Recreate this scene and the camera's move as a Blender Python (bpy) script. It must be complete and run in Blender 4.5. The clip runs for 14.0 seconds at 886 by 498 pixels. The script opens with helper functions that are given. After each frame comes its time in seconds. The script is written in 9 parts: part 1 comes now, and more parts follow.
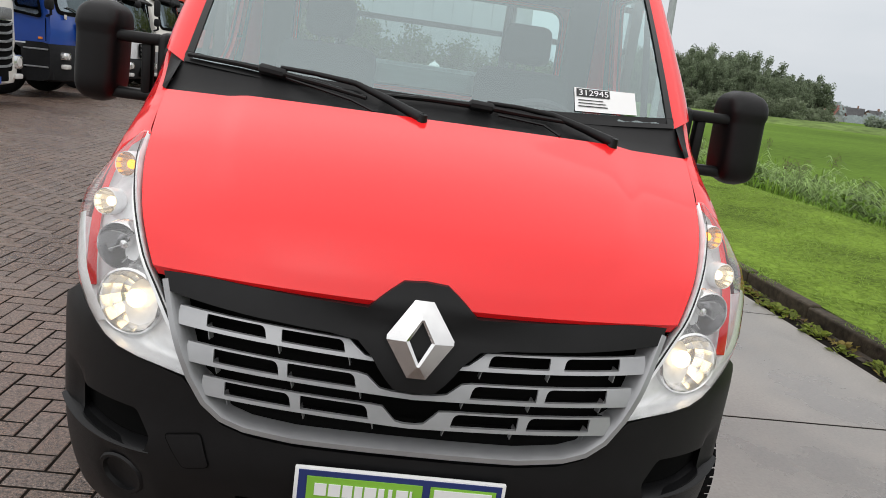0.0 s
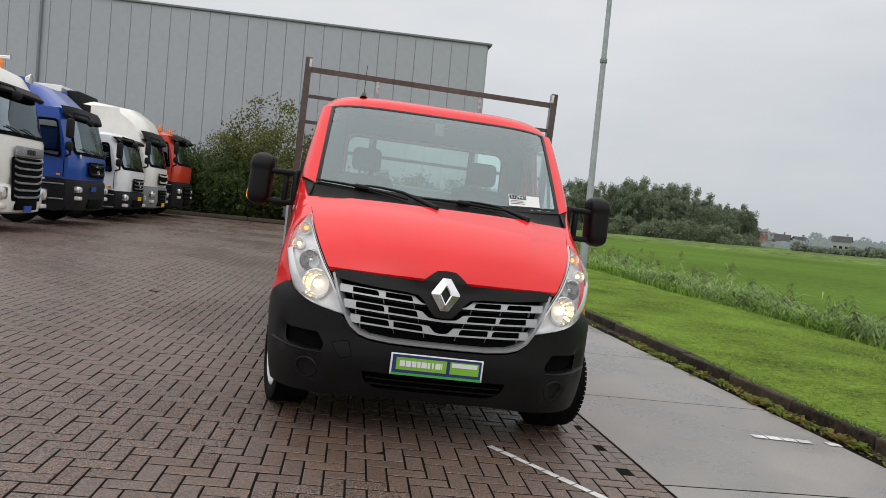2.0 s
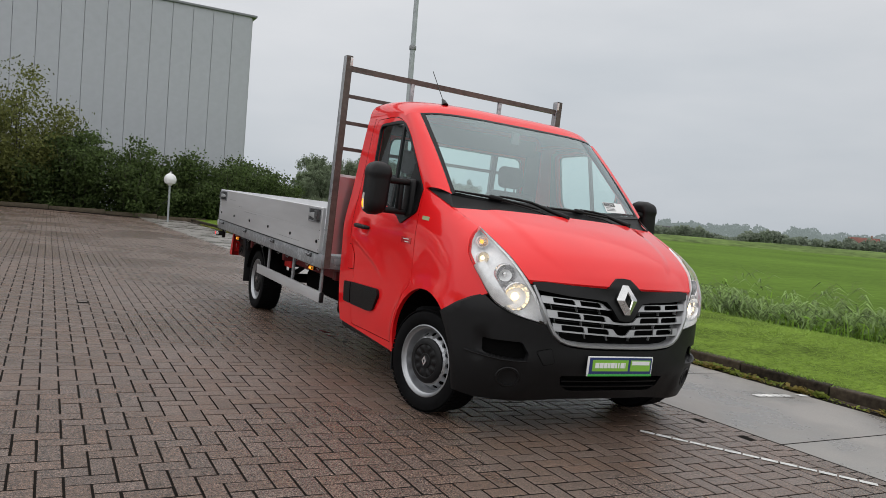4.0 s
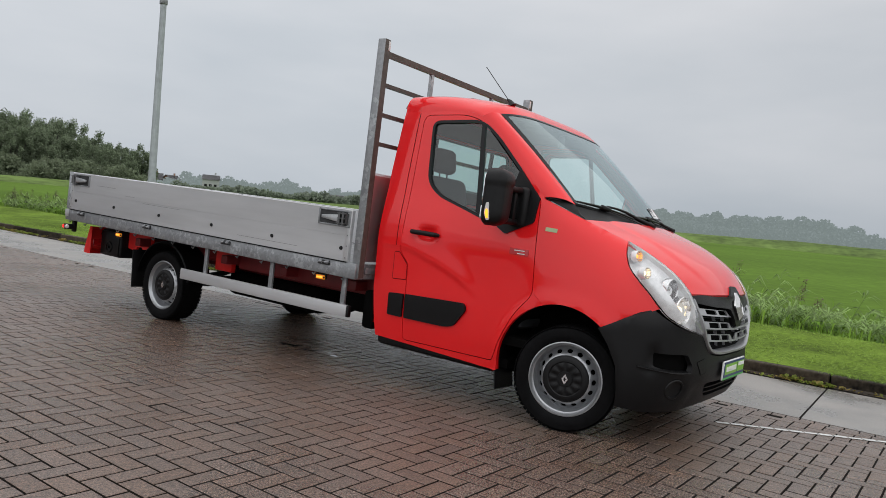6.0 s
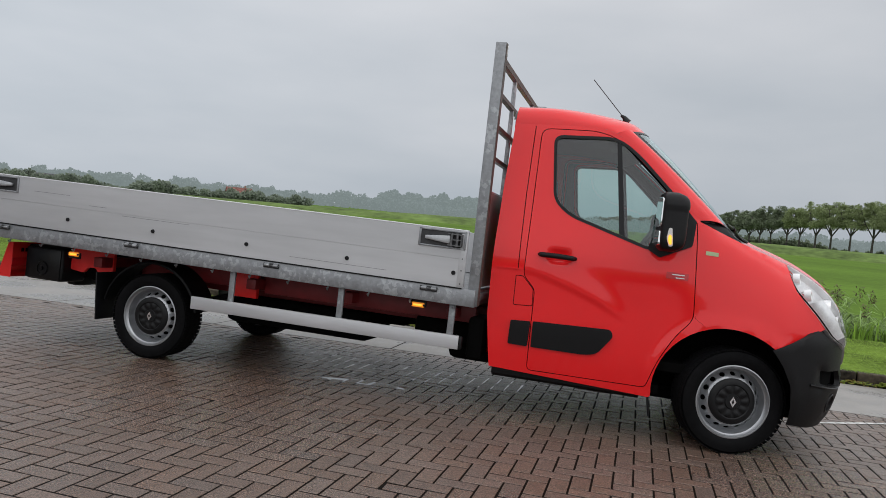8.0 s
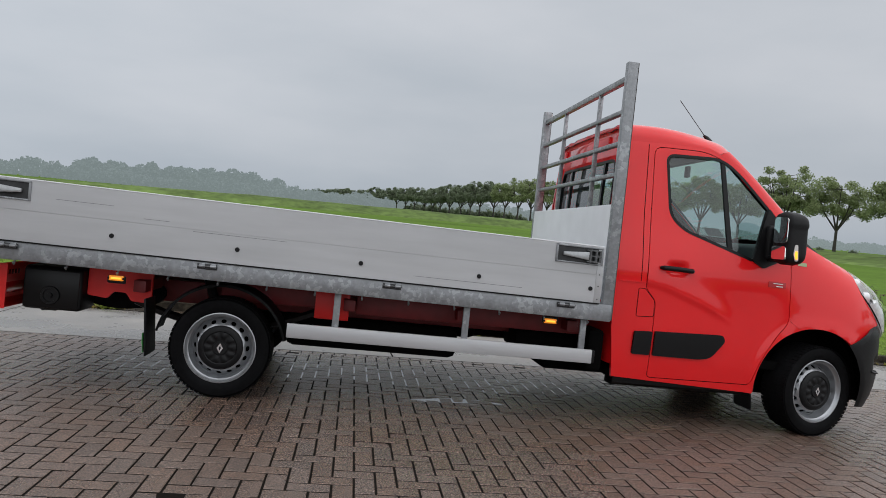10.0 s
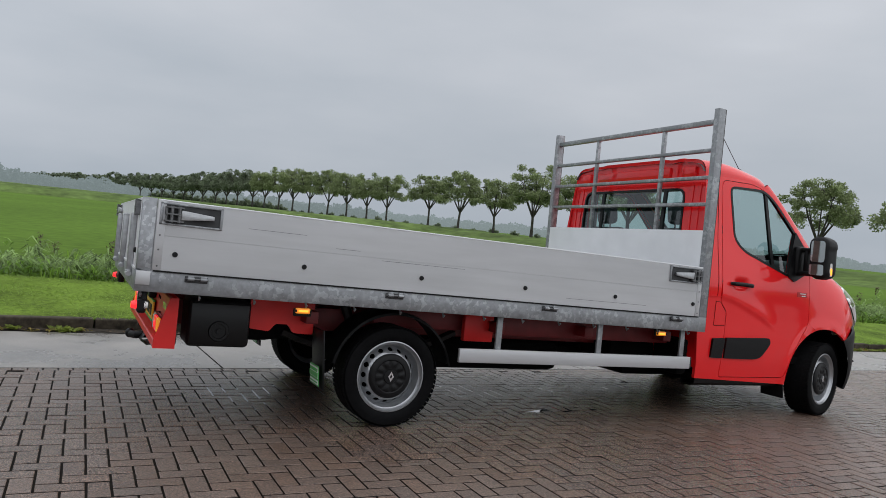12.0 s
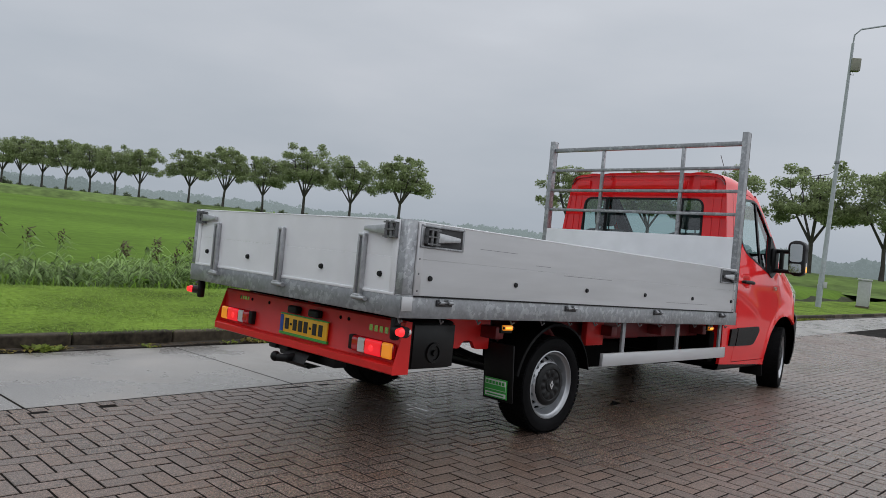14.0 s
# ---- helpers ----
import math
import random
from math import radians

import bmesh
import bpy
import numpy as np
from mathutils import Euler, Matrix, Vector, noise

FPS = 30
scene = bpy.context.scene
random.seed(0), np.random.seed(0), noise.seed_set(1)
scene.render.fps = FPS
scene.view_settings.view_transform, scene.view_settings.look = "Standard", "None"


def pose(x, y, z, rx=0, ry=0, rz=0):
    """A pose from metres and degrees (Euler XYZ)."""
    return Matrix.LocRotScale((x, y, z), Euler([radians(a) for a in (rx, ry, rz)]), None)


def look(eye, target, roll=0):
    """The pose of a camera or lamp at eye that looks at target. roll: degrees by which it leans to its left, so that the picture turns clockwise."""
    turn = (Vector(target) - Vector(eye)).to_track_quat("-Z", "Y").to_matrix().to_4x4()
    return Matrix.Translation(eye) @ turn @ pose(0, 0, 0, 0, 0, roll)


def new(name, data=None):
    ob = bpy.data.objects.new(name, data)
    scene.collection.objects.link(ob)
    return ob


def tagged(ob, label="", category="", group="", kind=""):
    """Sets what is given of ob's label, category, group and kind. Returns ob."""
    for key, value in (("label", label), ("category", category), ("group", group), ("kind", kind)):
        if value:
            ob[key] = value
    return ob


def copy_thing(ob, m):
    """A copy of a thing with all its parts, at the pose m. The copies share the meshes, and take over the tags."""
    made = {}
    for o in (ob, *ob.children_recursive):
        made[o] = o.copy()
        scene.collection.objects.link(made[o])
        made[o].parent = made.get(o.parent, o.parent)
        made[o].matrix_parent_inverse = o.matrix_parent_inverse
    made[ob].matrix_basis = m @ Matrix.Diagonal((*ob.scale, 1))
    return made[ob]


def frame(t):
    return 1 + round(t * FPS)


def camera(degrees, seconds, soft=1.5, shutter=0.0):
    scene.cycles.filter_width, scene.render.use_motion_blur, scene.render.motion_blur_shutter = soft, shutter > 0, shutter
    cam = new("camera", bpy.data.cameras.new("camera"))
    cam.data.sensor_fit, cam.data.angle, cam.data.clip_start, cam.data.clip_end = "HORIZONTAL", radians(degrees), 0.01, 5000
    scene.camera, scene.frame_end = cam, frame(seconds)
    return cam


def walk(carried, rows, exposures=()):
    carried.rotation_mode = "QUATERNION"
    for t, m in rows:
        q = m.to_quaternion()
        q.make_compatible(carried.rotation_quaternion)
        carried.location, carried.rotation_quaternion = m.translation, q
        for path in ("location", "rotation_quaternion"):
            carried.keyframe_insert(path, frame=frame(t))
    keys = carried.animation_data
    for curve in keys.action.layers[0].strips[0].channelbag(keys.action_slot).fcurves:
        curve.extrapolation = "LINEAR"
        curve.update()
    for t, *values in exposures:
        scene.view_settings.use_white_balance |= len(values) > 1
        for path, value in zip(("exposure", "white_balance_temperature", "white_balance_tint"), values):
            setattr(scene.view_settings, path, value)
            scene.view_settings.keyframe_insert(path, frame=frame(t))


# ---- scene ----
cam = camera(62.1, 14.0, 0.5)
PATH = [
    (0, (-0.121, -2.45, 1.565), (0.045, -0.516, 1.085), 8.1),
    (0.5, (-0.172, -3.199, 1.514), (0.003, -1.232, 1.197), 7.7),
    (1, (-0.21, -3.901, 1.473), (-0.044, -1.919, 1.26), 7.7),
    (1.5, (-0.299, -4.515, 1.444), (-0.128, -2.528, 1.291), 7.6),
    (2, (-0.587, -4.912, 1.421), (-0.33, -2.933, 1.303), 7.4),
    (2.5, (-1.203, -5.006, 1.356), (-0.786, -3.052, 1.258), 7.4),
    (3, (-1.957, -4.819, 1.302), (-1.365, -2.911, 1.216), 7.4),
    (3.2, (-2.232, -4.755, 1.322), (-1.569, -2.87, 1.234), 7.2),
    (5.3, (-4.689, -2.884, 1.258), (-3.254, -1.493, 1.185), 7.1),
    (5.5, (-4.86, -2.659, 1.219), (-3.363, -1.335, 1.151), 7.1),
    (6, (-5.278, -2.016, 1.236), (-3.65, -0.856, 1.166), 7.0),
    (6.5, (-5.612, -1.373, 1.215), (-3.873, -0.386, 1.156), 7.0),
    (7, (-5.825, -0.66, 1.235), (-4.002, 0.161, 1.178), 6.8),
    (7.5, (-5.946, -0.044, 1.205), (-4.063, 0.631, 1.164), 6.6),
    (8, (-6.049, 0.675, 1.2), (-4.115, 1.183, 1.163), 6.5),
    (8.2, (-6.08, 0.955, 1.198), (-4.128, 1.39, 1.162), 6.45),
    (10.3, (-6.071, 3.99, 1.187), (-4.104, 3.628, 1.165), 6.0),
    (10.5, (-6.034, 4.282, 1.167), (-4.081, 3.852, 1.151), 6.0),
    (11, (-5.912, 4.961, 1.164), (-3.995, 4.391, 1.157), 5.9),
    (11.5, (-5.766, 5.634, 1.158), (-3.905, 4.902, 1.16), 5.8),
    (12, (-5.505, 6.292, 1.153), (-3.715, 5.401, 1.165), 5.8),
    (12.5, (-5.264, 6.951, 1.142), (-3.555, 5.911, 1.164), 5.6),
    (13, (-4.874, 7.56, 1.137), (-3.251, 6.392, 1.164), 5.5),
    (13.5, (-4.472, 8.123, 1.118), (-2.945, 6.832, 1.144), 5.4),
    (14, (-3.979, 8.595, 1.125), (-2.581, 7.165, 1.143), 5.4),
]
EXPOSURES = [(0, 0.68, 6560, 10), (0.5, 0.60, 6560, 10), (1, 0.53, 6560, 10), (2, 0.46, 6540, 10), (3.2, 0.41, 6520, 10), (6.5, 0.41, 6400, 10), (8.2, 0.40, 6350, 10), (11, 0.38, 6240, 10), (14, 0.33, 6170, 10)]
TILT = pose(0, 0, 0, 0.91, 2.0, 0)
walk(cam, [(t, TILT @ look(eye, target, roll)) for t, eye, target, roll in PATH], EXPOSURES)

# ---- world and sun: an overcast, rainy day ----
world = bpy.data.worlds.new("overcast_sky")
scene.world = world
world.use_nodes = True
wt = world.node_tree
wt.nodes.clear()
w_out = wt.nodes.new("ShaderNodeOutputWorld")
w_bg = wt.nodes.new("ShaderNodeBackground")
w_sky = wt.nodes.new("ShaderNodeTexSky")
w_sky.sky_type = "NISHITA"
w_sky.sun_disc = False
w_sky.sun_elevation = radians(48)
w_sky.sun_rotation = radians(200)
w_sky.dust_density = 6.0
w_hs = wt.nodes.new("ShaderNodeHueSaturation")
w_hs.inputs["Saturation"].default_value = 0.12
w_hs.inputs["Value"].default_value = 0.07
wt.links.new(w_sky.outputs[0], w_hs.inputs["Color"])
w_co = wt.nodes.new("ShaderNodeTexCoord")
w_sep = wt.nodes.new("ShaderNodeSeparateXYZ")
wt.links.new(w_co.outputs["Generated"], w_sep.inputs[0])
w_no = wt.nodes.new("ShaderNodeTexNoise")
w_no.inputs["Scale"].default_value = 2.3
w_no.inputs["Detail"].default_value = 5.0
w_map = wt.nodes.new("ShaderNodeMapping")
w_map.inputs["Scale"].default_value = (1, 1, 3.5)
wt.links.new(w_co.outputs["Generated"], w_map.inputs[0])
wt.links.new(w_map.outputs[0], w_no.inputs["Vector"])
w_add = wt.nodes.new("ShaderNodeMath")
w_add.operation = "MULTIPLY_ADD"
w_add.inputs[1].default_value = 0.62
wt.links.new(w_no.outputs[0], w_add.inputs[0])
w_low = wt.nodes.new("ShaderNodeMath")
w_low.operation = "SUBTRACT"
w_low.inputs[1].default_value = 0.14
wt.links.new(w_sep.outputs[2], w_low.inputs[0])
wt.links.new(w_low.outputs[0], w_add.inputs[2])
w_ramp = wt.nodes.new("ShaderNodeValToRGB")
w_ramp.color_ramp.elements[0].position = 0.10
w_ramp.color_ramp.elements[0].color = (0.415, 0.455, 0.495, 1)
w_ramp.color_ramp.elements[1].position = 0.50
w_ramp.color_ramp.elements[1].color = (0.59, 0.605, 0.63, 1)
el = w_ramp.color_ramp.elements.new(1.0)
el.color = (0.86, 0.87, 0.89, 1)
wt.links.new(w_add.outputs[0], w_ramp.inputs[0])
w_mix = wt.nodes.new("ShaderNodeMixRGB")
w_mix.inputs[0].default_value = 0.85
wt.links.new(w_hs.outputs[0], w_mix.inputs[1])
wt.links.new(w_ramp.outputs[0], w_mix.inputs[2])
# the cloud is a little thicker to the south-east
w_dot = wt.nodes.new("ShaderNodeVectorMath")
w_dot.operation = "DOT_PRODUCT"
w_dot.inputs[1].default_value = (0.707, -0.707, 0)
wt.links.new(w_co.outputs["Generated"], w_dot.inputs[0])
w_thick = wt.nodes.new("ShaderNodeMapRange")
w_thick.inputs["To Min"].default_value = 1.0
w_thick.inputs["To Max"].default_value = 0.81
wt.links.new(w_dot.outputs["Value"], w_thick.inputs[0])
w_sc = wt.nodes.new("ShaderNodeVectorMath")
w_sc.operation = "SCALE"
wt.links.new(w_mix.outputs[0], w_sc.inputs[0])
wt.links.new(w_thick.outputs[0], w_sc.inputs["Scale"])
wt.links.new(w_sc.outputs[0], w_bg.inputs[0])
w_bg.inputs[1].default_value = 1.0
wt.links.new(w_bg.outputs[0], w_out.inputs[0])

sun_data = bpy.data.lights.new("sun", "SUN")
sun_data.energy = 0.7
sun_data.angle = radians(175)
sun_data.color = (1.0, 0.97, 0.93)
sun = new("sun", sun_data)
sun.matrix_world = look((-8, -14, 22), (0, 2, 0))

# ---- materials ----
def mat(name, base, rough=0.5, metal=0.0, var=0.12, scale=8.0, big=0.6, bump=0.0, bscale=60.0, spec=0.5, coat=0.0, island=0.0, objrand=0.0, rvar=0.0, stretch=(1, 1, 1), emit=0.0, emit_col=None):
    m = bpy.data.materials.new(name)
    m.use_nodes = True
    nt = m.node_tree
    b = nt.nodes["Principled BSDF"]
    L = nt.links.new
    co = nt.nodes.new("ShaderNodeTexCoord")
    mp = nt.nodes.new("ShaderNodeMapping")
    mp.inputs["Scale"].default_value = stretch
    L(co.outputs["Object"], mp.inputs[0])
    n1 = nt.nodes.new("ShaderNodeTexNoise")
    n1.inputs["Scale"].default_value = scale
    n1.inputs["Detail"].default_value = 6
    L(mp.outputs[0], n1.inputs["Vector"])
    n2 = nt.nodes.new("ShaderNodeTexNoise")
    n2.inputs["Scale"].default_value = big
    n2.inputs["Detail"].default_value = 3
    L(mp.outputs[0], n2.inputs["Vector"])
    ad = nt.nodes.new("ShaderNodeMath")
    ad.operation = "ADD"
    L(n1.outputs[0], ad.inputs[0])
    L(n2.outputs[0], ad.inputs[1])
    val = ad.outputs[0]
    for amount, node, sock in ((island, "ShaderNodeNewGeometry", "Random Per Island"), (objrand, "ShaderNodeObjectInfo", "Random")):
        if amount:
            g = nt.nodes.new(node)
            ma = nt.nodes.new("ShaderNodeMath")
            ma.operation = "MULTIPLY_ADD"
            ma.inputs[1].default_value = amount
            L(g.outputs[sock], ma.inputs[0])
            L(val, ma.inputs[2])
            sb = nt.nodes.new("ShaderNodeMath")
            sb.operation = "SUBTRACT"
            sb.inputs[1].default_value = amount / 2
            L(ma.outputs[0], sb.inputs[0])
            val = sb.outputs[0]
    mr = nt.nodes.new("ShaderNodeMapRange")
    mr.inputs["From Min"].default_value = 0.5
    mr.inputs["From Max"].default_value = 1.5
    mr.inputs["To Min"].default_value = 1 - 2 * var
    mr.inputs["To Max"].default_value = 1 + 2 * var
    mr.clamp = False
    L(val, mr.inputs[0])
    mx = nt.nodes.new("ShaderNodeVectorMath")
    mx.operation = "SCALE"
    mx.inputs[0].default_value = base[:3]
    L(mr.outputs[0], mx.inputs["Scale"])
    L(mx.outputs[0], b.inputs["Base Color"])
    b.inputs["Roughness"].default_value = rough
    b.inputs["Metallic"].default_value = metal
    b.inputs["Specular IOR Level"].default_value = spec
    b.inputs["Coat Weight"].default_value = coat
    b.inputs["Coat Roughness"].default_value = 0.09
    if rvar:
        rr = nt.nodes.new("ShaderNodeMapRange")
        rr.inputs["From Min"].default_value = 0.35
        rr.inputs["From Max"].default_value = 0.65
        rr.inputs["To Min"].default_value = max(0.02, rough - rvar)
        rr.inputs["To Max"].default_value = min(1, rough + rvar)
        L(n2.outputs[0], rr.inputs[0])
        L(rr.outputs[0], b.inputs["Roughness"])
    if bump:
        n3 = nt.nodes.new("ShaderNodeTexNoise")
        n3.inputs["Scale"].default_value = bscale
        n3.inputs["Detail"].default_value = 4
        L(mp.outputs[0], n3.inputs["Vector"])
        bp = nt.nodes.new("ShaderNodeBump")
        bp.inputs["Strength"].default_value = bump
        bp.inputs["Distance"].default_value = 0.01
        L(n3.outputs[0], bp.inputs["Height"])
        L(bp.outputs[0], b.inputs["Normal"])
    if emit:
        b.inputs["Emission Color"].default_value = (*(emit_col or base)[:3], 1)
        b.inputs["Emission Strength"].default_value = emit
    return m


def glass_mat(name, tint, rough=0.0, ior=1.45, clear=0.85, gloss=(1, 1, 1)):
    """Thin glass: clear with a glossy share from Fresnel."""
    m = bpy.data.materials.new(name)
    m.use_nodes = True
    nt = m.node_tree
    nt.nodes.clear()
    out = nt.nodes.new("ShaderNodeOutputMaterial")
    tr = nt.nodes.new("ShaderNodeBsdfTransparent")
    tr.inputs[0].default_value = (*[c * clear for c in tint], 1)
    gl = nt.nodes.new("ShaderNodeBsdfGlossy")
    gl.inputs["Roughness"].default_value = rough
    gl.inputs[0].default_value = (*gloss, 1)
    lw = nt.nodes.new("ShaderNodeLayerWeight")
    lw.inputs[0].default_value = 0.5
    pw = nt.nodes.new("ShaderNodeMath")
    pw.operation = "POWER"
    pw.inputs[1].default_value = 4.0
    nt.links.new(lw.outputs["Facing"], pw.inputs[0])
    f0 = 2 * ((ior - 1) / (ior + 1)) ** 2
    fr = nt.nodes.new("ShaderNodeMath")
    fr.operation = "MULTIPLY_ADD"
    fr.inputs[1].default_value = 0.95 - f0
    fr.inputs[2].default_value = f0
    nt.links.new(pw.outputs[0], fr.inputs[0])
    mx = nt.nodes.new("ShaderNodeMixShader")
    nt.links.new(fr.outputs[0], mx.inputs[0])
    nt.links.new(tr.outputs[0], mx.inputs[1])
    nt.links.new(gl.outputs[0], mx.inputs[2])
    nt.links.new(mx.outputs[0], out.inputs[0])
    return m


RED = mat("red_car_paint", (0.84, 0.010, 0.013), 0.5, 0, 0.03, 3, 0.7, coat=0.92, spec=0.12)
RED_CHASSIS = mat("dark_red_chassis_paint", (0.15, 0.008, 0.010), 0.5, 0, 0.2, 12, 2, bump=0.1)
RED_BEAM = mat("red_beam_paint", (0.70, 0.02, 0.018), 0.4, 0, 0.08, 9, 2, spec=0.4)
RED.node_tree.nodes["Principled BSDF"].inputs["Coat Roughness"].default_value = 0.06
BLACK_PLASTIC = mat("black_plastic", (0.0050, 0.0050, 0.0056), 0.46, 0, 0.15, 30, 3, bump=0.10, bscale=700, spec=0.27)
BLACK_GLOSS = mat("black_trim", (0.004, 0.004, 0.0045), 0.32, 0, 0.1, 20, 2, spec=0.3)
# near-black colour that stands for the shadow in gaps and hollows
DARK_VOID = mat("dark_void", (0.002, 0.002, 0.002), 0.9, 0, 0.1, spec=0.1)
RUBBER = mat("tyre_rubber", (0.0045, 0.0045, 0.005), 0.72, 0, 0.3, 25, 3, bump=0.15, bscale=200, spec=0.09)
STEEL_RIM = mat("silver_steel_wheel", (0.40, 0.41, 0.425), 0.38, 0.75, 0.08, 12, 2)
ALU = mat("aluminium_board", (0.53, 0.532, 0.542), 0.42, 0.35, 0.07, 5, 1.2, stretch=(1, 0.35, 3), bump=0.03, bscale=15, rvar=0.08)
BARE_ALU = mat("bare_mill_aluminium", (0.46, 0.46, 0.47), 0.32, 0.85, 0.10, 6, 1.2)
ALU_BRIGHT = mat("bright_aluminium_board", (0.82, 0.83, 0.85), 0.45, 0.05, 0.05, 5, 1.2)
GALV = mat("galvanised_steel", (0.29, 0.30, 0.312), 0.48, 0.5, 0.16, 38, 12, bump=0.08, bscale=80, rvar=0.12)


def spangle(m, light, scale):
    """Sharp pale zinc flakes over the dull coat."""
    nt = m.node_tree
    b = nt.nodes["Principled BSDF"]
    L = nt.links.new
    co = nt.nodes.new("ShaderNodeTexCoord")
    wob = nt.nodes.new("ShaderNodeTexNoise")
    wob.inputs["Scale"].default_value = scale * 1.6
    mixv = nt.nodes.new("ShaderNodeVectorMath")
    mixv.operation = "MULTIPLY_ADD"
    mixv.inputs[1].default_value = (0.03, 0.03, 0.03)
    L(co.outputs["Object"], wob.inputs["Vector"])
    L(wob.outputs["Color"], mixv.inputs[0])
    L(co.outputs["Object"], mixv.inputs[2])
    vo = nt.nodes.new("ShaderNodeTexVoronoi")
    vo.inputs["Scale"].default_value = scale
    L(mixv.outputs[0], vo.inputs["Vector"])
    sep = nt.nodes.new("ShaderNodeSeparateColor")
    L(vo.outputs["Color"], sep.inputs[0])
    patch = nt.nodes.new("ShaderNodeTexNoise")
    patch.inputs["Scale"].default_value = 4.5
    L(co.outputs["Object"], patch.inputs["Vector"])
    ad = nt.nodes.new("ShaderNodeMath")
    ad.operation = "MULTIPLY_ADD"
    ad.inputs[1].default_value = 2.2
    L(patch.outputs[0], ad.inputs[0])
    L(sep.outputs[0], ad.inputs[2])
    mr = nt.nodes.new("ShaderNodeMapRange")
    mr.inputs["From Min"].default_value = 1.86
    mr.inputs["From Max"].default_value = 1.98
    mr.inputs["To Min"].default_value = 0.95
    mr.inputs["To Max"].default_value = light
    L(ad.outputs[0], mr.inputs[0])
    sc = nt.nodes.new("ShaderNodeVectorMath")
    sc.operation = "SCALE"
    L(b.inputs["Base Color"].links[0].from_socket, sc.inputs[0])
    L(mr.outputs[0], sc.inputs["Scale"])
    L(sc.outputs[0], b.inputs["Base Color"])


spangle(GALV, 1.3, 34)
GALV_DARK = mat("weathered_galvanised_steel", (0.22, 0.225, 0.23), 0.55, 0.5, 0.25, 25, 6, bump=0.1)
CHROME = mat("chrome", (0.8, 0.81, 0.83), 0.1, 1.0, 0.02)
SATIN_CHROME = mat("satin_chrome", (0.66, 0.66, 0.66), 0.15, 1.0, 0.12, 12, 3)
SILVER = mat("silver_grille_paint", (0.36, 0.365, 0.375), 0.40, 0.6, 0.06, 20, 3)
REFLECTOR = mat("lamp_reflector", (0.8, 0.8, 0.8), 0.18, 0.9, 0.05)
LAMP_GREY = mat("lamp_grey_housing", (0.88, 0.89, 0.90), 0.20, 0.15, 0.10, 30, 6)
DULL_DISH = mat("grey_lamp_dish", (0.46, 0.46, 0.47), 0.16, 0.85, 0.05)
GLASS = glass_mat("window_glass", (0.78, 0.95, 0.92), 0.0, 1.5, 0.84)
WS_GLASS = glass_mat("windscreen_glass", (0.84, 0.97, 0.97), 0.0, 1.95, 0.94, (0.86, 0.98, 1.0))
LENS = glass_mat("clear_lens", (1, 1, 1), 0.03, 1.45, 0.97)
WARM_BULB = mat("lit_headlamp_bulb", (1, 0.9, 0.7), 0.3, emit=1.5, emit_col=(1.0, 0.74, 0.40))
AMBER_LIT = mat("lit_amber_lamp", (0.9, 0.3, 0.02), 0.25, emit=1.3, emit_col=(1.0, 0.36, 0.03))
AMBER = mat("amber_lens", (0.85, 0.25, 0.03), 0.2, 0, 0.05, coat=0.5)
AMBER_GLOW = mat("glowing_amber_lens", (0.85, 0.25, 0.03), 0.2, emit=0.30, emit_col=(1.0, 0.36, 0.02))
RED_LENS = mat("red_lamp_lens", (0.55, 0.01, 0.015), 0.15, 0, 0.08, 40, coat=0.6)
RED_GLOW = mat("glowing_red_lens", (0.6, 0.02, 0.02), 0.2, emit=0.45, emit_col=(1.0, 0.015, 0.03))
RED_LIT = mat("lit_red_lamp", (0.45, 0.01, 0.01), 0.2, emit=0.9, emit_col=(1.0, 0.03, 0.035))
WHITE_LENS = mat("white_lamp_lens", (0.7, 0.68, 0.66), 0.2, 0, 0.05, coat=0.4)
SEAT = mat("grey_seat_cloth", (0.045, 0.05, 0.055), 0.85, 0, 0.15, 60, 5, bump=0.1, bscale=300)
INTERIOR = mat("grey_interior_plastic", (0.032, 0.035, 0.038), 0.6, 0, 0.1, 20, 3)
HEADLINER = mat("light_grey_headlining", (0.14, 0.145, 0.145), 0.8, 0, 0.06, 20, 3)
MIRROR = mat("mirror_glass", (0.8, 0.82, 0.82), 0.02, 1.0, 0.01)
WHITE_CARD = mat("white_card", (0.8, 0.8, 0.8), 0.6, 0, 0.02)
INK = mat("black_ink", (0.02, 0.02, 0.02), 0.6, 0, 0.02)
GREEN_SIGN = mat("lime_green_plate", (0.22, 0.48, 0.05), 0.35, 0, 0.05)
GREEN_STRIP = mat("green_strip", (0.06, 0.42, 0.07), 0.35, 0, 0.05)
NAVY = mat("navy_plate_border", (0.02, 0.035, 0.15), 0.35, 0, 0.05)
YELLOW_PLATE = mat("yellow_number_plate", (0.92, 0.52, 0.02), 0.4, 0, 0.05)
BLUE_BAND = mat("blue_plate_band", (0.02, 0.08, 0.4), 0.4, 0, 0.05)
GALV_BROWN = mat("dark_brown_steel", (0.10, 0.085, 0.075), 0.6, 0.3, 0.25, 25, 6, bump=0.1)


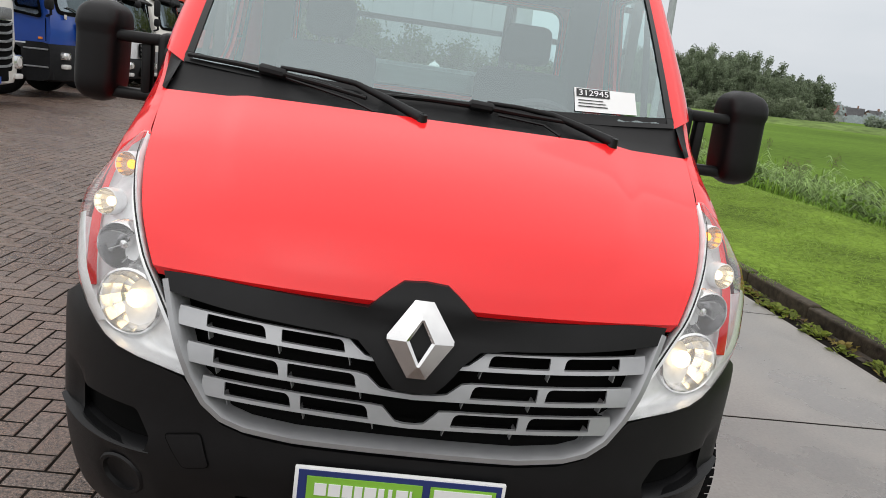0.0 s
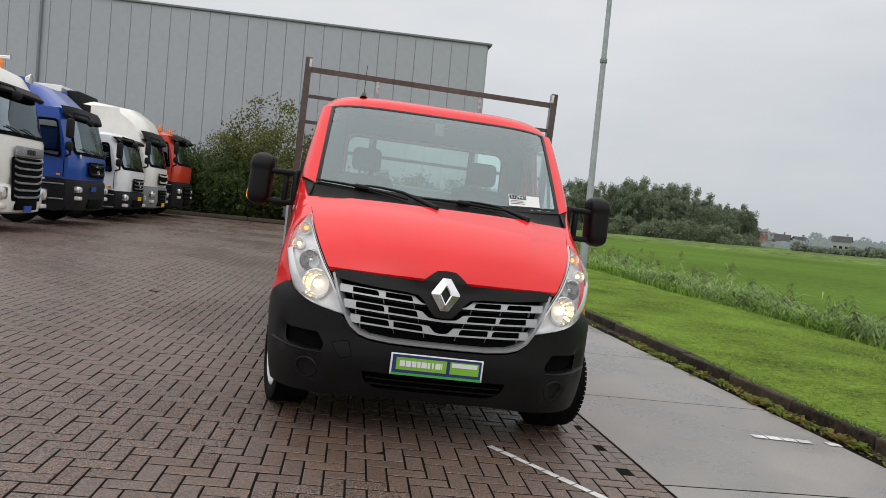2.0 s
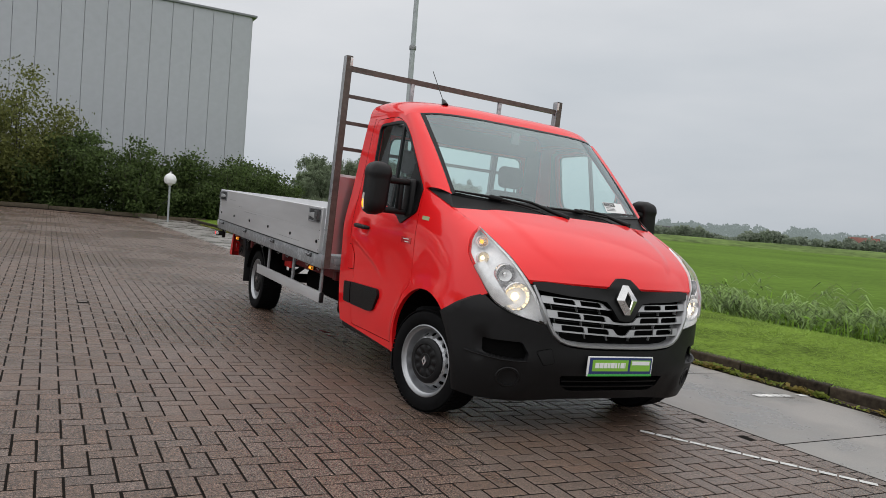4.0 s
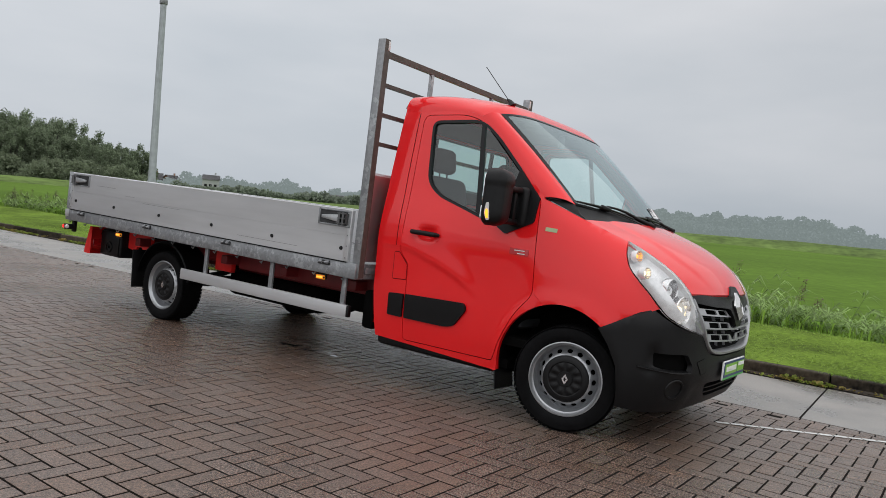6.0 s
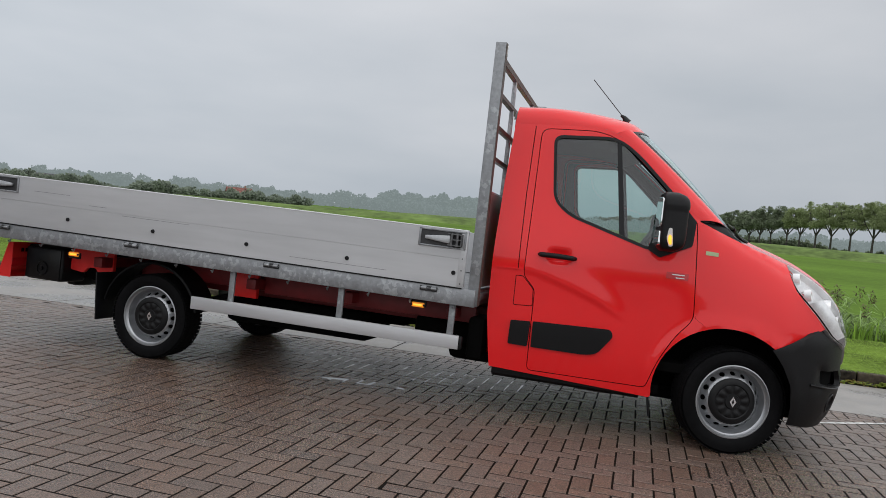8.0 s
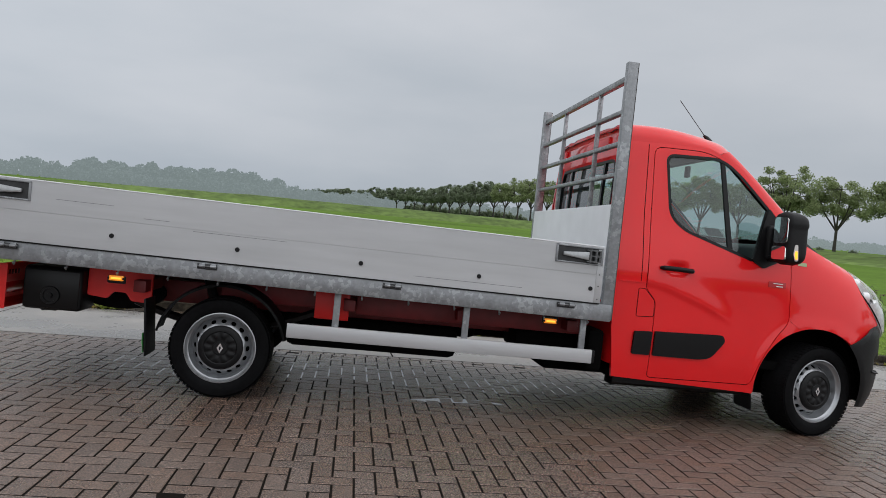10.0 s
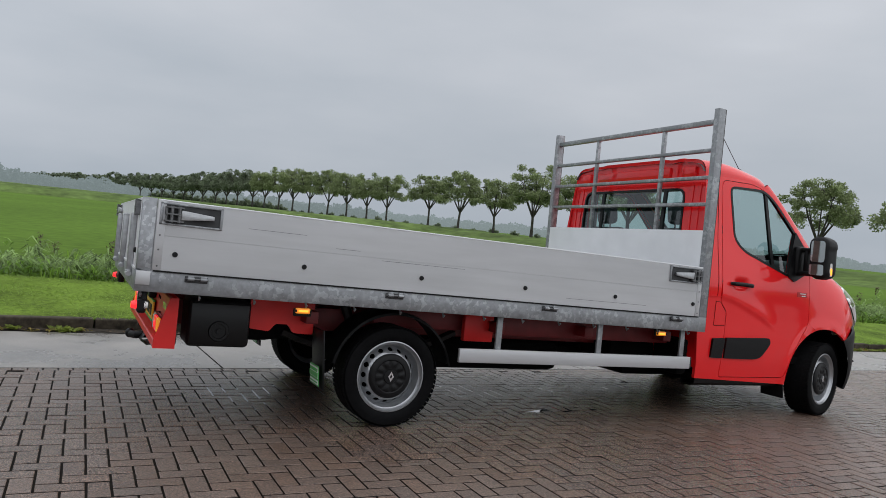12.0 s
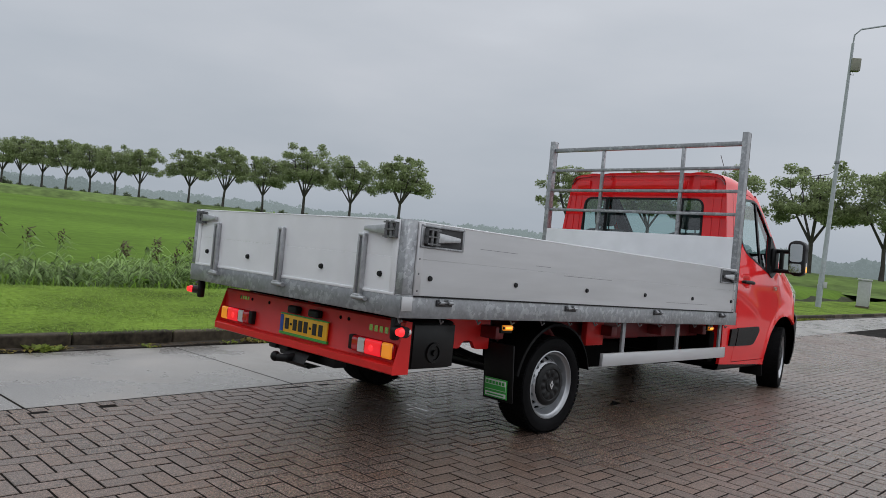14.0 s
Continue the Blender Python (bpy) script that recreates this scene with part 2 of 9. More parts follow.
def leaf_mat(name, base, var=0.2, island=0.8, glow=0.45, big=0.2):
    """Leaves: matt from the front, light also shines through."""
    m = mat(name, base, 0.6, 0, var, 1.0, big, island=island, spec=0.25)
    nt = m.node_tree
    b, out = nt.nodes["Principled BSDF"], nt.nodes["Material Output"]
    tr = nt.nodes.new("ShaderNodeBsdfTranslucent")
    col = b.inputs["Base Color"].links[0].from_socket
    nt.links.new(col, tr.inputs[0])
    mx = nt.nodes.new("ShaderNodeMixShader")
    mx.inputs[0].default_value = glow
    nt.links.new(b.outputs[0], mx.inputs[1])
    nt.links.new(tr.outputs[0], mx.inputs[2])
    nt.links.new(mx.outputs[0], out.inputs[0])
    return m

# ---- geometry helpers ----
def V(*a):
    return Vector(a)


def lerp(a, b, t):
    return a + (b - a) * t


def smooth(a, b, t):
    t = max(0.0, min(1.0, (t - a) / (b - a)))
    return t * t * (3 - 2 * t)


def curve_at(keys, t):
    """A smooth value through (t, v) keys."""
    ks = list(keys)
    if t <= ks[0][0]:
        return ks[0][1]
    if t >= ks[-1][0]:
        return ks[-1][1]
    for i in range(len(ks) - 1):
        if t <= ks[i + 1][0]:
            break
    (t0, v0), (t1, v1) = ks[i], ks[i + 1]
    m0 = (v1 - ks[i - 1][1]) / (t1 - ks[i - 1][0]) if i > 0 else (v1 - v0) / (t1 - t0)
    m1 = (ks[i + 2][1] - v0) / (ks[i + 2][0] - t0) if i + 2 < len(ks) else (v1 - v0) / (t1 - t0)
    d = t1 - t0
    s = (t - t0) / d
    return (2 * s**3 - 3 * s**2 + 1) * v0 + (s**3 - 2 * s**2 + s) * d * m0 + (3 * s**2 - 2 * s**3) * v1 + (s**3 - s**2) * d * m1


def finish(name, bm, material, parent=None, label="", angle=38, smooth_shade=True):
    me = bpy.data.meshes.new(name)
    bm.normal_update()
    bm.to_mesh(me)
    bm.free()
    for m in material if isinstance(material, (list, tuple)) else [material]:
        me.materials.append(m)
    if smooth_shade:
        me.polygons.foreach_set("use_smooth", [True] * len(me.polygons))
        me.set_sharp_from_angle(angle=radians(angle))
    ob = new(name, me)
    if parent:
        ob.parent = parent
    if label:
        tagged(ob, label)
    return ob


def part(name, bm, material, parent, label="", angle=38):
    return finish(name, bm, material, parent, label, angle)


def empty(name, m=None, **tags):
    ob = new(name)
    ob.empty_display_size = 0.2
    if m is not None:
        ob.matrix_basis = m
    return tagged(ob, **tags)


def box(bm, c, s, bevel=0.0, rot=None, seg=2):
    m = Matrix.Translation(c) @ (rot.to_4x4() if rot else Matrix()) @ Matrix.Diagonal((*s, 1))
    r = bmesh.ops.create_cube(bm, size=1, matrix=m)
    if bevel:
        es = list({e for v in r["verts"] for e in v.link_edges})
        bmesh.ops.bevel(bm, geom=es, offset=bevel, segments=seg, affect="EDGES", profile=0.5)
    return bm


def nb():
    return bmesh.new()


def boxes(*items, bevel=0.0):
    bm = nb()
    for c, s in items:
        box(bm, c, s, bevel)
    return bm


def beam(bm, p, q, w, h, bevel=0.003, up=(0, 0, 1)):
    """A square bar from p to q, w wide and h high."""
    p, q = Vector(p), Vector(q)
    d = (q - p).normalized()
    u = Vector(up)
    if abs(d.dot(u)) > 0.95:
        u = Vector((0, 1, 0))
    side = d.cross(u).normalized()
    u = side.cross(d)
    rot = Matrix((side, d, u)).transposed()
    return box(bm, (p + q) / 2, (w, (q - p).length, h), bevel, rot, 1)


def tube(bm, pts, radii, n=10, caps=True):
    """A round bar along pts."""
    pts = [Vector(p) for p in pts]
    if not isinstance(radii, (list, tuple)):
        radii = [radii] * len(pts)
    rings = []
    for i, p in enumerate(pts):
        d = (pts[min(i + 1, len(pts) - 1)] - pts[max(i - 1, 0)]).normalized()
        a = d.cross(Vector((0.31, 0.17, 0.93)))
        if a.length < 0.1:
            a = d.cross(Vector((1, 0, 0)))
        a.normalize()
        b = d.cross(a)
        rings.append([bm.verts.new(p + radii[i] * (a * math.cos(2 * math.pi * k / n) + b * math.sin(2 * math.pi * k / n))) for k in range(n)])
    for r, s in zip(rings, rings[1:]):
        for k in range(n):
            bm.faces.new((r[k], r[(k + 1) % n], s[(k + 1) % n], s[k]))
    if caps:
        bm.faces.new(rings[0][::-1])
        bm.faces.new(rings[-1])
    return bm


def loft(bm, rows, closed=False):
    """Quads between rows of places."""
    vs = [[bm.verts.new(p) for p in row] for row in rows]
    for a, b in zip(vs, vs[1:]):
        n = len(a)
        for k in range(n if closed else n - 1):
            bm.faces.new((a[k], a[(k + 1) % n], b[(k + 1) % n], b[k]))
    return vs


def lathe(bm, profile, n=40, axis="x", origin=(0, 0, 0)):
    """Turns (radius, along) round an axis."""
    rows = []
    for r, a in profile:
        ring = []
        for k in range(n):
            c, s = r * math.cos(2 * math.pi * k / n), r * math.sin(2 * math.pi * k / n)
            ring.append(Vector(origin) + (Vector((a, c, s)) if axis == "x" else Vector((c, a, s)) if axis == "y" else Vector((c, s, a))))
        rows.append(ring)
    return loft(bm, rows, True)


def dense(pts, step, closed=True):
    out = []
    n = len(pts)
    for i in range(n if closed else n - 1):
        a, b = Vector(pts[i]), Vector(pts[(i + 1) % n])
        k = max(1, int(math.ceil((b - a).length / step)))
        out += [a.lerp(b, j / k) for j in range(k)]
    if not closed:
        out.append(Vector(pts[-1]))
    return out


def rounded(pts, radius, n=5):
    """A 2D loop with rounded corners; radius a number or one each."""
    out = []
    m = len(pts)
    for i in range(m):
        r = radius[i] if isinstance(radius, (list, tuple)) else radius
        p, a, b = Vector(pts[i]), Vector(pts[i - 1]), Vector(pts[(i + 1) % m])
        da, db = (a - p), (b - p)
        r = min(r, da.length * 0.48, db.length * 0.48)
        if r < 1e-4:
            out.append(p)
            continue
        s, e = p + da.normalized() * r, p + db.normalized() * r
        for k in range(n + 1):
            t = k / n
            out.append(s * (1 - t) ** 2 + p * 2 * t * (1 - t) + e * t * t)
    return out


def inside(p, loop):
    c = False
    j = len(loop) - 1
    for i in range(len(loop)):
        a, b = loop[i], loop[j]
        if (a[1] > p[1]) != (b[1] > p[1]) and p[0] < (b[0] - a[0]) * (p[1] - a[1]) / (b[1] - a[1]) + a[0]:
            c = not c
        j = i
    return c


from mathutils.geometry import delaunay_2d_cdt


def panel(bm, outline, fn, step=0.05, holes=(), flange=None):
    """A curved sheet: a 2D outline with holes, filled with a fine net and laid into space by fn(u, v). flange: edges turned in by this much."""
    loops = [dense(l, step) for l in (outline, *holes)]
    pts, edges = [], []
    for l in loops:
        k = len(pts)
        pts += [Vector(p) for p in l]
        edges += [(k + i, k + (i + 1) % len(l)) for i in range(len(l))]
    us, vs = [p[0] for p in loops[0]], [p[1] for p in loops[0]]
    nu, nv = int((max(us) - min(us)) / step) + 1, int((max(vs) - min(vs)) / step) + 1
    rim = pts[:]
    for i in range(nu):
        for j in range(nv):
            p = Vector((min(us) + (i + 0.5 + 0.003 * (j % 2)) * step, min(vs) + (j + 0.5) * step))
            if inside(p, loops[0]) and not any(inside(p, h) for h in loops[1:]):
                if min((p - q).length_squared for q in rim) > (0.45 * step) ** 2:
                    pts.append(p)
    out = delaunay_2d_cdt(pts, edges, [], 0, 1e-6)
    verts = [bm.verts.new(fn(p[0], p[1])) for p in out[0]]
    made = []
    for f in out[2]:
        c = sum((out[0][i] for i in f), Vector((0, 0))) / len(f)
        if inside(c, loops[0]) and not any(inside(c, h) for h in loops[1:]):
            try:
                made.append(bm.faces.new([verts[i] for i in f]))
            except ValueError:
                pass
    for v in verts:
        if not v.link_faces:
            bm.verts.remove(v)
    if flange:
        es = [e for f in made for e in f.edges if len(e.link_faces) == 1]
        es = list(dict.fromkeys(es))
        r = bmesh.ops.extrude_edge_only(bm, edges=es)
        for g in r["geom"]:
            if isinstance(g, bmesh.types.BMVert):
                g.co += Vector(flange)
    return made


def mirrored(bm):
    """Adds the mirror image across x = 0."""
    g = bmesh.ops.duplicate(bm, geom=bm.verts[:] + bm.edges[:] + bm.faces[:])["geom"]
    for e in g:
        if isinstance(e, bmesh.types.BMVert):
            e.co.x = -e.co.x
    bmesh.ops.reverse_faces(bm, faces=[f for f in g if isinstance(f, bmesh.types.BMFace)])
    return bm


def pydata(name, verts, faces, material, parent=None, label="", smooth_shade=False):
    me = bpy.data.meshes.new(name)
    me.from_pydata(verts, [], faces)
    me.materials.append(material)
    if smooth_shade:
        me.polygons.foreach_set("use_smooth", [True] * len(me.polygons))
    me.update()
    ob = new(name, me)
    if parent:
        ob.parent = parent
    if label:
        tagged(ob, label)
    return ob

# ---- the lie of the land ----
def rise(x, y):
    """Height of the yard: it falls gently to the gutter by the concrete."""
    hx = -0.0349 * x if x > -1 else 0.0349 + 0.105 * math.tanh((-x - 1) / 3.2)
    return hx + 0.008 + 0.0057 * max(-30, min(34, y))


ROAD_TURN = radians(2.2)
RC, RS = math.cos(ROAD_TURN), math.sin(ROAD_TURN)


def road(u, v):
    """Road places (u across to the right, v along) to world x, y."""
    return (u * RC - v * RS, u * RS + v * RC)


def unroad(x, y):
    return (x * RC + y * RS, -x * RS + y * RC)


JOINT_U, SLAB_U, KERB_U, VERGE_U, FIELD_U = 1.27, 3.26, 3.46, 7.1, 10.4


def land(x, y):
    """Height of the ground sheet."""
    u, v = unroad(x, y)
    kx, ky = road(KERB_U, v)
    base = rise(x, y) - 0.07 if u < KERB_U else 0
    if u < KERB_U:
        far = smooth(31, 36, y)
        return lerp(base, 0.25, far)
    edge = rise(kx, ky)
    verge = edge + 0.105 + 0.035 * smooth(KERB_U, VERGE_U, u) * (1 + 0.5 * math.sin(0.9 * y + u))
    field = 0.03 + 0.0 * u
    ditch = -0.55 * math.exp(-(((u - 8.7) / 0.9) ** 2))
    return lerp(verge, field, smooth(VERGE_U - 0.4, FIELD_U + 1.5, u)) + ditch


GRASS_FIELD = mat("field_grass", (0.098, 0.170, 0.022), 0.95, 0, 0.24, 2.2, 0.06, bump=0.5, bscale=25, spec=0.06)
GRASS_LAWN = mat("mown_verge_grass", (0.120, 0.186, 0.025), 0.95, 0, 0.5, 16, 0.9, bump=0.8, bscale=50, spec=0.08)
SOIL = mat("wet_soil", (0.045, 0.036, 0.026), 0.8, 0, 0.25, 30, 3, bump=0.5, bscale=60)
JOINT_SAND = mat("dark_joint_sand", (0.0095, 0.0076, 0.0060), 0.85, 0, 0.4, 40, 2, bump=0.25, rvar=0.1, spec=0.06)
CONCRETE = mat("wet_concrete_slab", (0.262, 0.246, 0.228), 0.42, 0, 0.12, 60, 0.9, bump=0.12, bscale=120, rvar=0.18, objrand=0.2)


def dampen(m, scale, dark, wet):
    """Damp blotches with soft edges: darker and glossier where the slab is wet, and small dark specks."""
    nt = m.node_tree
    b = nt.nodes["Principled BSDF"]
    L = nt.links.new
    geo = nt.nodes.new("ShaderNodeNewGeometry")
    n = nt.nodes.new("ShaderNodeTexNoise")
    n.inputs["Scale"].default_value = scale
    n.inputs["Detail"].default_value = 7
    n.inputs["Roughness"].default_value = 0.62
    L(geo.outputs["Position"], n.inputs["Vector"])
    r = nt.nodes.new("ShaderNodeMapRange")
    r.inputs["From Min"].default_value = 0.42
    r.inputs["From Max"].default_value = 0.60
    L(n.outputs[0], r.inputs[0])
    sp = nt.nodes.new("ShaderNodeTexVoronoi")
    sp.inputs["Scale"].default_value = 26
    L(geo.outputs["Position"], sp.inputs["Vector"])
    dot = nt.nodes.new("ShaderNodeMapRange")
    dot.inputs["From Min"].default_value = 0.05
    dot.inputs["From Max"].default_value = 0.12
    dot.inputs["To Min"].default_value = 0.62
    L(sp.outputs["Distance"], dot.inputs[0])
    k = nt.nodes.new("ShaderNodeMapRange")
    k.inputs["To Min"].default_value = dark
    k.inputs["To Max"].default_value = 1.08
    L(r.outputs[0], k.inputs[0])
    mu = nt.nodes.new("ShaderNodeMath")
    mu.operation = "MULTIPLY"
    L(k.outputs[0], mu.inputs[0])
    L(dot.outputs[0], mu.inputs[1])
    sc = nt.nodes.new("ShaderNodeVectorMath")
    sc.operation = "SCALE"
    L(b.inputs["Base Color"].links[0].from_socket, sc.inputs[0])
    L(mu.outputs[0], sc.inputs["Scale"])
    L(sc.outputs[0], b.inputs["Base Color"])
    q = nt.nodes.new("ShaderNodeMapRange")
    q.inputs["To Min"].default_value = wet
    q.inputs["To Max"].default_value = 0.5
    L(r.outputs[0], q.inputs[0])
    L(q.outputs[0], b.inputs["Roughness"])


dampen(CONCRETE, 1.1, 0.74, 0.22)
KERB = mat("dark_mossy_kerb", (0.058, 0.047, 0.033), 0.8, 0, 0.5, 18, 2.5, bump=0.5, bscale=70, objrand=0.6, spec=0.2)


def brick_mat(name, source, socket):
    """Wet clay paving: coarse grains, per-brick tint, damp patches."""
    m = mat(name, (0.112, 0.079, 0.063), 0.27, 0, 0.10, 14, 0.5, bump=0.5, bscale=200, rvar=0.12, spec=0.75)
    nt = m.node_tree
    b = nt.nodes["Principled BSDF"]
    L = nt.links.new
    co = nt.nodes.new("ShaderNodeTexCoord")
    n = nt.nodes.new("ShaderNodeTexNoise")
    n.inputs["Scale"].default_value = 85
    n.inputs["Detail"].default_value = 3
    n.inputs["Roughness"].default_value = 0.75
    L(co.outputs["Object"], n.inputs["Vector"])
    grain = nt.nodes.new("ShaderNodeMapRange")
    grain.inputs["From Min"].default_value = 0.36
    grain.inputs["From Max"].default_value = 0.68
    grain.inputs["To Min"].default_value = 0.34
    grain.inputs["To Max"].default_value = 2.25
    L(n.outputs[0], grain.inputs[0])
    rn = nt.nodes.new(source)
    tint = nt.nodes.new("ShaderNodeMapRange")
    tint.inputs["To Min"].default_value = 0.88
    tint.inputs["To Max"].default_value = 1.12
    L(rn.outputs[socket], tint.inputs[0])
    # pale grit in the clay
    fine = nt.nodes.new("ShaderNodeTexNoise")
    fine.inputs["Scale"].default_value = 240
    fine.inputs["Detail"].default_value = 1
    L(co.outputs["Object"], fine.inputs["Vector"])
    grit = nt.nodes.new("ShaderNodeMapRange")
    grit.inputs["From Min"].default_value = 0.62
    grit.inputs["From Max"].default_value = 0.72
    grit.inputs["To Min"].default_value = 1.0
    grit.inputs["To Max"].default_value = 2.6
    L(fine.outputs[0], grit.inputs[0])
    gm = nt.nodes.new("ShaderNodeMath")
    gm.operation = "MULTIPLY"
    L(grain.outputs[0], gm.inputs[0])
    L(grit.outputs[0], gm.inputs[1])
    mu = nt.nodes.new("ShaderNodeMath")
    mu.operation = "MULTIPLY"
    L(gm.outputs[0], mu.inputs[0])
    L(tint.outputs[0], mu.inputs[1])
    sc = nt.nodes.new("ShaderNodeVectorMath")
    sc.operation = "SCALE"
    L(b.inputs["Base Color"].links[0].from_socket, sc.inputs[0])
    L(mu.outputs[0], sc.inputs["Scale"])
    hsv = nt.nodes.new("ShaderNodeHueSaturation")
    hr = nt.nodes.new("ShaderNodeMapRange")
    hr.inputs["To Min"].default_value = 0.95
    hr.inputs["To Max"].default_value = 1.22
    fr = nt.nodes.new("ShaderNodeMath")
    fr.operation = "FRACT"
    mm = nt.nodes.new("ShaderNodeMath")
    mm.operation = "MULTIPLY"
    mm.inputs[1].default_value = 7.3
    L(rn.outputs[socket], mm.inputs[0])
    L(mm.outputs[0], fr.inputs[0])
    L(fr.outputs[0], hr.inputs[0])
    L(hr.outputs[0], hsv.inputs["Saturation"])
    L(sc.outputs[0], hsv.inputs["Color"])
    L(hsv.outputs[0], b.inputs["Base Color"])
    return m


BRICK = brick_mat("wet_brown_paving_brick", "ShaderNodeNewGeometry", "Random Per Island")
BRICK_ONE = brick_mat("wet_brown_paving_brick_single", "ShaderNodeObjectInfo", "Random")
WHITE_LINE = mat("worn_white_road_paint", (0.62, 0.62, 0.60), 0.5, 0, 0.25, 30, 3)
CLADDING = mat("grey_metal_cladding", (0.41, 0.43, 0.465), 0.55, 0.1, 0.04, 3, 0.15, objrand=0.12)
CLADDING_EDGE = mat("grey_metal_trim", (0.2, 0.21, 0.225), 0.5, 0.1, 0.04)

# the ground sheet: fine near the road, coarse to the horizon
xs = [-1800, -700, -300, -120, -60] + [-40 + 2.5 * i for i in range(17)] + [2.4 + 0.4 * i for i in range(30)] + [15, 18, 23, 30, 40, 60, 90, 140, 230, 400, 800, 1800]
ys = [-1800, -700, -300, -160] + [-122 + 2 * i for i in range(91)] + [64, 75, 90, 120, 180, 300, 600, 1800]


def sheet(x, y):
    """The ground sheet keeps below the yard and the verge."""
    u, v = unroad(x, y)
    low = land(x, y) - 0.14 * smooth(VERGE_U + 0.1, VERGE_U - 0.5, u)
    return low if u > KERB_U + 0.7 else rise(x, y) - 0.12 if y < 31 else low


gv = [(x - 0.038 * max(-60, min(60, y)), y, sheet(x - 0.038 * max(-60, min(60, y)), y) if abs(x) < 200 and abs(y) < 130 else 0.03) for y in ys for x in xs]
gf = [(j * len(xs) + i, j * len(xs) + i + 1, (j + 1) * len(xs) + i + 1, (j + 1) * len(xs) + i) for j in range(len(ys) - 1) for i in range(len(xs) - 1)]
ground = pydata("ground", gv, gf, GRASS_FIELD, smooth_shade=True)
tagged(ground, "flat bright green grass field reaching the horizon", "field", kind="structure")

# bed of the paving
bed_rows = []
bm = nb()
for v in [-60 + 2 * i for i in range(46)]:
    row = []
    for u in [-45, -36, -28, -22, -18] + [-15.5 + 0.5 * i for i in range(36)] + [KERB_U]:
        x, y = road(u, v)
        row.append((x, y, rise(x, y) - 0.0026))
    bed_rows.append(row)
loft(bm, [r for r in bed_rows])
bmesh.ops.reverse_faces(bm, faces=bm.faces[:])
yard = finish("yard_bed", bm, JOINT_SAND)
tagged(yard, "dark sand bed under the brick paving", "ground", kind="structure")

# concrete slabs beside the bricks
concrete_road = empty("concrete_strip", label="strip of wet pale grey concrete slabs beside the kerb", category="pavement", kind="structure")
SLAB_L = 2.03


def slab_mesh():
    bm = nb()
    box(bm, (0, 0, -0.05), (SLAB_U - JOINT_U - 0.02, SLAB_L - 0.014, 0.10), 0.006)
    me = bpy.data.meshes.new("slab")
    bm.to_mesh(me)
    bm.free()
    me.materials.append(CONCRETE)
    return me


slab_me = slab_mesh()
for k in range(-24, 17):
    v = 0.93 + SLAB_L * (k + 0.5)
    x, y = road((JOINT_U + SLAB_U) / 2 + 0.005, v)
    dzdx, dzdy = -0.0349, (rise(x, y + 0.5) - rise(x, y - 0.5))
    s = new("slab", slab_me)
    s.parent = concrete_road
    s.matrix_basis = Matrix.Translation((x, y, rise(x, y))) @ Euler((dzdy, -dzdx, 0)).to_matrix().to_4x4() @ Matrix.Rotation(ROAD_TURN, 4, "Z")

# kerb stones and the soil strip before them
kerb = empty("kerb", label="low dark mossy concrete kerb along the verge", category="kerb", kind="structure")
bm = nb()
box(bm, (0, 0, -0.10), (0.13, 0.985, 0.42), 0.018, seg=3)
kerb_me = bpy.data.meshes.new("kerb_stone")
bm.to_mesh(kerb_me)
bm.free()
kerb_me.materials.append(KERB)
for k in range(-46, 36):
    x, y = road(KERB_U + 0.065 + random.uniform(-0.006, 0.006), k + 0.4)
    s = new("kerb_stone", kerb_me)
    s.parent = kerb
    s.matrix_basis = Matrix.Translation((x, y, rise(x, y) + 0.015 + random.uniform(-0.006, 0.006))) @ Matrix.Rotation(ROAD_TURN + random.uniform(-0.004, 0.004), 4, "Z")
bm = nb()
rows = []
for v in [-44 + 0.5 * i for i in range(156)]:
    row = []
    for k in range(5):
        u = lerp(SLAB_U, KERB_U + 0.01, k / 4)
        x, y = road(u, v)
        row.append((x, y, rise(x, y) - 0.012 + 0.018 * noise.noise((x * 5, y * 5, 0)) + 0.03 * (k / 4) ** 2))
    rows.append(row)
loft(bm, rows)
bmesh.ops.reverse_faces(bm, faces=bm.faces[:])
gutter = finish("gutter_soil", bm, SOIL)
tagged(gutter, "strip of wet soil between slabs and kerb", "soil", kind="structure")

# mown verge
bm = nb()
rows = []
for v in [-60 + 1.0 * i for i in range(106)]:
    row = []
    for k in range(14):
        u = lerp(KERB_U + 0.12, VERGE_U + 0.5, k / 13)
        x, y = road(u, v)
        row.append((x, y, land(x, y) + 0.012 + 0.01 * noise.noise((x * 3, y * 3, 1))))
    rows.append(row)
loft(bm, rows)
bmesh.ops.reverse_faces(bm, faces=bm.faces[:])
verge = finish("verge", bm, GRASS_LAWN)
tagged(verge, "mown green grass verge behind the kerb", "grass", kind="structure")

# the warehouse behind
hall = empty("warehouse", pose(6.2, 36.0, 0), label="large windowless warehouse clad in grey metal panels", category="building")
part("wall", boxes(((-25.4, 12.08, 5.4), (50.7, 24, 10.9))), CLADDING_EDGE, hall)
clad = nb()
box(clad, (0, 0, 5.45), (0.985, 0.06, 10.9), 0.012)
clad_me = bpy.data.meshes.new("panel")
clad.to_mesh(clad_me)
clad.free()
clad_me.materials.append(CLADDING)
for k in range(50):
    p = new("panel", clad_me)
    p.parent = hall
    p.location = (-0.55 - k, 0.03, 0)
for k in range(24):
    p = new("panel", clad_me)
    p.parent = hall
    p.matrix_basis = pose(-0.02, 0.6 + k, 0, 0, 0, 90)
part("roof_edge", boxes(((-25.3, 12, 10.95), (51.0, 24.2, 0.12)), bevel=0.02), CLADDING_EDGE, hall)
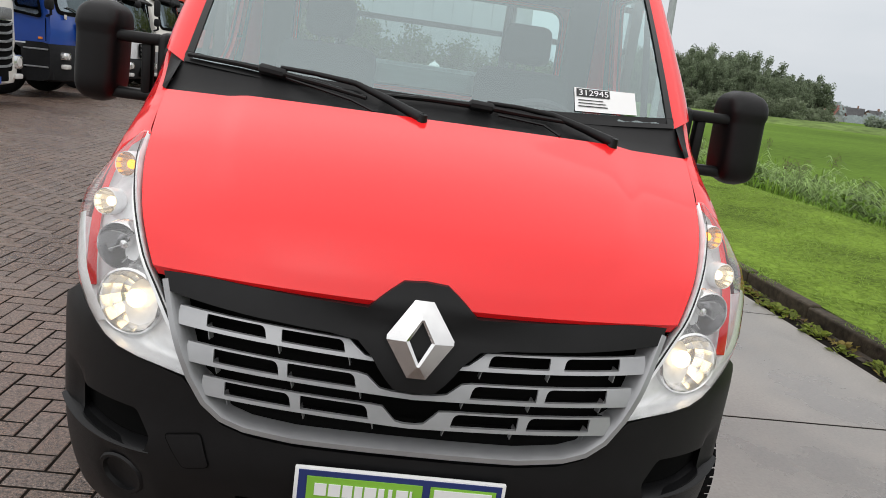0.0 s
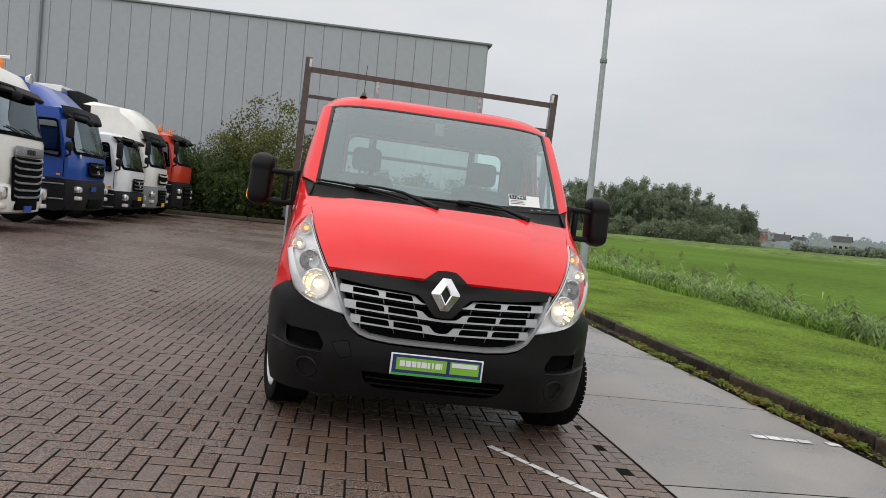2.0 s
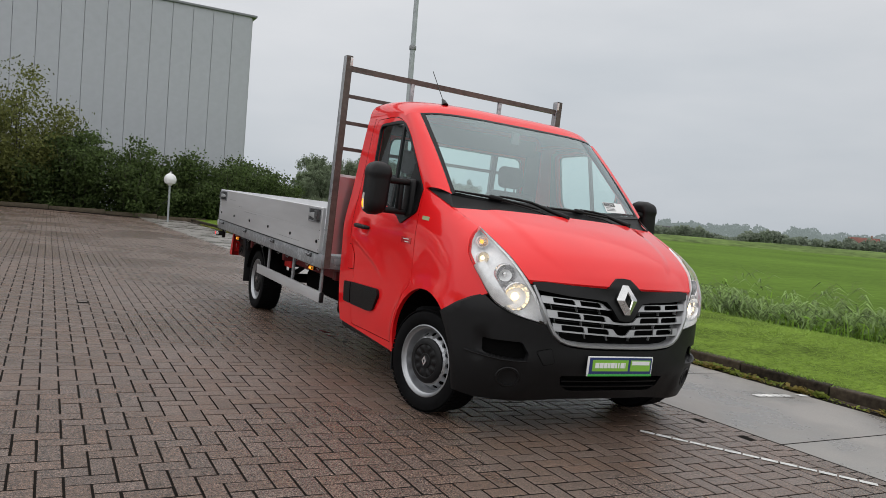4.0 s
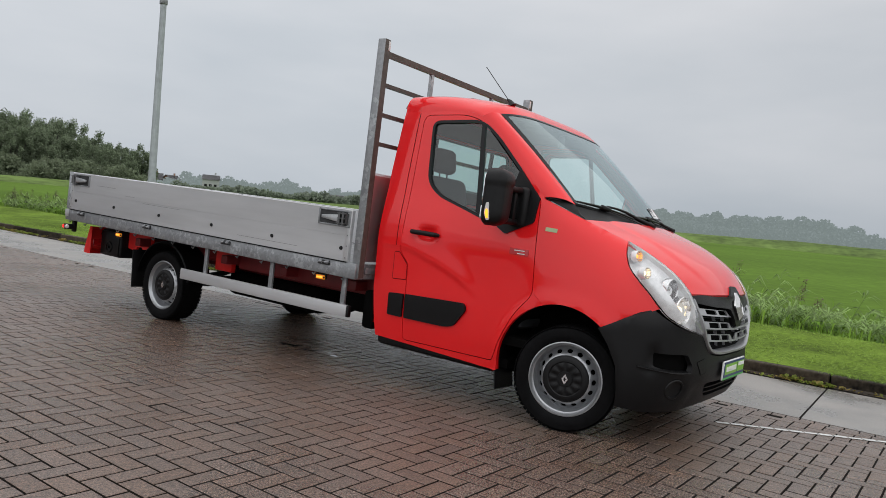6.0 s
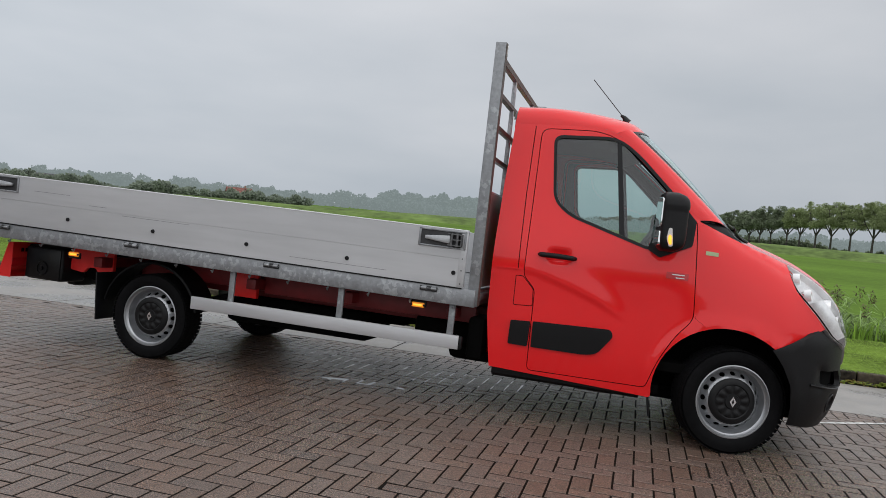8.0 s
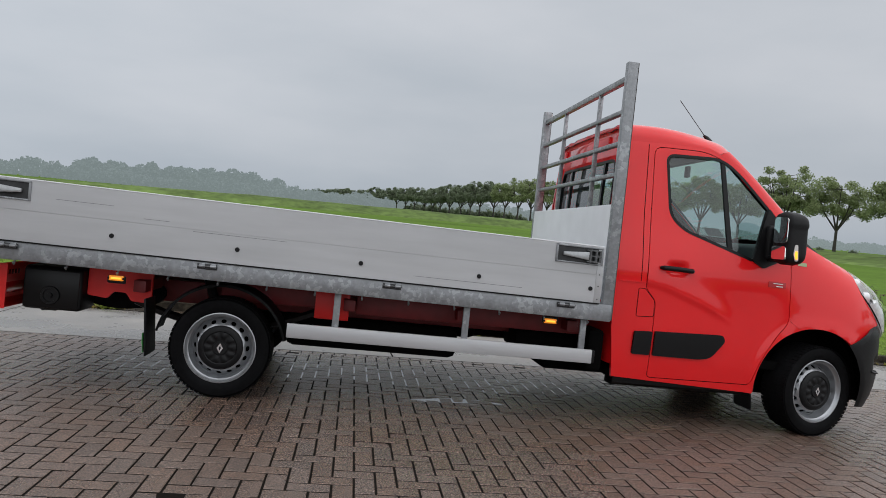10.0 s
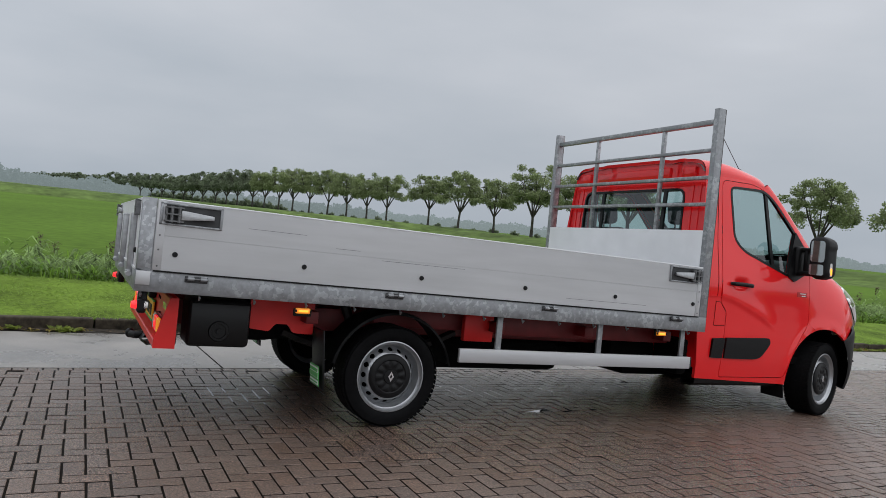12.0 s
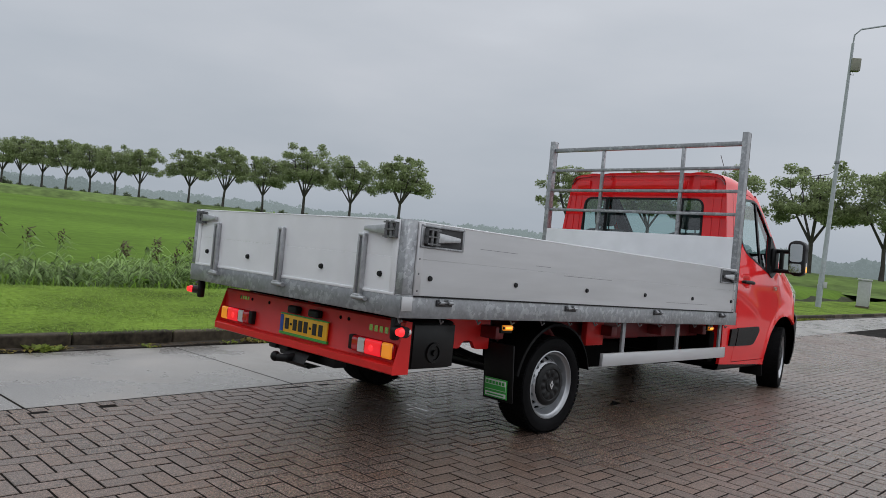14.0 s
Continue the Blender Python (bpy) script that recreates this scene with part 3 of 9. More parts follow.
part("downpipe", tube(nb(), [(-23.45, -0.09, 0), (-23.45, -0.09, 10.8)], 0.07, 10), CLADDING_EDGE, hall)

# ---- the red dropside pickup ----
pickup = empty("pickup_truck", TILT.copy(), label="red single-cab pickup truck with a silver dropside bed", category="truck")

BODY_T = ((0.28, 0.968), (0.5, 0.997), (0.9, 1.008), (1.13, 1.014), (1.25, 1.002), (1.45, 0.972), (1.75, 0.938), (2.02, 0.905), (2.12, 0.878))
EDGE_X = ((-0.70, 0.640), (-0.64, 0.690), (-0.562, 0.740), (-0.464, 0.778), (-0.365, 0.806), (-0.26, 0.826), (0.03, 0.885), (0.32, 0.945))
EDGE_Z = ((-0.70, 0.940), (-0.64, 1.003), (-0.562, 1.089), (-0.464, 1.158), (-0.365, 1.214), (-0.26, 1.268), (0.03, 1.375), (0.32, 1.49))
BASE_X = ((-0.6, 0.850), (-0.536, 0.890), (-0.47, 0.925), (-0.4, 0.958), (-0.3, 0.995), (-0.2, 1.010), (0.25, 1.002))


def side_x(y, z):
    """Half width of the cab at a place on its side."""
    back = curve_at(BODY_T, z)
    r = math.hypot(y - 0.04, z - 0.36)
    lip = 0.014 * math.exp(-(((r - 0.47) / 0.035) ** 2))
    if y > 0.55:
        return back + lip
    zt, xt, wb = curve_at(EDGE_Z, y), curve_at(EDGE_X, y), curve_at(BASE_X, y)
    if z < 0.5:
        wb -= 0.03 * ((0.5 - z) / 0.22) ** 2
    k = max(0.0, min(1.0, (z - 0.75) / max(0.05, zt - 0.75)))
    front = xt + (wb - xt) * math.sqrt(max(0.0, 1 - k**2.2))
    return lerp(front, back, smooth(0.12, 0.5, y)) + lip


def side(y, z):
    return Vector((-side_x(y, z), y, z))


ARCH_C, ARCH_R = (0.04, 0.36), 0.45


def arch(z0, z1, sgn0, sgn1, n=14, r=ARCH_R):
    """The wheel arch from height z0 (front -1 or rear +1 side) over the top to z1."""
    a0 = math.atan2(z0 - ARCH_C[1], sgn0 * math.sqrt(max(0, r**2 - (z0 - ARCH_C[1]) ** 2)))
    a1 = math.atan2(z1 - ARCH_C[1], sgn1 * math.sqrt(max(0, r**2 - (z1 - ARCH_C[1]) ** 2)))
    a0 += 2 * math.pi if a0 < -1.6 else 0
    return [(ARCH_C[0] + r * math.cos(lerp(a0, a1, i / n)), ARCH_C[1] + r * math.sin(lerp(a0, a1, i / n))) for i in range(n + 1)]


def roof_line(y):
    """Height of the seam between cab side and roof or pillar."""
    return curve_at(((0.30, 1.487), (0.60, 1.775), (0.80, 1.955), (0.92, 2.03), (1.05, 2.055), (1.62, 2.045)), y)


DOOR = rounded([(1.316, 0.346), (1.319, 0.902), (1.403, 0.990), (1.405, 2.02), (1.02, 2.028), (0.86, 1.975), (0.318, 1.465), (0.305, 1.30), (0.276, 0.835), (0.38, 0.715), (0.475, 0.53), (0.53, 0.352)], [0.03, 0.03, 0.03, 0.06, 0.1, 0.1, 0.02, 0.05, 0.05, 0.08, 0.08, 0.03], 4)
WINDOW = rounded([(1.312, 1.975), (0.885, 1.99), (0.735, 1.885), (0.50, 1.655), (0.60, 1.262), (1.15, 1.435), (1.262, 1.53)], [0.06, 0.12, 0.12, 0.01, 0.03, 0.12, 0.1], 5)


CREASE = ((0.60, 0.72), (0.773, 0.813), (0.893, 0.876), (1.03, 0.928), (1.168, 0.975), (1.289, 1.013), (1.404, 1.030), (1.62, 1.028))


def inset(loop, d):
    """The loop drawn in by d towards its own middle."""
    c = sum((Vector(p) for p in loop), Vector((0, 0))) / len(loop)
    out = []
    n = len(loop)
    for i in range(n):
        a, b = Vector(loop[i - 1]), Vector(loop[(i + 1) % n])
        t = (b - a)
        nr = Vector((-t.y, t.x)).normalized() if t.length > 1e-9 else Vector((0, 0))
        p = Vector(loop[i])
        q = p + nr * 0.004
        s = 1 if inside(q, loop) else -1
        out.append(p + nr * d * s)
    return out


def side_off(d):
    return lambda y, z: Vector((-side_x(y, z) - d, y, z))


def both(name, make, material, parent, label="", angle=38):
    """One part for each side of the cab."""
    obs = []
    for sgn in (1, -1):
        bm = nb()
        make(bm)
        if sgn < 0:
            for v in bm.verts:
                v.co.x = -v.co.x
            bmesh.ops.reverse_faces(bm, faces=bm.faces[:])
        obs.append(part(name, bm, material, parent, label, angle))
    return obs


# cab side with the door opening
def make_cab_side(bm):
    top = [(1.60 - 0.05 * i, roof_line(1.60 - 0.05 * i)) for i in range(27)]
    out = [(1.585, 0.33), (1.632, 0.7), (1.636, 1.04), (1.625, 1.6)] + top + [(0.262, 0.845)] + arch(0.79, 0.30, 1, 1, 10) + [(0.50, 0.288)]
    panel(bm, out, side, 0.055, [inset(DOOR, -0.0055)], flange=(0.03, 0, 0))


body_bm = nb()


def weld(bm, mirror=False):
    """Adds a piece to the cab's welded body."""
    if mirror:
        mirrored(bm)
    me = bpy.data.meshes.new("tmp")
    bm.to_mesh(me)
    bm.free()
    body_bm.from_mesh(me)
    bpy.data.meshes.remove(me)


bm = nb()
make_cab_side(bm)
weld(bm, True)

# roof: from the windscreen's head to the rear wall
ROOF_YC = ((0, 0.70), (0.12, 0.80), (0.3, 0.97), (0.6, 1.27), (1, 1.60))
STICKER = mat("faded_green_sticker", (0.42, 0.50, 0.28), 0.4, 0, 0.1)
ROOF_ZC = ((0, 2.083), (0.05, 2.122), (0.12, 2.158), (0.3, 2.190), (0.6, 2.202), (1, 2.190))


def roof_at(k, u):
    yc, zc = curve_at(ROOF_YC, k), curve_at(ROOF_ZC, k)
    yd = max(yc, lerp(0.90, 1.60, k))
    zd = roof_line(yd)
    xd = side_x(yd, zd)
    a = abs(u)
    rib = 0.008 * smooth(0.42, 0.5, k) * (smooth(0.60, 0.63, a) - smooth(0.72, 0.75, a)) + 0.010 * smooth(0.5, 0.6, k) * (1 - smooth(0.5, 0.53, a))
    return Vector((u * xd, yc + (yd - yc) * a**8, zd + (zc - zd) * max(0.0, 1 - a ** lerp(4, 16, smooth(0.15, 0.9, k))) ** 0.5 + rib))


US = [math.sin(math.pi / 2 * (i / 20 - 1)) for i in range(41)]
bm = nb()
loft(bm, [[roof_at(k / 22, u) for u in US] for k in range(23)])
weld(bm)

# windscreen, its pillars and the black scuttle
GU = 0.915


def glass_top(w):
    return roof_at(0, w * GU)


def glass_base(w):
    return Vector((0.848 * w, -0.005 + 0.125 * w * w, 1.425 + 0.035 * w * w))


def glass_at(w, s):
    p = glass_base(w).lerp(glass_top(w), s)
    return p + Vector((0, -0.7, 0.7)) * 0.03 * 4 * s * (1 - s) * (1 - 0.6 * w * w)


def make_pillar(bm, inward=0.0):
    rows = []
    for i in range(19):
        s = i / 18
        yd = lerp(0.30, 0.90, s)
        d = side(yd, roof_line(yd))
        g = glass_at(-1, s)
        nrm = Vector((-0.6, -0.5, 0.45))
        rows.append([d.lerp(g, j / 6) + nrm * 0.035 * (4 * (j / 6) * (1 - j / 6)) - nrm * inward for j in range(7)])
    loft(bm, rows)


bm = nb()
make_pillar(bm)
weld(bm, True)
bm = nb()


def back_at(x, z):
    return Vector((x, 1.622 + 0.012 * math.cos(x * 1.5) - 0.026 * smooth(1.55, 2.2, z) - 0.012 * (abs(x) / 0.95) ** 6, z))


wall_loop = rounded([(-0.985, 0.42), (0.985, 0.42), (1.0, 1.1), (0.935, 1.75)] + [(roof_at(1, u).x, roof_at(1, u).z - 0.001) for u in US[::-1] if abs(abs(u) - 0.97) > 0.02] + [(-0.935, 1.75), (-1.0, 1.1)], 0.004, 2)
REAR_WIN = rounded([(-0.70, 1.42), (0.70, 1.42), (0.69, 1.925), (-0.69, 1.925)], 0.09, 5)
panel(bm, wall_loop, back_at, 0.07, [REAR_WIN])
weld(bm)
# rolled edges that join the roof and the sides to the rear wall
bm = nb()
edge = [roof_at(1, u) for u in US]
loft(bm, [edge, [back_at(q.x * 0.995, q.z - 0.004) + V(0, 0.002, 0) for q in edge]])
weld(bm)
bm = nb()
loft(bm, [[side_off(-0.005)(1.47 + 0.0325 * j, 1.88 + 0.0165 * i) for j in range(5)] for i in range(11)])
zs = [1.60 + 0.0445 * i for i in range(11)]
loft(bm, [[side(lerp(1.625, 1.60, i / 10), z) for i, z in enumerate(zs)], [back_at(-side_x(1.6, z) + 0.006, z) + V(0, 0.003, 0) for z in zs]])
weld(bm, True)
bmesh.ops.remove_doubles(body_bm, verts=body_bm.verts[:], dist=0.0015)
cab = part("cab", body_bm, RED, pickup, "red single cab with a raked windscreen", 44)
for sgn in (1, -1):
    bm = nb()
    make_pillar(bm, 0.028)
    if sgn < 0:
        for v in bm.verts:
            v.co.x = -v.co.x
        bmesh.ops.reverse_faces(bm, faces=bm.faces[:])
    part("pillar_trim", bm, INTERIOR, cab)

WS = [i / 12 - 1 for i in range(25)]
bm = nb()
loft(bm, [[glass_at(w, s / 12) for w in WS] for s in range(13)])
ws = part("windscreen", bm, WS_GLASS, cab, "clear raked windscreen glass")
ws.visible_shadow = False
bm = nb()
loop = [(w, 0) for w in WS] + [(1, i / 12) for i in range(1, 12)] + [(w, 1) for w in WS[::-1]] + [(-1, 1 - i / 12) for i in range(1, 12)]


def frit(w, s, d):
    return glass_at(max(-1, min(1, w)), max(0, min(1, s))) + Vector((0, -0.72, 0.69)) * d


loft(bm, [[frit(w * a, 0.5 + (s - 0.5) * b, 0.003) for w, s in loop + loop[:1]] for a, b in ((1.0, 1.0), (0.97, 0.955))])
part("windscreen_seal", bm, BLACK_GLOSS, cab)



HOOD_YC = ((0, -0.115), (0.45, -0.40), (0.75, -0.60), (0.92, -0.705), (1, -0.735))
HOOD_ZC = ((0, 1.392), (0.45, 1.285), (0.75, 1.165), (0.92, 1.05), (1, 0.995))


def hood_at(s, u):
    yc, zc = curve_at(HOOD_YC, s), curve_at(HOOD_ZC, s)
    ye = lerp(0.03, -0.648, s)
    xe, ze = curve_at(EDGE_X, ye), curve_at(EDGE_Z, ye)
    a = abs(u)
    crease = 0.009 * (1 - smooth(0.66, 0.76, a + 0.9 * max(0, s - 0.70) ** 1.3)) * smooth(1.0, 0.80, s)
    p = Vector((u * xe, yc + (ye - yc) * a**2.2, zc + (ze - zc) * a**2.6 - 0.006 + crease))
    return p


bm = nb()
HU = [i / 40 - 1 for i in range(81)]
loft(bm, [[hood_at(s / 40, u * 0.993) for u in HU] for s in range(41)])
es = [e for e in bm.edges if len(e.link_faces) == 1]
r = bmesh.ops.extrude_edge_only(bm, edges=es)
for g in r["geom"]:
    if isinstance(g, bmesh.types.BMVert):
        g.co += Vector((-0.01 * (1 if g.co.x > 0 else -1), 0.012, -0.025))
part("hood", bm, RED, pickup, "short sloping red bonnet")

bm = nb()
loft(bm, [[hood_at(0, w).lerp(glass_base(w) + Vector((0, 0.03, 0.035)), t) + Vector((0, 0, -0.012 * (1 - t) - 0.02 * math.sin(math.pi * t))) for w in WS] for t in (0, 0.25, 0.5, 0.75, 1.0)])
part("scuttle", bm, BLACK_PLASTIC, cab, "black plastic scuttle below the windscreen")


def make_scuttle_end(bm):
    a = [Vector((-curve_at(EDGE_X, y), y, curve_at(EDGE_Z, y))) for y in (0.03, 0.10, 0.17, 0.24, 0.30)]
    b = [Vector((-0.875, 0.03, 1.37)).lerp(glass_at(-1, 0.06), i / 4) for i in range(5)]
    loft(bm, [a, [p.lerp(q, 0.5) + Vector((-0.004, -0.004, 0.006)) for p, q in zip(a, b)], b])


both("scuttle_end", make_scuttle_end, BLACK_PLASTIC, cab)

# front wings
LAMP_OUT = [(-0.268, 1.262), (-0.292, 1.18), (-0.33, 1.10), (-0.40, 1.025), (-0.47, 0.955), (-0.536, 0.880)]


def make_wing(bm):
    top = [(y, curve_at(EDGE_Z, y) - 0.004) for y in (0.30, 0.22, 0.14, 0.08, 0.03, -0.05, -0.12, -0.19, -0.245)]
    out = arch(0.712, 0.79, -1, 1, 16) + [(0.258, 0.845), (0.27, 0.9), (0.297, 1.30)] + top + LAMP_OUT
    panel(bm, out, side, 0.045, flange=(0.025, 0, 0))


both("front_wing", make_wing, RED, pickup)


def make_arch_liner(bm):
    loft(bm, [[(-lerp(0.62, 0.985 - 0.12 * smooth(0.05, -0.42, p[0]), t), p[0], p[1]) for p in arch(0.30, 0.30, -1, 1, 24, 0.455)] for t in (1, 0)])
    bm.faces.new([bm.verts.new((-0.62, p[0], p[1])) for p in arch(0.30, 0.30, -1, 1, 24, 0.455)])


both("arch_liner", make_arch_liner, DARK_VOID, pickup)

both("front_mud_flap", lambda bm: box(bm, (-0.86, 0.50, 0.285), (0.24, 0.014, 0.25), 0.005, Euler((radians(-8), 0, 0)).to_matrix()), BLACK_PLASTIC, pickup)

# doors
for sgn in (1, -1):
    def flip(bm):
        if sgn < 0:
            for v in bm.verts:
                v.co.x = -v.co.x
            bmesh.ops.reverse_faces(bm, faces=bm.faces[:])
        return bm

    def swage(y, z):
        """The door skin with its pressed crease."""
        line = curve_at(CREASE, y)
        d = z - line
        cr = 0.010 * smooth(0.66, 0.90, y) * (math.exp(-((d / 0.10) ** 2)) if d > 0 else math.exp(-((d / 0.016) ** 2)))
        grip = -0.022 * math.exp(-(((y - 1.18) / 0.075) ** 4)) * math.exp(-(((z - 1.145) / 0.045) ** 4))
        return Vector((-side_x(y, z) - cr - grip, y, z))

    bm = nb()
    panel(bm, DOOR, swage, 0.018, [WINDOW], flange=(0.03, 0, 0))
    door = part("door", flip(bm), RED, pickup, "red front door with a black rubbing strip")
    bm = nb()
    panel(bm, inset(DOOR, -0.016), side_off(-0.009), 0.06, [inset(DOOR, 0.008)])
    part("door_gap", flip(bm), DARK_VOID, cab)
    bm = nb()
    panel(bm, inset(DOOR, 0.02), side_off(-0.05), 0.1, [inset(WINDOW, -0.02)])
    part("door_trim", flip(bm), INTERIOR, door)
    bm = nb()
    panel(bm, inset(WINDOW, -0.008), side_off(0.003), 0.06, [inset(WINDOW, 0.012)], flange=(0.02, 0, 0))
    part("window_seal", flip(bm), BLACK_GLOSS, door)
    bm = nb()
    panel(bm, inset(WINDOW, 0.01), side_off(-0.012), 0.12)
    pane = part("window_pane", flip(bm), GLASS, door)
    pane.visible_shadow = False
    bm = nb()
    panel(bm, [(0.862, 1.985), (0.892, 1.985), (0.805, 1.34), (0.768, 1.33)], side_off(-0.002), 0.08, flange=(0.02, 0, 0))
    part("window_divider", flip(bm), BLACK_GLOSS, door)
    bm = nb()
    panel(bm, rounded([(0.50, 1.665), (0.322, 1.475), (0.332, 1.31), (0.53, 1.215), (0.612, 1.262)], 0.015, 3), side_off(0.012), 0.05, flange=(0.03, 0, 0))
    part("mirror_base", flip(bm), BLACK_PLASTIC, door, "black plastic mirror base")
    bm = nb()
    tube(bm, [side(1.315, 1.148) + V(-0.008, 0, 0), side(1.30, 1.148) + V(-0.03, 0, 0), side(1.18, 1.147) + V(-0.04, 0, 0), side(1.085, 1.143) + V(-0.032, 0, 0), side(1.068, 1.142) + V(-0.006, 0, 0)], [0.012, 0.017, 0.018, 0.017, 0.012], 10)
    part("door_handle", flip(bm), BLACK_PLASTIC, door, "black door handle")
    bm = nb()
    STRIP = rounded([(1.305, 0.685), (0.785, 0.70), (0.765, 0.655), (0.86, 0.525), (0.94, 0.508), (1.305, 0.508)], [0.008, 0.03, 0.02, 0.06, 0.06, 0.008], 4)
    panel(bm, STRIP, lambda y, z: Vector((-side_x(y, z) - 0.016 - 0.006 * smooth(0.50, 0.66, z), y, z)), 0.05, flange=(0.02, 0, 0))
    part("rubbing_strip", flip(bm), BLACK_PLASTIC, door, "black plastic rubbing strip")
    bm = nb()
    panel(bm, rounded([(1.325, 0.682), (1.46, 0.675), (1.465, 0.51), (1.33, 0.508)], 0.01, 2), lambda y, z: Vector((-side_x(y, z) - 0.016 - 0.006 * smooth(0.50, 0.66, z), y, z)), 0.05, flange=(0.02, 0, 0))
    part("rubbing_strip", flip(bm), BLACK_PLASTIC, cab, "black plastic rubbing strip")
    # small red maker's badge with a pale rim, and the green sticker ahead of the door
    bm = nb()
    panel(bm, rounded([(0.475, 1.130), (0.335, 1.128), (0.335, 1.085), (0.475, 1.087)], 0.004, 2), side_off(0.004), 0.05, flange=(0.004, 0, 0))
    part("badge", flip(bm), RED_LENS, door, "small dark red badge with pale bars")
    bm = nb()
    for k, (a, b) in enumerate(((0.44, 0.36), (0.415, 0.36))):
        z = 1.116 - 0.02 * k
        panel(bm, [(a, z + 0.003), (b, z + 0.003), (b, z - 0.003), (a, z - 0.003)], side_off(0.0065), 0.05)
    part("badge_print", flip(bm), WHITE_CARD, door)
    # fuel flap line
    if sgn > 0:
        bm = nb()
        flap = rounded([(1.456, 0.983), (1.412, 0.983), (1.333, 0.902), (1.329, 0.790), (1.455, 0.784)], 0.008, 3)
        gap = nb()
        panel(gap, inset(flap, -0.0045), side_off(0.0012), 0.05)
        part("flap_gap", flip(gap), DARK_VOID, cab)
        fold = nb()
        panel(fold, [(1.409, 1.034), (1.60, 1.032), (1.60, 1.024), (1.409, 1.026)], side_off(0.006), 0.05, flange=(0.02, 0, 0))
        part("body_fold", flip(fold), RED, cab)
        gap = nb()
        panel(gap, [(1.452, 2.035), (1.457, 2.035), (1.462, 1.55), (1.452, 1.034), (1.447, 1.034), (1.457, 1.55)], side_off(0.0012), 0.05)
        part("body_seam", flip(gap), DARK_VOID, cab)
        panel(bm, flap, side_off(0.003), 0.05, flange=(0.01, 0, 0))
        part("fuel_flap", flip(bm), RED, door)
    bm = nb()
    panel(bm, rounded([(0.245, 1.292), (0.165, 1.288), (0.165, 1.262), (0.245, 1.266)], 0.004, 2), side_off(0.003), 0.05, flange=(0.003, 0, 0))
    part("sticker", flip(bm), STICKER, pickup, "small lime and white eco sticker")
    # wing mirror on two arms
    arm = nb()
    MX = -1.0
    for z, yy in ((1.510, 0.455), (1.300, 0.475)):
        box(arm, (MX - 0.115, yy, z), (0.29, 0.070, 0.042), 0.016, seg=3)
    box(arm, (MX - 0.075, 0.465, 1.405), (0.040, 0.055, 0.20), 0.014)
    box(arm, (MX + 0.005, 0.455, 1.405), (0.06, 0.13, 0.27), 0.03, seg=3)
    mirror = part("wing_mirror", flip(arm), BLACK_PLASTIC, pickup, "large black wing mirror on twin arms")
    sh = nb()
    rows = []
    for i in range(21):
        t = i / 20
        z = lerp(1.258, 1.628, t)
        full = max(0.30, (1 - abs(2 * t - 1) ** 7) ** 0.5)
        cap = 0.006 * smooth(0.70, 0.72, t)
        ring = []
        for k in range(28):
            a = 2 * math.pi * k / 28
            cx, cy = math.cos(a), math.sin(a)
            sx = abs(cx) ** 0.45 * (1 if cx > 0 else -1)
            sy = abs(cy) ** (0.35 if cy > 0 else 0.62) * (1 if cy > 0 else -1)
            mx_ = -1.258 - (0.080 + cap) * sx * full + 0.014 * t
            ring.append((mx_, 0.495 + (0.074 * lerp(full, 1, 0.5) + 0.27 * (mx_ + 1.25) if sy > 0 else (0.100 + cap) * full) * sy, z))
        rows.append(ring)
    vs = loft(sh, rows, True)
    sh.faces.new(vs[0][::-1])
    sh.faces.new(vs[-1])
    part("mirror_shell", flip(sh), BLACK_PLASTIC, mirror)
    for gz0, gz1, gr in ((1.405, 1.590, 0.028), (1.292, 1.385, 0.018)):
        bm = nb()
        panel(bm, rounded([(-1.311, gz0), (-1.198, gz0), (-1.193, gz1), (-1.306, gz1)], gr, 4), lambda x, z: V(x, 0.5735 + 0.27 * (x + 1.25) - 0.02 * (z - 1.44), z), 0.1, flange=(0, -0.02, 0))
        part("mirror_glass", flip(bm), MIRROR, mirror)
    lit = nb()
    panel(lit, rounded([(0.470, 1.292), (0.492, 1.286), (0.512, 1.335), (0.504, 1.402), (0.484, 1.404)], 0.012, 3), lambda y, z: V(-1.3365 - 0.10 * (0.5 - y) ** 2 + 0.35 * max(0, 1.335 - z) ** 1.5, y, z), 0.02, flange=(0.02, 0, 0))
    part("repeater_lens", flip(lit), WHITE_LENS, mirror)
    bm = nb()
    panel(bm, rounded([(0.478, 1.302), (0.493, 1.300), (0.504, 1.338), (0.498, 1.362), (0.484, 1.356)], 0.008, 3), lambda y, z: V(-1.3395 - 0.10 * (0.5 - y) ** 2 + 0.35 * max(0, 1.335 - z) ** 1.5, y, z), 0.02, flange=(0.004, 0, 0))
    part("side_repeater", flip(bm), AMBER_LIT, mirror, "lit amber and white side repeater")

# the cab's rear wall and window
bm = nb()
panel(bm, inset(REAR_WIN, -0.008), lambda x, z: back_at(x, z) + V(0, 0.006, 0), 0.08, [inset(REAR_WIN, 0.012)], flange=(0, -0.02, 0))
for x in (-0.46, 0.40):
    panel(bm, [(x - 0.018, 1.43), (x + 0.018, 1.43), (x + 0.018, 1.915), (x - 0.018, 1.915)], lambda x, z: back_at(x, z) + V(0, 0.004, 0), 0.08, flange=(0, -0.02, 0))
part("rear_window_seal", bm, BLACK_GLOSS, cab)
bm = nb()
panel(bm, REAR_WIN, lambda x, z: back_at(x, z) + V(0, -0.008, 0), 0.15)
rear_glass = part("rear_window", bm, GLASS, cab, "three-part sliding rear window")
rear_glass.visible_shadow = False
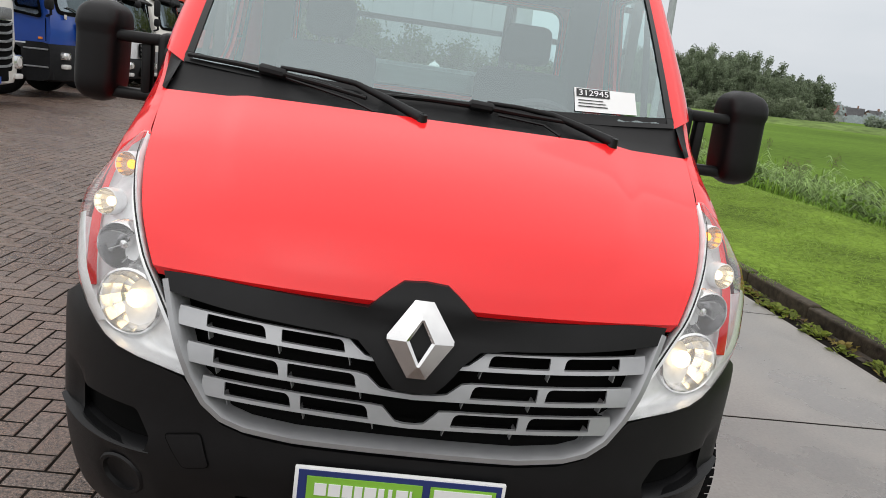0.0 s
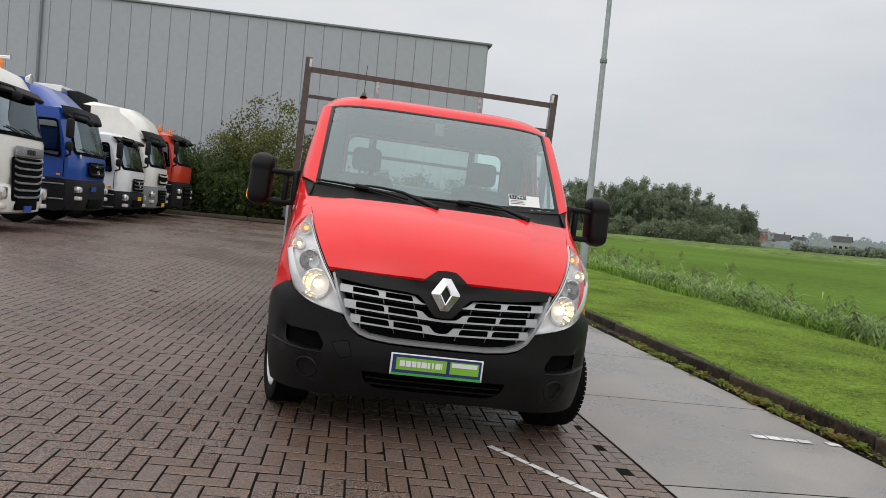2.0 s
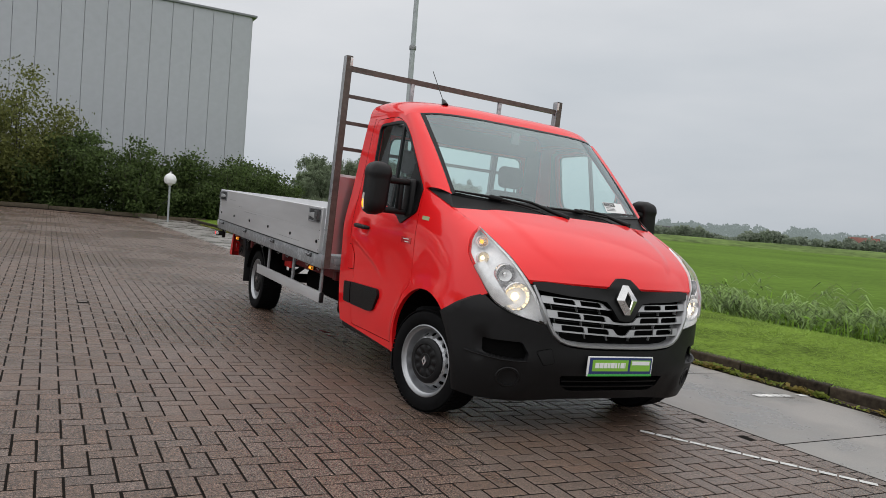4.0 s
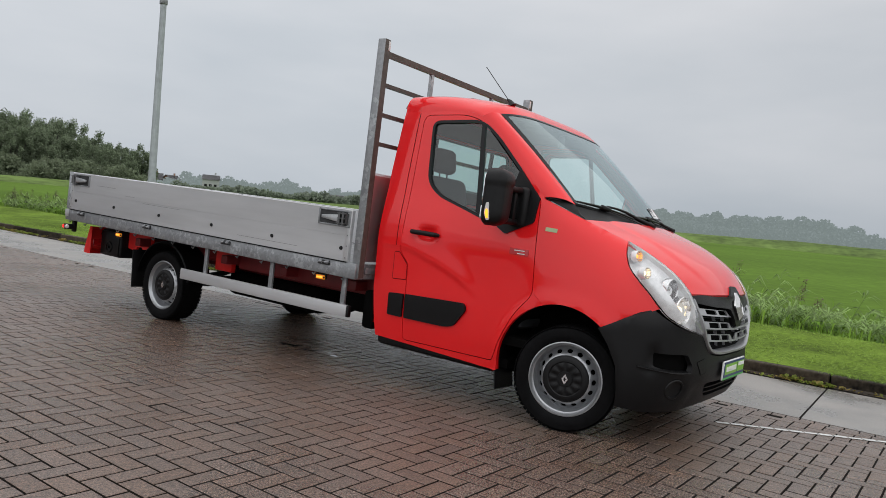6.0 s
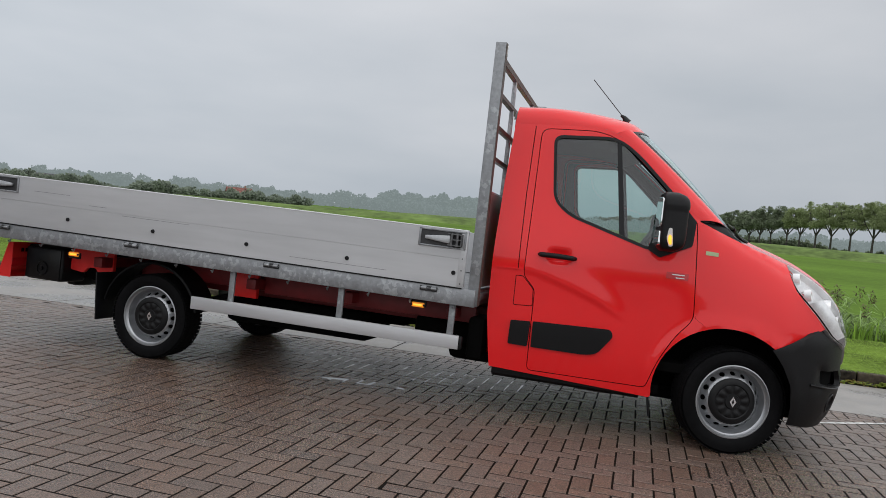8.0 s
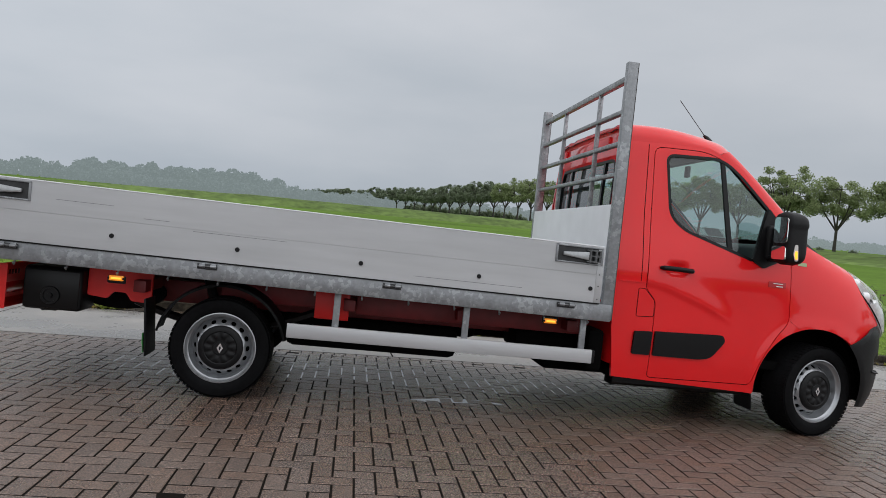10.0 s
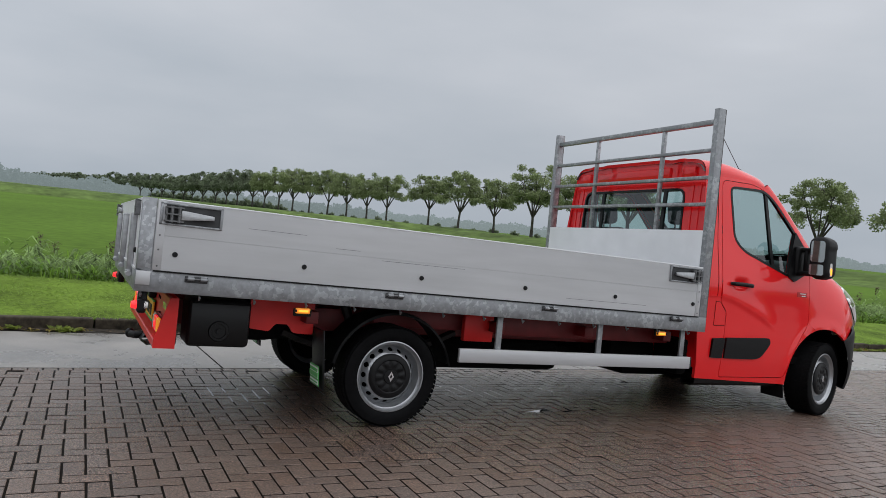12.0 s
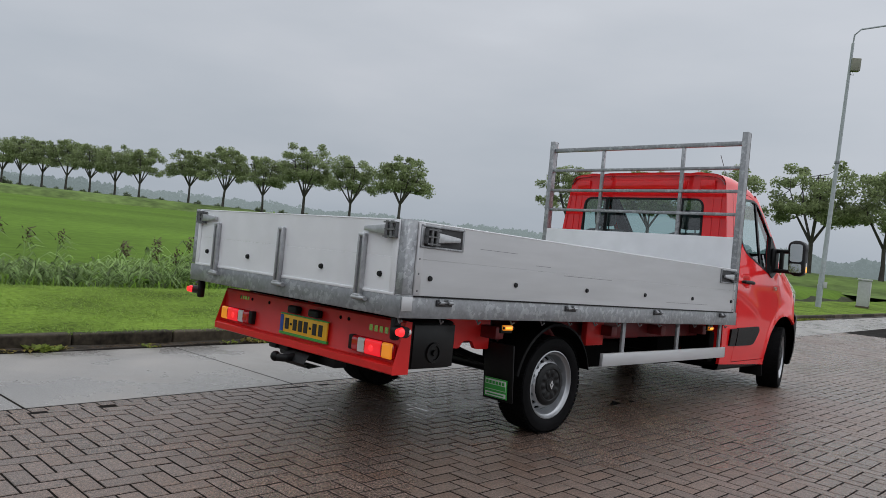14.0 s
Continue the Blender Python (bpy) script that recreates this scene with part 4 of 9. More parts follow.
# pressed ribs on the rear edge of the roof
bm = nb()
for x in (-0.72, 0, 0.72):
    box(bm, (x, 1.612, 2.07), (1.0 if x == 0 else 0.16, 0.03, 0.10), 0.012)
part("roof_rib", bm, RED, cab)
for sgn in (-1, 1):
    for xr, wr in ((0.775, 0.05), (0.855, 0.05)):
        bm = nb()
        panel(bm, rounded([(sgn * (xr - wr / 2), 1.10), (sgn * (xr + wr / 2), 1.10), (sgn * (xr + wr / 2 - 0.01), 1.97), (sgn * (xr - wr / 2 - 0.01), 1.97)], 0.02, 3), lambda x, z: back_at(x, z) + V(0, 0.007, 0), 0.08, flange=(0, -0.012, 0))
        part("pressed_rib", bm, RED, cab)

# cab floor, dashboard, seats
bm = nb()
box(bm, (0, 0.9, 0.50), (1.88, 1.4, 0.06))
box(bm, (0, 1.0, 0.335), (1.84, 1.12, 0.06))
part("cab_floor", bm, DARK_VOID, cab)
for sgn in (-1, 1):
    bm = nb()
    loft(bm, [[V(sgn * x, y, z) for x, z in ((0.965, 0.335), (0.955, 0.285), (0.92, 0.262), (0.80, 0.262), (0.80, 0.335))] for y in (0.56, 0.62, 1.0, 1.5, 1.565)])
    part("sill_guard", bm, BLACK_PLASTIC, cab, "black sill below the door")
bm = nb()
loft(bm, [[Vector((0.90 * u, lerp(0.10, 0.62, t) - 0.05 * u * u, 1.37 + 0.035 * math.sin(math.pi * t) - 0.30 * smooth(0.75, 1, t))) for u in [i / 8 - 1 for i in range(17)]] for t in [k / 10 for k in range(11)]])
box(bm, (0, 0.5, 0.85), (1.75, 0.22, 0.55), 0.05)
box(bm, (0.45, 0.48, 1.38), (0.42, 0.22, 0.09), 0.03)
part("dashboard", bm, INTERIOR, cab, "dark grey dashboard")
bm = nb()
c = Vector((0.45, 0.66, 1.30))
tilt = Euler((radians(-58), 0, 0)).to_matrix()
tube(bm, [c + tilt @ Vector((0.205 * math.cos(a), 0.205 * math.sin(a), 0)) for a in [2 * math.pi * k / 28 for k in range(29)]], 0.016, 8, False)
for a in (0.15, math.pi - 0.15, -math.pi / 2):
    tube(bm, [c - tilt @ Vector((0, 0, 0.02)), c + tilt @ Vector((0.2 * math.cos(a), 0.2 * math.sin(a), 0))], 0.02, 6)
tube(bm, [c, c - tilt @ Vector((0, 0, 0.3))], 0.05, 10)
part("steering_wheel", bm, INTERIOR, cab, "dark steering wheel")
def headliner_at(k, u):
    return roof_at(k, u) + V(0, 0.02, -0.035)


bm = nb()
loft(bm, [[headliner_at(k / 12, u) for u in US[2:-2]] for k in range(13)])
part("headlining", bm, HEADLINER, cab)
bm = nb()
box(bm, (0, 1.58, 1.0), (1.86, 0.03, 0.80), 0.01)
box(bm, (0, 1.57, 2.02), (1.60, 0.03, 0.16), 0.01)
for x in (-0.79, 0.79):
    box(bm, (x, 1.57, 1.63), (0.16, 0.03, 0.78), 0.01)
part("rear_trim", bm, INTERIOR, cab)
bm = nb()
box(bm, (0.02, 0.86, 2.075), (0.62, 0.26, 0.035), 0.015)
box(bm, (0, 0.72, 1.985), (0.07, 0.03, 0.10), 0.01)
part("overhead_console", bm, HEADLINER, cab)


def seat(x, w):
    s = nb()
    box(s, (x, 1.12, 0.92), (w, 0.50, 0.18), 0.06, seg=3)
    cushion = part("seat", s, SEAT, pickup, "dark grey cloth cab seat")
    s = nb()
    box(s, (x, 1.40, 1.27), (w * 0.96, 0.16, 0.66), 0.065, Euler((radians(-12), 0, 0)).to_matrix(), 3)
    part("backrest", s, SEAT, cushion)
    for dx in ([0] if w < 0.6 else [-0.2, 0.2]):
        s = nb()
        box(s, (x + dx, 1.475, 1.725), (0.25, 0.11, 0.20), 0.05, Euler((radians(-8), 0, 0)).to_matrix(), 3)
        tube(s, [(x + dx - 0.05, 1.46, 1.55), (x + dx - 0.05, 1.47, 1.64)], 0.007, 6)
        tube(s, [(x + dx + 0.05, 1.46, 1.55), (x + dx + 0.05, 1.47, 1.64)], 0.007, 6)
        part("headrest", s, SEAT, cushion)


seat(0.50, 0.52)
seat(-0.51, 0.52)

# ---- nose: bumper, grille, lamps ----
LEAN = ((0.22, 0.11), (0.32, 0.05), (0.45, 0.012), (0.55, 0.0), (0.75, 0.0), (0.85, 0.012), (1.0, 0.068), (1.08, 0.13))


def nose(th, z, d=0.0):
    """The nose's skin: th goes round in plan from -90 to 90 degrees; d stands proud."""
    s, c = math.sin(th), max(0.0, math.cos(th))
    w = smooth(0.92, 0.78, z)
    x = abs(s) ** (2 / 3.2) * (1 if s > 0 else -1) * (0.992 + 0.033 * w * abs(s) ** 3)
    tuck = 0.03 * max(0, (0.5 - z) / 0.25) ** 2
    dirn = Vector((abs(s) ** 1.4 * (1 if s > 0 else -1), -c, 0))
    return Vector((x * (1 - tuck), -0.2 - 0.567 * c ** (1 - 0.15 * w) + curve_at(LEAN, z) * c, z)) + dirn * d


def th_x(x):
    return math.asin(min(1.0, (abs(x) / 0.992)) ** 1.6) * (1 if x > 0 else -1)


def th_y(y):
    return -math.acos(max(0, min(1, (-0.2 - y) / 0.567)) ** (1 / 0.87))


def on_nose(pts):
    return [(th_x(x), z) for x, z in pts]


HALF_TOP = [(th_y(-0.245), 0.713), (th_y(-0.39), 0.797), (th_y(-0.53), 0.874), (th_x(-0.845), 0.822), (th_x(-0.788), 0.786), (th_x(-0.715), 0.760), (th_x(-0.642), 0.744), (th_x(-0.572), 0.729), (th_x(-0.548), 0.705), (th_x(-0.505), 0.655), (th_x(-0.465), 0.622), (th_x(-0.40), 0.603), (th_x(-0.28), 0.592), (th_x(-0.1), 0.589), (th_x(-0.02), 0.589)]
HALF_BOT = [(th_x(-0.03), 0.262), (th_x(-0.35), 0.262), (th_x(-0.62), 0.240), (th_x(-0.88), 0.235), (th_y(-0.41), 0.250), (th_y(-0.40), 0.36), (th_y(-0.375), 0.5), (th_y(-0.315), 0.62)]
loop = [*HALF_TOP, *[(-a, z) for a, z in reversed(HALF_TOP)], *[(-a, z) for a, z in reversed(HALF_BOT)], *HALF_BOT]
INTAKE = rounded(on_nose([(-0.425, 0.425), (0.425, 0.425), (0.405, 0.36), (0.34, 0.322), (-0.34, 0.322), (-0.405, 0.36)]), 0.02, 3)
POCKET = rounded([(th_x(-0.885), 0.612), (th_x(-0.878), 0.530), (th_x(-0.80), 0.512), (th_x(-0.658), 0.498), (th_x(-0.645), 0.545), (th_x(-0.69), 0.612)], 0.018, 3)
POCKET_R = [(-a, z) for a, z in reversed(POCKET)]


def bumper_at(th, z):
    p = nose(th, z)
    x = abs(p.x)
    swell = 0.012 * smooth(0.62, 0.50, z) * smooth(0.95, 0.7, x) - 0.012 * smooth(0.43, 0.40, z) * smooth(0.62, 0.55, x)
    fog = -0.022 * (math.exp(-(((math.hypot((x - 0.737) * 1.0, z - 0.392)) / 0.062) ** 6)))
    shelf = -0.022 * smooth(0.95, 0.90, x) * smooth(0.86, 0.90, x) * smooth(0.64, 0.61, z) * smooth(0.515, 0.53, z)
    return nose(th, z, swell + fog + shelf)


bm = nb()
panel(bm, loop, bumper_at, 0.045, [INTAKE, POCKET, POCKET_R], flange=(0, 0.03, 0))
bumper = part("front_bumper", bm, BLACK_PLASTIC, pickup, "textured black plastic front bumper")
bm = nb()
END = abs(th_y(-0.46))
panel(bm, [(-END, 0.26), (END, 0.26), (END, 0.68), (-END, 0.68)], lambda t, z: nose(t, z, -0.045), 0.09)
part("bumper_backing", bm, DARK_VOID, bumper)
bm = nb()
for z in (0.35, 0.385):
    loft(bm, [[nose(th_x(x), z + dz, d) for x in [i / 10 * 0.40 - 0.40 for i in range(21)]] for dz, d in ((-0.006, -0.03), (-0.004, -0.004), (0.004, -0.004), (0.006, -0.03))])
part("intake_bar", bm, BLACK_PLASTIC, bumper)
for sgn in (-1, 1):
    bm = nb()
    loft(bm, [[nose(sgn * abs(th_x(lerp(0.645, 0.935, t))), lerp(0.500, 0.523, t) - 0.012 * math.sin(math.pi * t) + dz, d + 0.006 * math.sin(math.pi * t)) for t in [i / 12 for i in range(13)]] for dz, d in ((-0.010, -0.05), (-0.006, 0.010), (0.0, 0.014), (0.006, 0.006), (0.010, -0.05))])
    part("pocket_bar", bm, BLACK_PLASTIC, bumper)
    bm = nb()
    ring = [(math.cos(2 * math.pi * k / 24), math.sin(2 * math.pi * k / 24)) for k in range(25)]
    loft(bm, [[nose(sgn * abs(th_x(0.737 + r * c)), 0.392 + r * s, d) for c, s in ring] for r, d in ((0.066, 0.004), (0.06, 0.010), (0.052, 0.008), (0.048, -0.01), (0.004, -0.012))])
    part("fog_lamp_cover", bm, BLACK_PLASTIC, bumper, "round black fog lamp blank")

# cover of the towing eye, a seam round a slightly proud panel
TOW_COVER = rounded(on_nose([(-0.606, 0.566), (-0.515, 0.588), (-0.486, 0.503), (-0.552, 0.486)]), 0.012, 3)
bm = nb()
panel(bm, inset(TOW_COVER, -0.004), lambda t, z: bumper_at(t, z) + V(0, -0.0012, 0), 0.03)
part("cover_seam", bm, DARK_VOID, bumper)
bm = nb()
panel(bm, TOW_COVER, lambda t, z: bumper_at(t, z) + V(0, -0.004, 0), 0.03, flange=(0, 0.006, 0))
part("tow_eye_cover", bm, BLACK_PLASTIC, bumper)

# grille
bm = nb()
panel(bm, [(th_x(-0.66), 0.97), (th_x(-0.60), 0.74), (th_x(-0.46), 0.60), (th_x(0.46), 0.60), (th_x(0.60), 0.74), (th_x(0.66), 0.97)], lambda t, z: nose(t, z, -0.075), 0.07)
grille = part("grille", bm, DARK_VOID, pickup, "dark grille with silver bars and surround")
FRAME = [(-0.640, 0.960), (-0.608, 0.87), (-0.578, 0.80), (-0.550, 0.740), (-0.510, 0.680), (-0.463, 0.644), (-0.405, 0.626), (-0.283, 0.614), (-0.1, 0.612), (0, 0.612)]
FRAME = FRAME + [(-x, z) for x, z in FRAME[-2::-1]]
fr2 = dense(FRAME, 0.03, False)


def strip_on_nose(bm, path, w, d0, d1, round_edge=0.35):
    """A raised rail of width w along a path of (x, z) on the nose."""
    rows = []
    for i, p in enumerate(path):
        a, b = Vector(path[max(0, i - 1)]), Vector(path[min(len(path) - 1, i + 1)])
        t = (b - a).normalized()
        nn = Vector((-t.y, t.x))
        row = []
        for k, d in ((-0.5, d0), (-0.5, lerp(d0, d1, 0.7)), (-0.5 + round_edge * 0.5, d1), (0.5 - round_edge * 0.5, d1), (0.5, lerp(d0, d1, 0.7)), (0.5, d0)):
            q = Vector(p) + nn * k * w
            row.append(nose(th_x(q.x), q.y, d))
        rows.append(row)
    loft(bm, rows)


bm = nb()
strip_on_nose(bm, fr2, 0.030, -0.05, 0.014, 0.55)
part("grille_surround", bm, SILVER, grille, "silver grille surround")
# three slotted bars each side; the two lower ones run through under the emblem
BARS = (
    # foot at the middle, height, outer end, slots (inner, outer), inner end as (x, share of the height)
    (0.838, 0.041, 0.600, ((0.178, 0.335), (0.373, 0.523)), ((0.172, 1.0), (0.155, 0.68), (0.130, 0.27), (0.095, 0.10), (0.095, 0.0))),
    (0.755, 0.046, 0.568, ((0.142, 0.312), (0.333, 0.496)), ((0.145, 1.0), (0.118, 0.92), (0.100, 0.62), (0.084, 0.36), (0.055, 0.28), (0.0, 0.26), (0.0, 0.0))),
    (0.677, 0.046, 0.522, ((0.103, 0.273), (0.297, 0.462)), ((0.100, 1.0), (0.071, 0.97), (0.054, 0.62), (0.036, 0.28), (0.016, 0.22), (0.0, 0.22), (0.0, 0.0))),
)
for sgn in (-1, 1):
    for z0, high, outer, holes_, tail in BARS:
        def bar_at(x, q):
            """x along, q up from the bar's foot; the foot stands proud of the head."""
            return nose(th_x(sgn * x), z0 + 0.04 * x + q, 0.004 - 0.22 * q)

        shape = [(outer, 0.0), (outer, high), *[(x, k * high) for x, k in tail]]
        slots = [rounded([(a, 0.009), (b, 0.009), (b + 0.004, high - 0.0045), (a + 0.008, high - 0.0045)], [0.003, 0.003, 0.004, 0.030], 5) for a, b in holes_]
        bm = nb()
        panel(bm, shape, bar_at, 0.02, slots, flange=(0, 0.010, 0))
        part("grille_bar", bm, SILVER, grille)
        for xa in (holes_[0][0] - 0.004, holes_[1][0] - 0.020, holes_[1][1] + 0.012):
            b3 = nb()
            strip_on_nose(b3, [(sgn * xa, z0 + 0.04 * xa + 0.002), (sgn * (xa - 0.010), z0 + 0.04 * xa - 0.032)], 0.0028, -0.05, -0.028)
            part("grille_rib", b3, SILVER, grille)
        b3 = nb()
        strip_on_nose(b3, [(sgn * x, z0 + 0.04 * x - 0.018) for x in (0.02, 0.15, 0.30, 0.45, outer - 0.03)], 0.004, -0.07, -0.055)
        part("grille_slat", b3, BLACK_GLOSS, grille)

# black band under the bonnet with the notch for the emblem
band = [(-0.652, 0.992), (-0.40, 0.978), (-0.135, 0.975), (-0.085, 1.02), (-0.055, 1.042), (0, 1.046), (0.055, 1.042), (0.085, 1.02), (0.135, 0.975), (0.40, 0.978), (0.652, 0.992), (0.63, 0.935), (0.40, 0.912), (0.22, 0.905), (0.15, 0.895), (0.112, 0.86), (0.05, 0.785), (0, 0.78), (-0.05, 0.785), (-0.112, 0.86), (-0.15, 0.895), (-0.22, 0.905), (-0.40, 0.912), (-0.63, 0.935)]


def band_at(t, z):
    p = nose(t, z, 0.012 + 0.012 * math.exp(-((t / 0.16) ** 4)))
    if z > 0.955:
        p.y = min(p.y, lerp(-0.765, -0.722, (z - 0.955) / 0.091) + 0.30 * p.x * p.x)
    return p


bm = nb()
panel(bm, on_nose(band), band_at, 0.03, flange=(0, 0.04, 0))
part("grille_band", bm, BLACK_PLASTIC, grille, "black band with a raised emblem mount")
bm = nb()


def diamond(bm, hw, top, bot, hw2, t2, b2, y_of, depth):
    zc = (top + bot) / 2
    outer = [(0, top), (hw, zc + 0.002), (0, bot), (-hw, zc + 0.002)]
    inner = [(0, t2), (hw2, zc + 0.002), (0, b2), (-hw2, zc + 0.002)]
    blunt = (0.27, 0.04, 0.27, 0.04)
    outer = [q for i in range(4) for q in ((lerp(outer[i][0], outer[i - 1][0], blunt[i]), lerp(outer[i][1], outer[i - 1][1], blunt[i])), (lerp(outer[i][0], outer[(i + 1) % 4][0], blunt[i]), lerp(outer[i][1], outer[(i + 1) % 4][1], blunt[i])))]
    inner = [p for p in inner for _ in (0, 1)]
    rings = []
    for loop_, d in ((outer, -0.004), (outer, depth * 0.30), ([(lerp(o[0], i_[0], 0.86), lerp(o[1], i_[1], 0.86)) for o, i_ in zip(outer, inner)], depth), (inner, depth * 0.8), (inner, -0.004)):
        rings.append([V(x, y_of(z) - d, z) for x, z in loop_])
    loft(bm, rings, True)


def emblem_y(z):
    return -0.762 + 0.35 * max(0, z - 0.86) - 0.028


diamond(bm, 0.086, 1.040, 0.790, 0.027, 0.962, 0.868, emblem_y, 0.026)
part("emblem", bm, SATIN_CHROME, grille, "plain chrome diamond emblem", angle=20)
bm = nb()
bm.faces.new([bm.verts.new(V(x, emblem_y(z) + 0.003, z)) for x, z in ((0, 1.0), (0.08, 0.917), (0, 0.83), (-0.08, 0.917))])
part("emblem_back", bm, BLACK_GLOSS, grille)

# headlamps
LI = [(-0.832, -0.266, 1.268), (-0.818, -0.365, 1.222), (-0.790, -0.464, 1.166), (-0.751, -0.562, 1.097), (-0.702, -0.640, 1.009), (-0.660, -0.670, 0.944), (-0.621, -0.692, 0.879), (-0.588, -0.706, 0.815), (-0.556, -0.724, 0.748)]
LO = [(-0.842, -0.266, 1.264), (-0.903, -0.292, 1.18), (-0.926, -0.33, 1.10), (-0.926, -0.40, 1.025), (-0.908, -0.47, 0.955), (-0.889, -0.536, 0.882), (-0.853, -0.590, 0.828), (-0.750, -0.677, 0.775), (-0.572, -0.726, 0.736)]


def poly_at(pts, t):
    ks = [curve_at([(i / (len(pts) - 1), p[a]) for i, p in enumerate(pts)], t) for a in range(3)]
    return Vector(ks)


def lens_at(t, w, d=0.0):
    a, b = poly_at(LI, t), poly_at(LO, t)
    bulge = 0.055 * 4 * w * (1 - w) * min(1, 3 * t + 0.1) * min(1, 4 * (1 - t) + 0.15)
    side_bulge = 0.024 * math.exp(-(((t - 0.42) / 0.24) ** 4)) * math.sin(math.pi * w ** 3.6)
    return a.lerp(b, w) + Vector((-0.62, -0.70, 0.34)) * (bulge + d) + Vector((-1.0, -0.15, 0.0)) * side_bulge


def flip_x(bm, sgn):
    if sgn < 0:
        for v in bm.verts:
            v.co.x = -v.co.x
        bmesh.ops.reverse_faces(bm, faces=bm.faces[:])
    return bm


for sgn in (1, -1):
    bm = nb()
    loft(bm, [[lens_at(t / 24, w / 10, -0.102 * math.sin(math.pi * w / 10) ** 0.5 - 0.003) for w in range(11)] for t in range(25)])
    lamp = part("headlamp", flip_x(bm, sgn), LAMP_GREY, pickup, "clear swept-back headlamp, switched on")
    bm = nb()
    loft(bm, [[lens_at(t / 24, w / 10) for w in range(11)] for t in range(25)])
    ln = part("lens", flip_x(bm, sgn), LENS, lamp)
    ln.visible_shadow = False
    bm = nb()
    for w0, w1 in ((0.0, 0.016), (0.975, 1.0)):
        loft(bm, [[lens_at(t / 24, w, 0.003) for w in (w0, w1)] for t in range(25)])
    part("lamp_rim", flip_x(bm, sgn), BLACK_GLOSS, lamp)
    bm = nb()
    loft(bm, [[lens_at(t / 24, w, -0.012) for w in (0.016, 0.045, 0.075)] for t in range(25)])
    part("lamp_bezel", flip_x(bm, sgn), LAMP_GREY, lamp)
    # the pale cheek along the wing
    bm = nb()
    loft(bm, [[lens_at(t / 24, w, -0.005) for w in (0.64, 0.70, 0.76, 0.80, 0.84, 0.88, 0.92, 0.96, 0.985)] for t in range(9, 20)])
    part("lamp_cheek", flip_x(bm, sgn), LAMP_GREY, lamp)
    # bowls, each a turned dish that looks ahead
    for c, r, lit, mt in ((V(-0.846, -0.345, 1.176), 0.033, "amber", REFLECTOR), (V(-0.872, -0.418, 1.080), 0.034, "white", REFLECTOR), (V(-0.785, -0.555, 1.000), 0.058, "", DULL_DISH), (V(-0.733, -0.622, 0.876), 0.080, "white", REFLECTOR)):
        c = c + V(-0.006, -0.004, 0.002)
        large = r > 0.05
        ax = Vector((-0.22, -0.95, 0.02) if large else (-0.30, -0.94, 0.12)).normalized()
        rot = ax.to_track_quat("Z", "Y").to_matrix().to_4x4()
        b2 = nb()
        lathe(b2, [(r * 1.02, 0.008), (r * 0.97, 0.0), (r * 0.88, -0.024), (r * 0.70, -0.046), (r * 0.45, -0.060), (r * 0.25, -0.066), (0.004, -0.068)], 28 if not lit else 14, "z")
        b2.transform(Matrix.Translation(c) @ rot)
        part("reflector", flip_x(b2, sgn), mt, lamp, "", 50 if not lit else 12)
        b2 = nb()
        lathe(b2, [(r * 1.01, 0.006), (r * 1.05, 0.011), (r * 1.11, 0.006), (r * 1.14, -0.03)], 28, "z")
        b2.transform(Matrix.Translation(c) @ rot)
        part("bowl_ring", flip_x(b2, sgn), REFLECTOR if large else LAMP_GREY, lamp)
        if large and not lit:
            # the shield in front of the bulb and the cut-off lines pressed into the dish
            b2 = nb()
            lathe(b2, [(0.002, 0.004), (r * 0.20, 0.001), (r * 0.23, -0.012), (r * 0.20, -0.018)], 18, "z")
            b2.transform(Matrix.Translation(c - ax * 0.014) @ rot)
            part("bulb_shield", flip_x(b2, sgn), REFLECTOR, lamp)
            for k in range(6):
                a = 2 * math.pi * (k + 0.4) / 6
                b2 = nb()
                u_ = V(math.cos(a), math.sin(a), 0)
                tube(b2, [u_ * r * 0.42 + V(0, 0, -0.058), u_ * r * 0.70 + V(0, 0, -0.043), u_ * r * 0.90 + V(0, 0, -0.018)], 0.0022, 5)
                b2.transform(Matrix.Translation(c) @ rot)
                part("dish_line", flip_x(b2, sgn), REFLECTOR, lamp)
        if lit:
            b2 = nb()
            rr = r * (0.32 if large else 0.42)
            bmesh.ops.create_uvsphere(b2, u_segments=14, v_segments=8, radius=rr)
            b2.transform(Matrix.Translation(c - ax * (0.026 if large else 0.016)) @ rot @ Matrix.Diagonal((1, 1, 0.8, 1)))
            part("bulb", flip_x(b2, sgn), AMBER_LIT if lit == "amber" else WARM_BULB, lamp)

# dealer's plate on the bumper: plain shapes
bm = nb()
box(bm, (0, -0.793, 0.497), (0.535, 0.012, 0.125), 0.004)
dealer = part("dealer_plate", bm, WHITE_CARD, pickup, "white plate with navy border and lime green panels")


def decal(name, x0, x1, z0, z1, y, material, parent):
    return part(name, boxes((((x0 + x1) / 2, y, (z0 + z1) / 2), (x1 - x0, 0.003, z1 - z0))), material, parent)


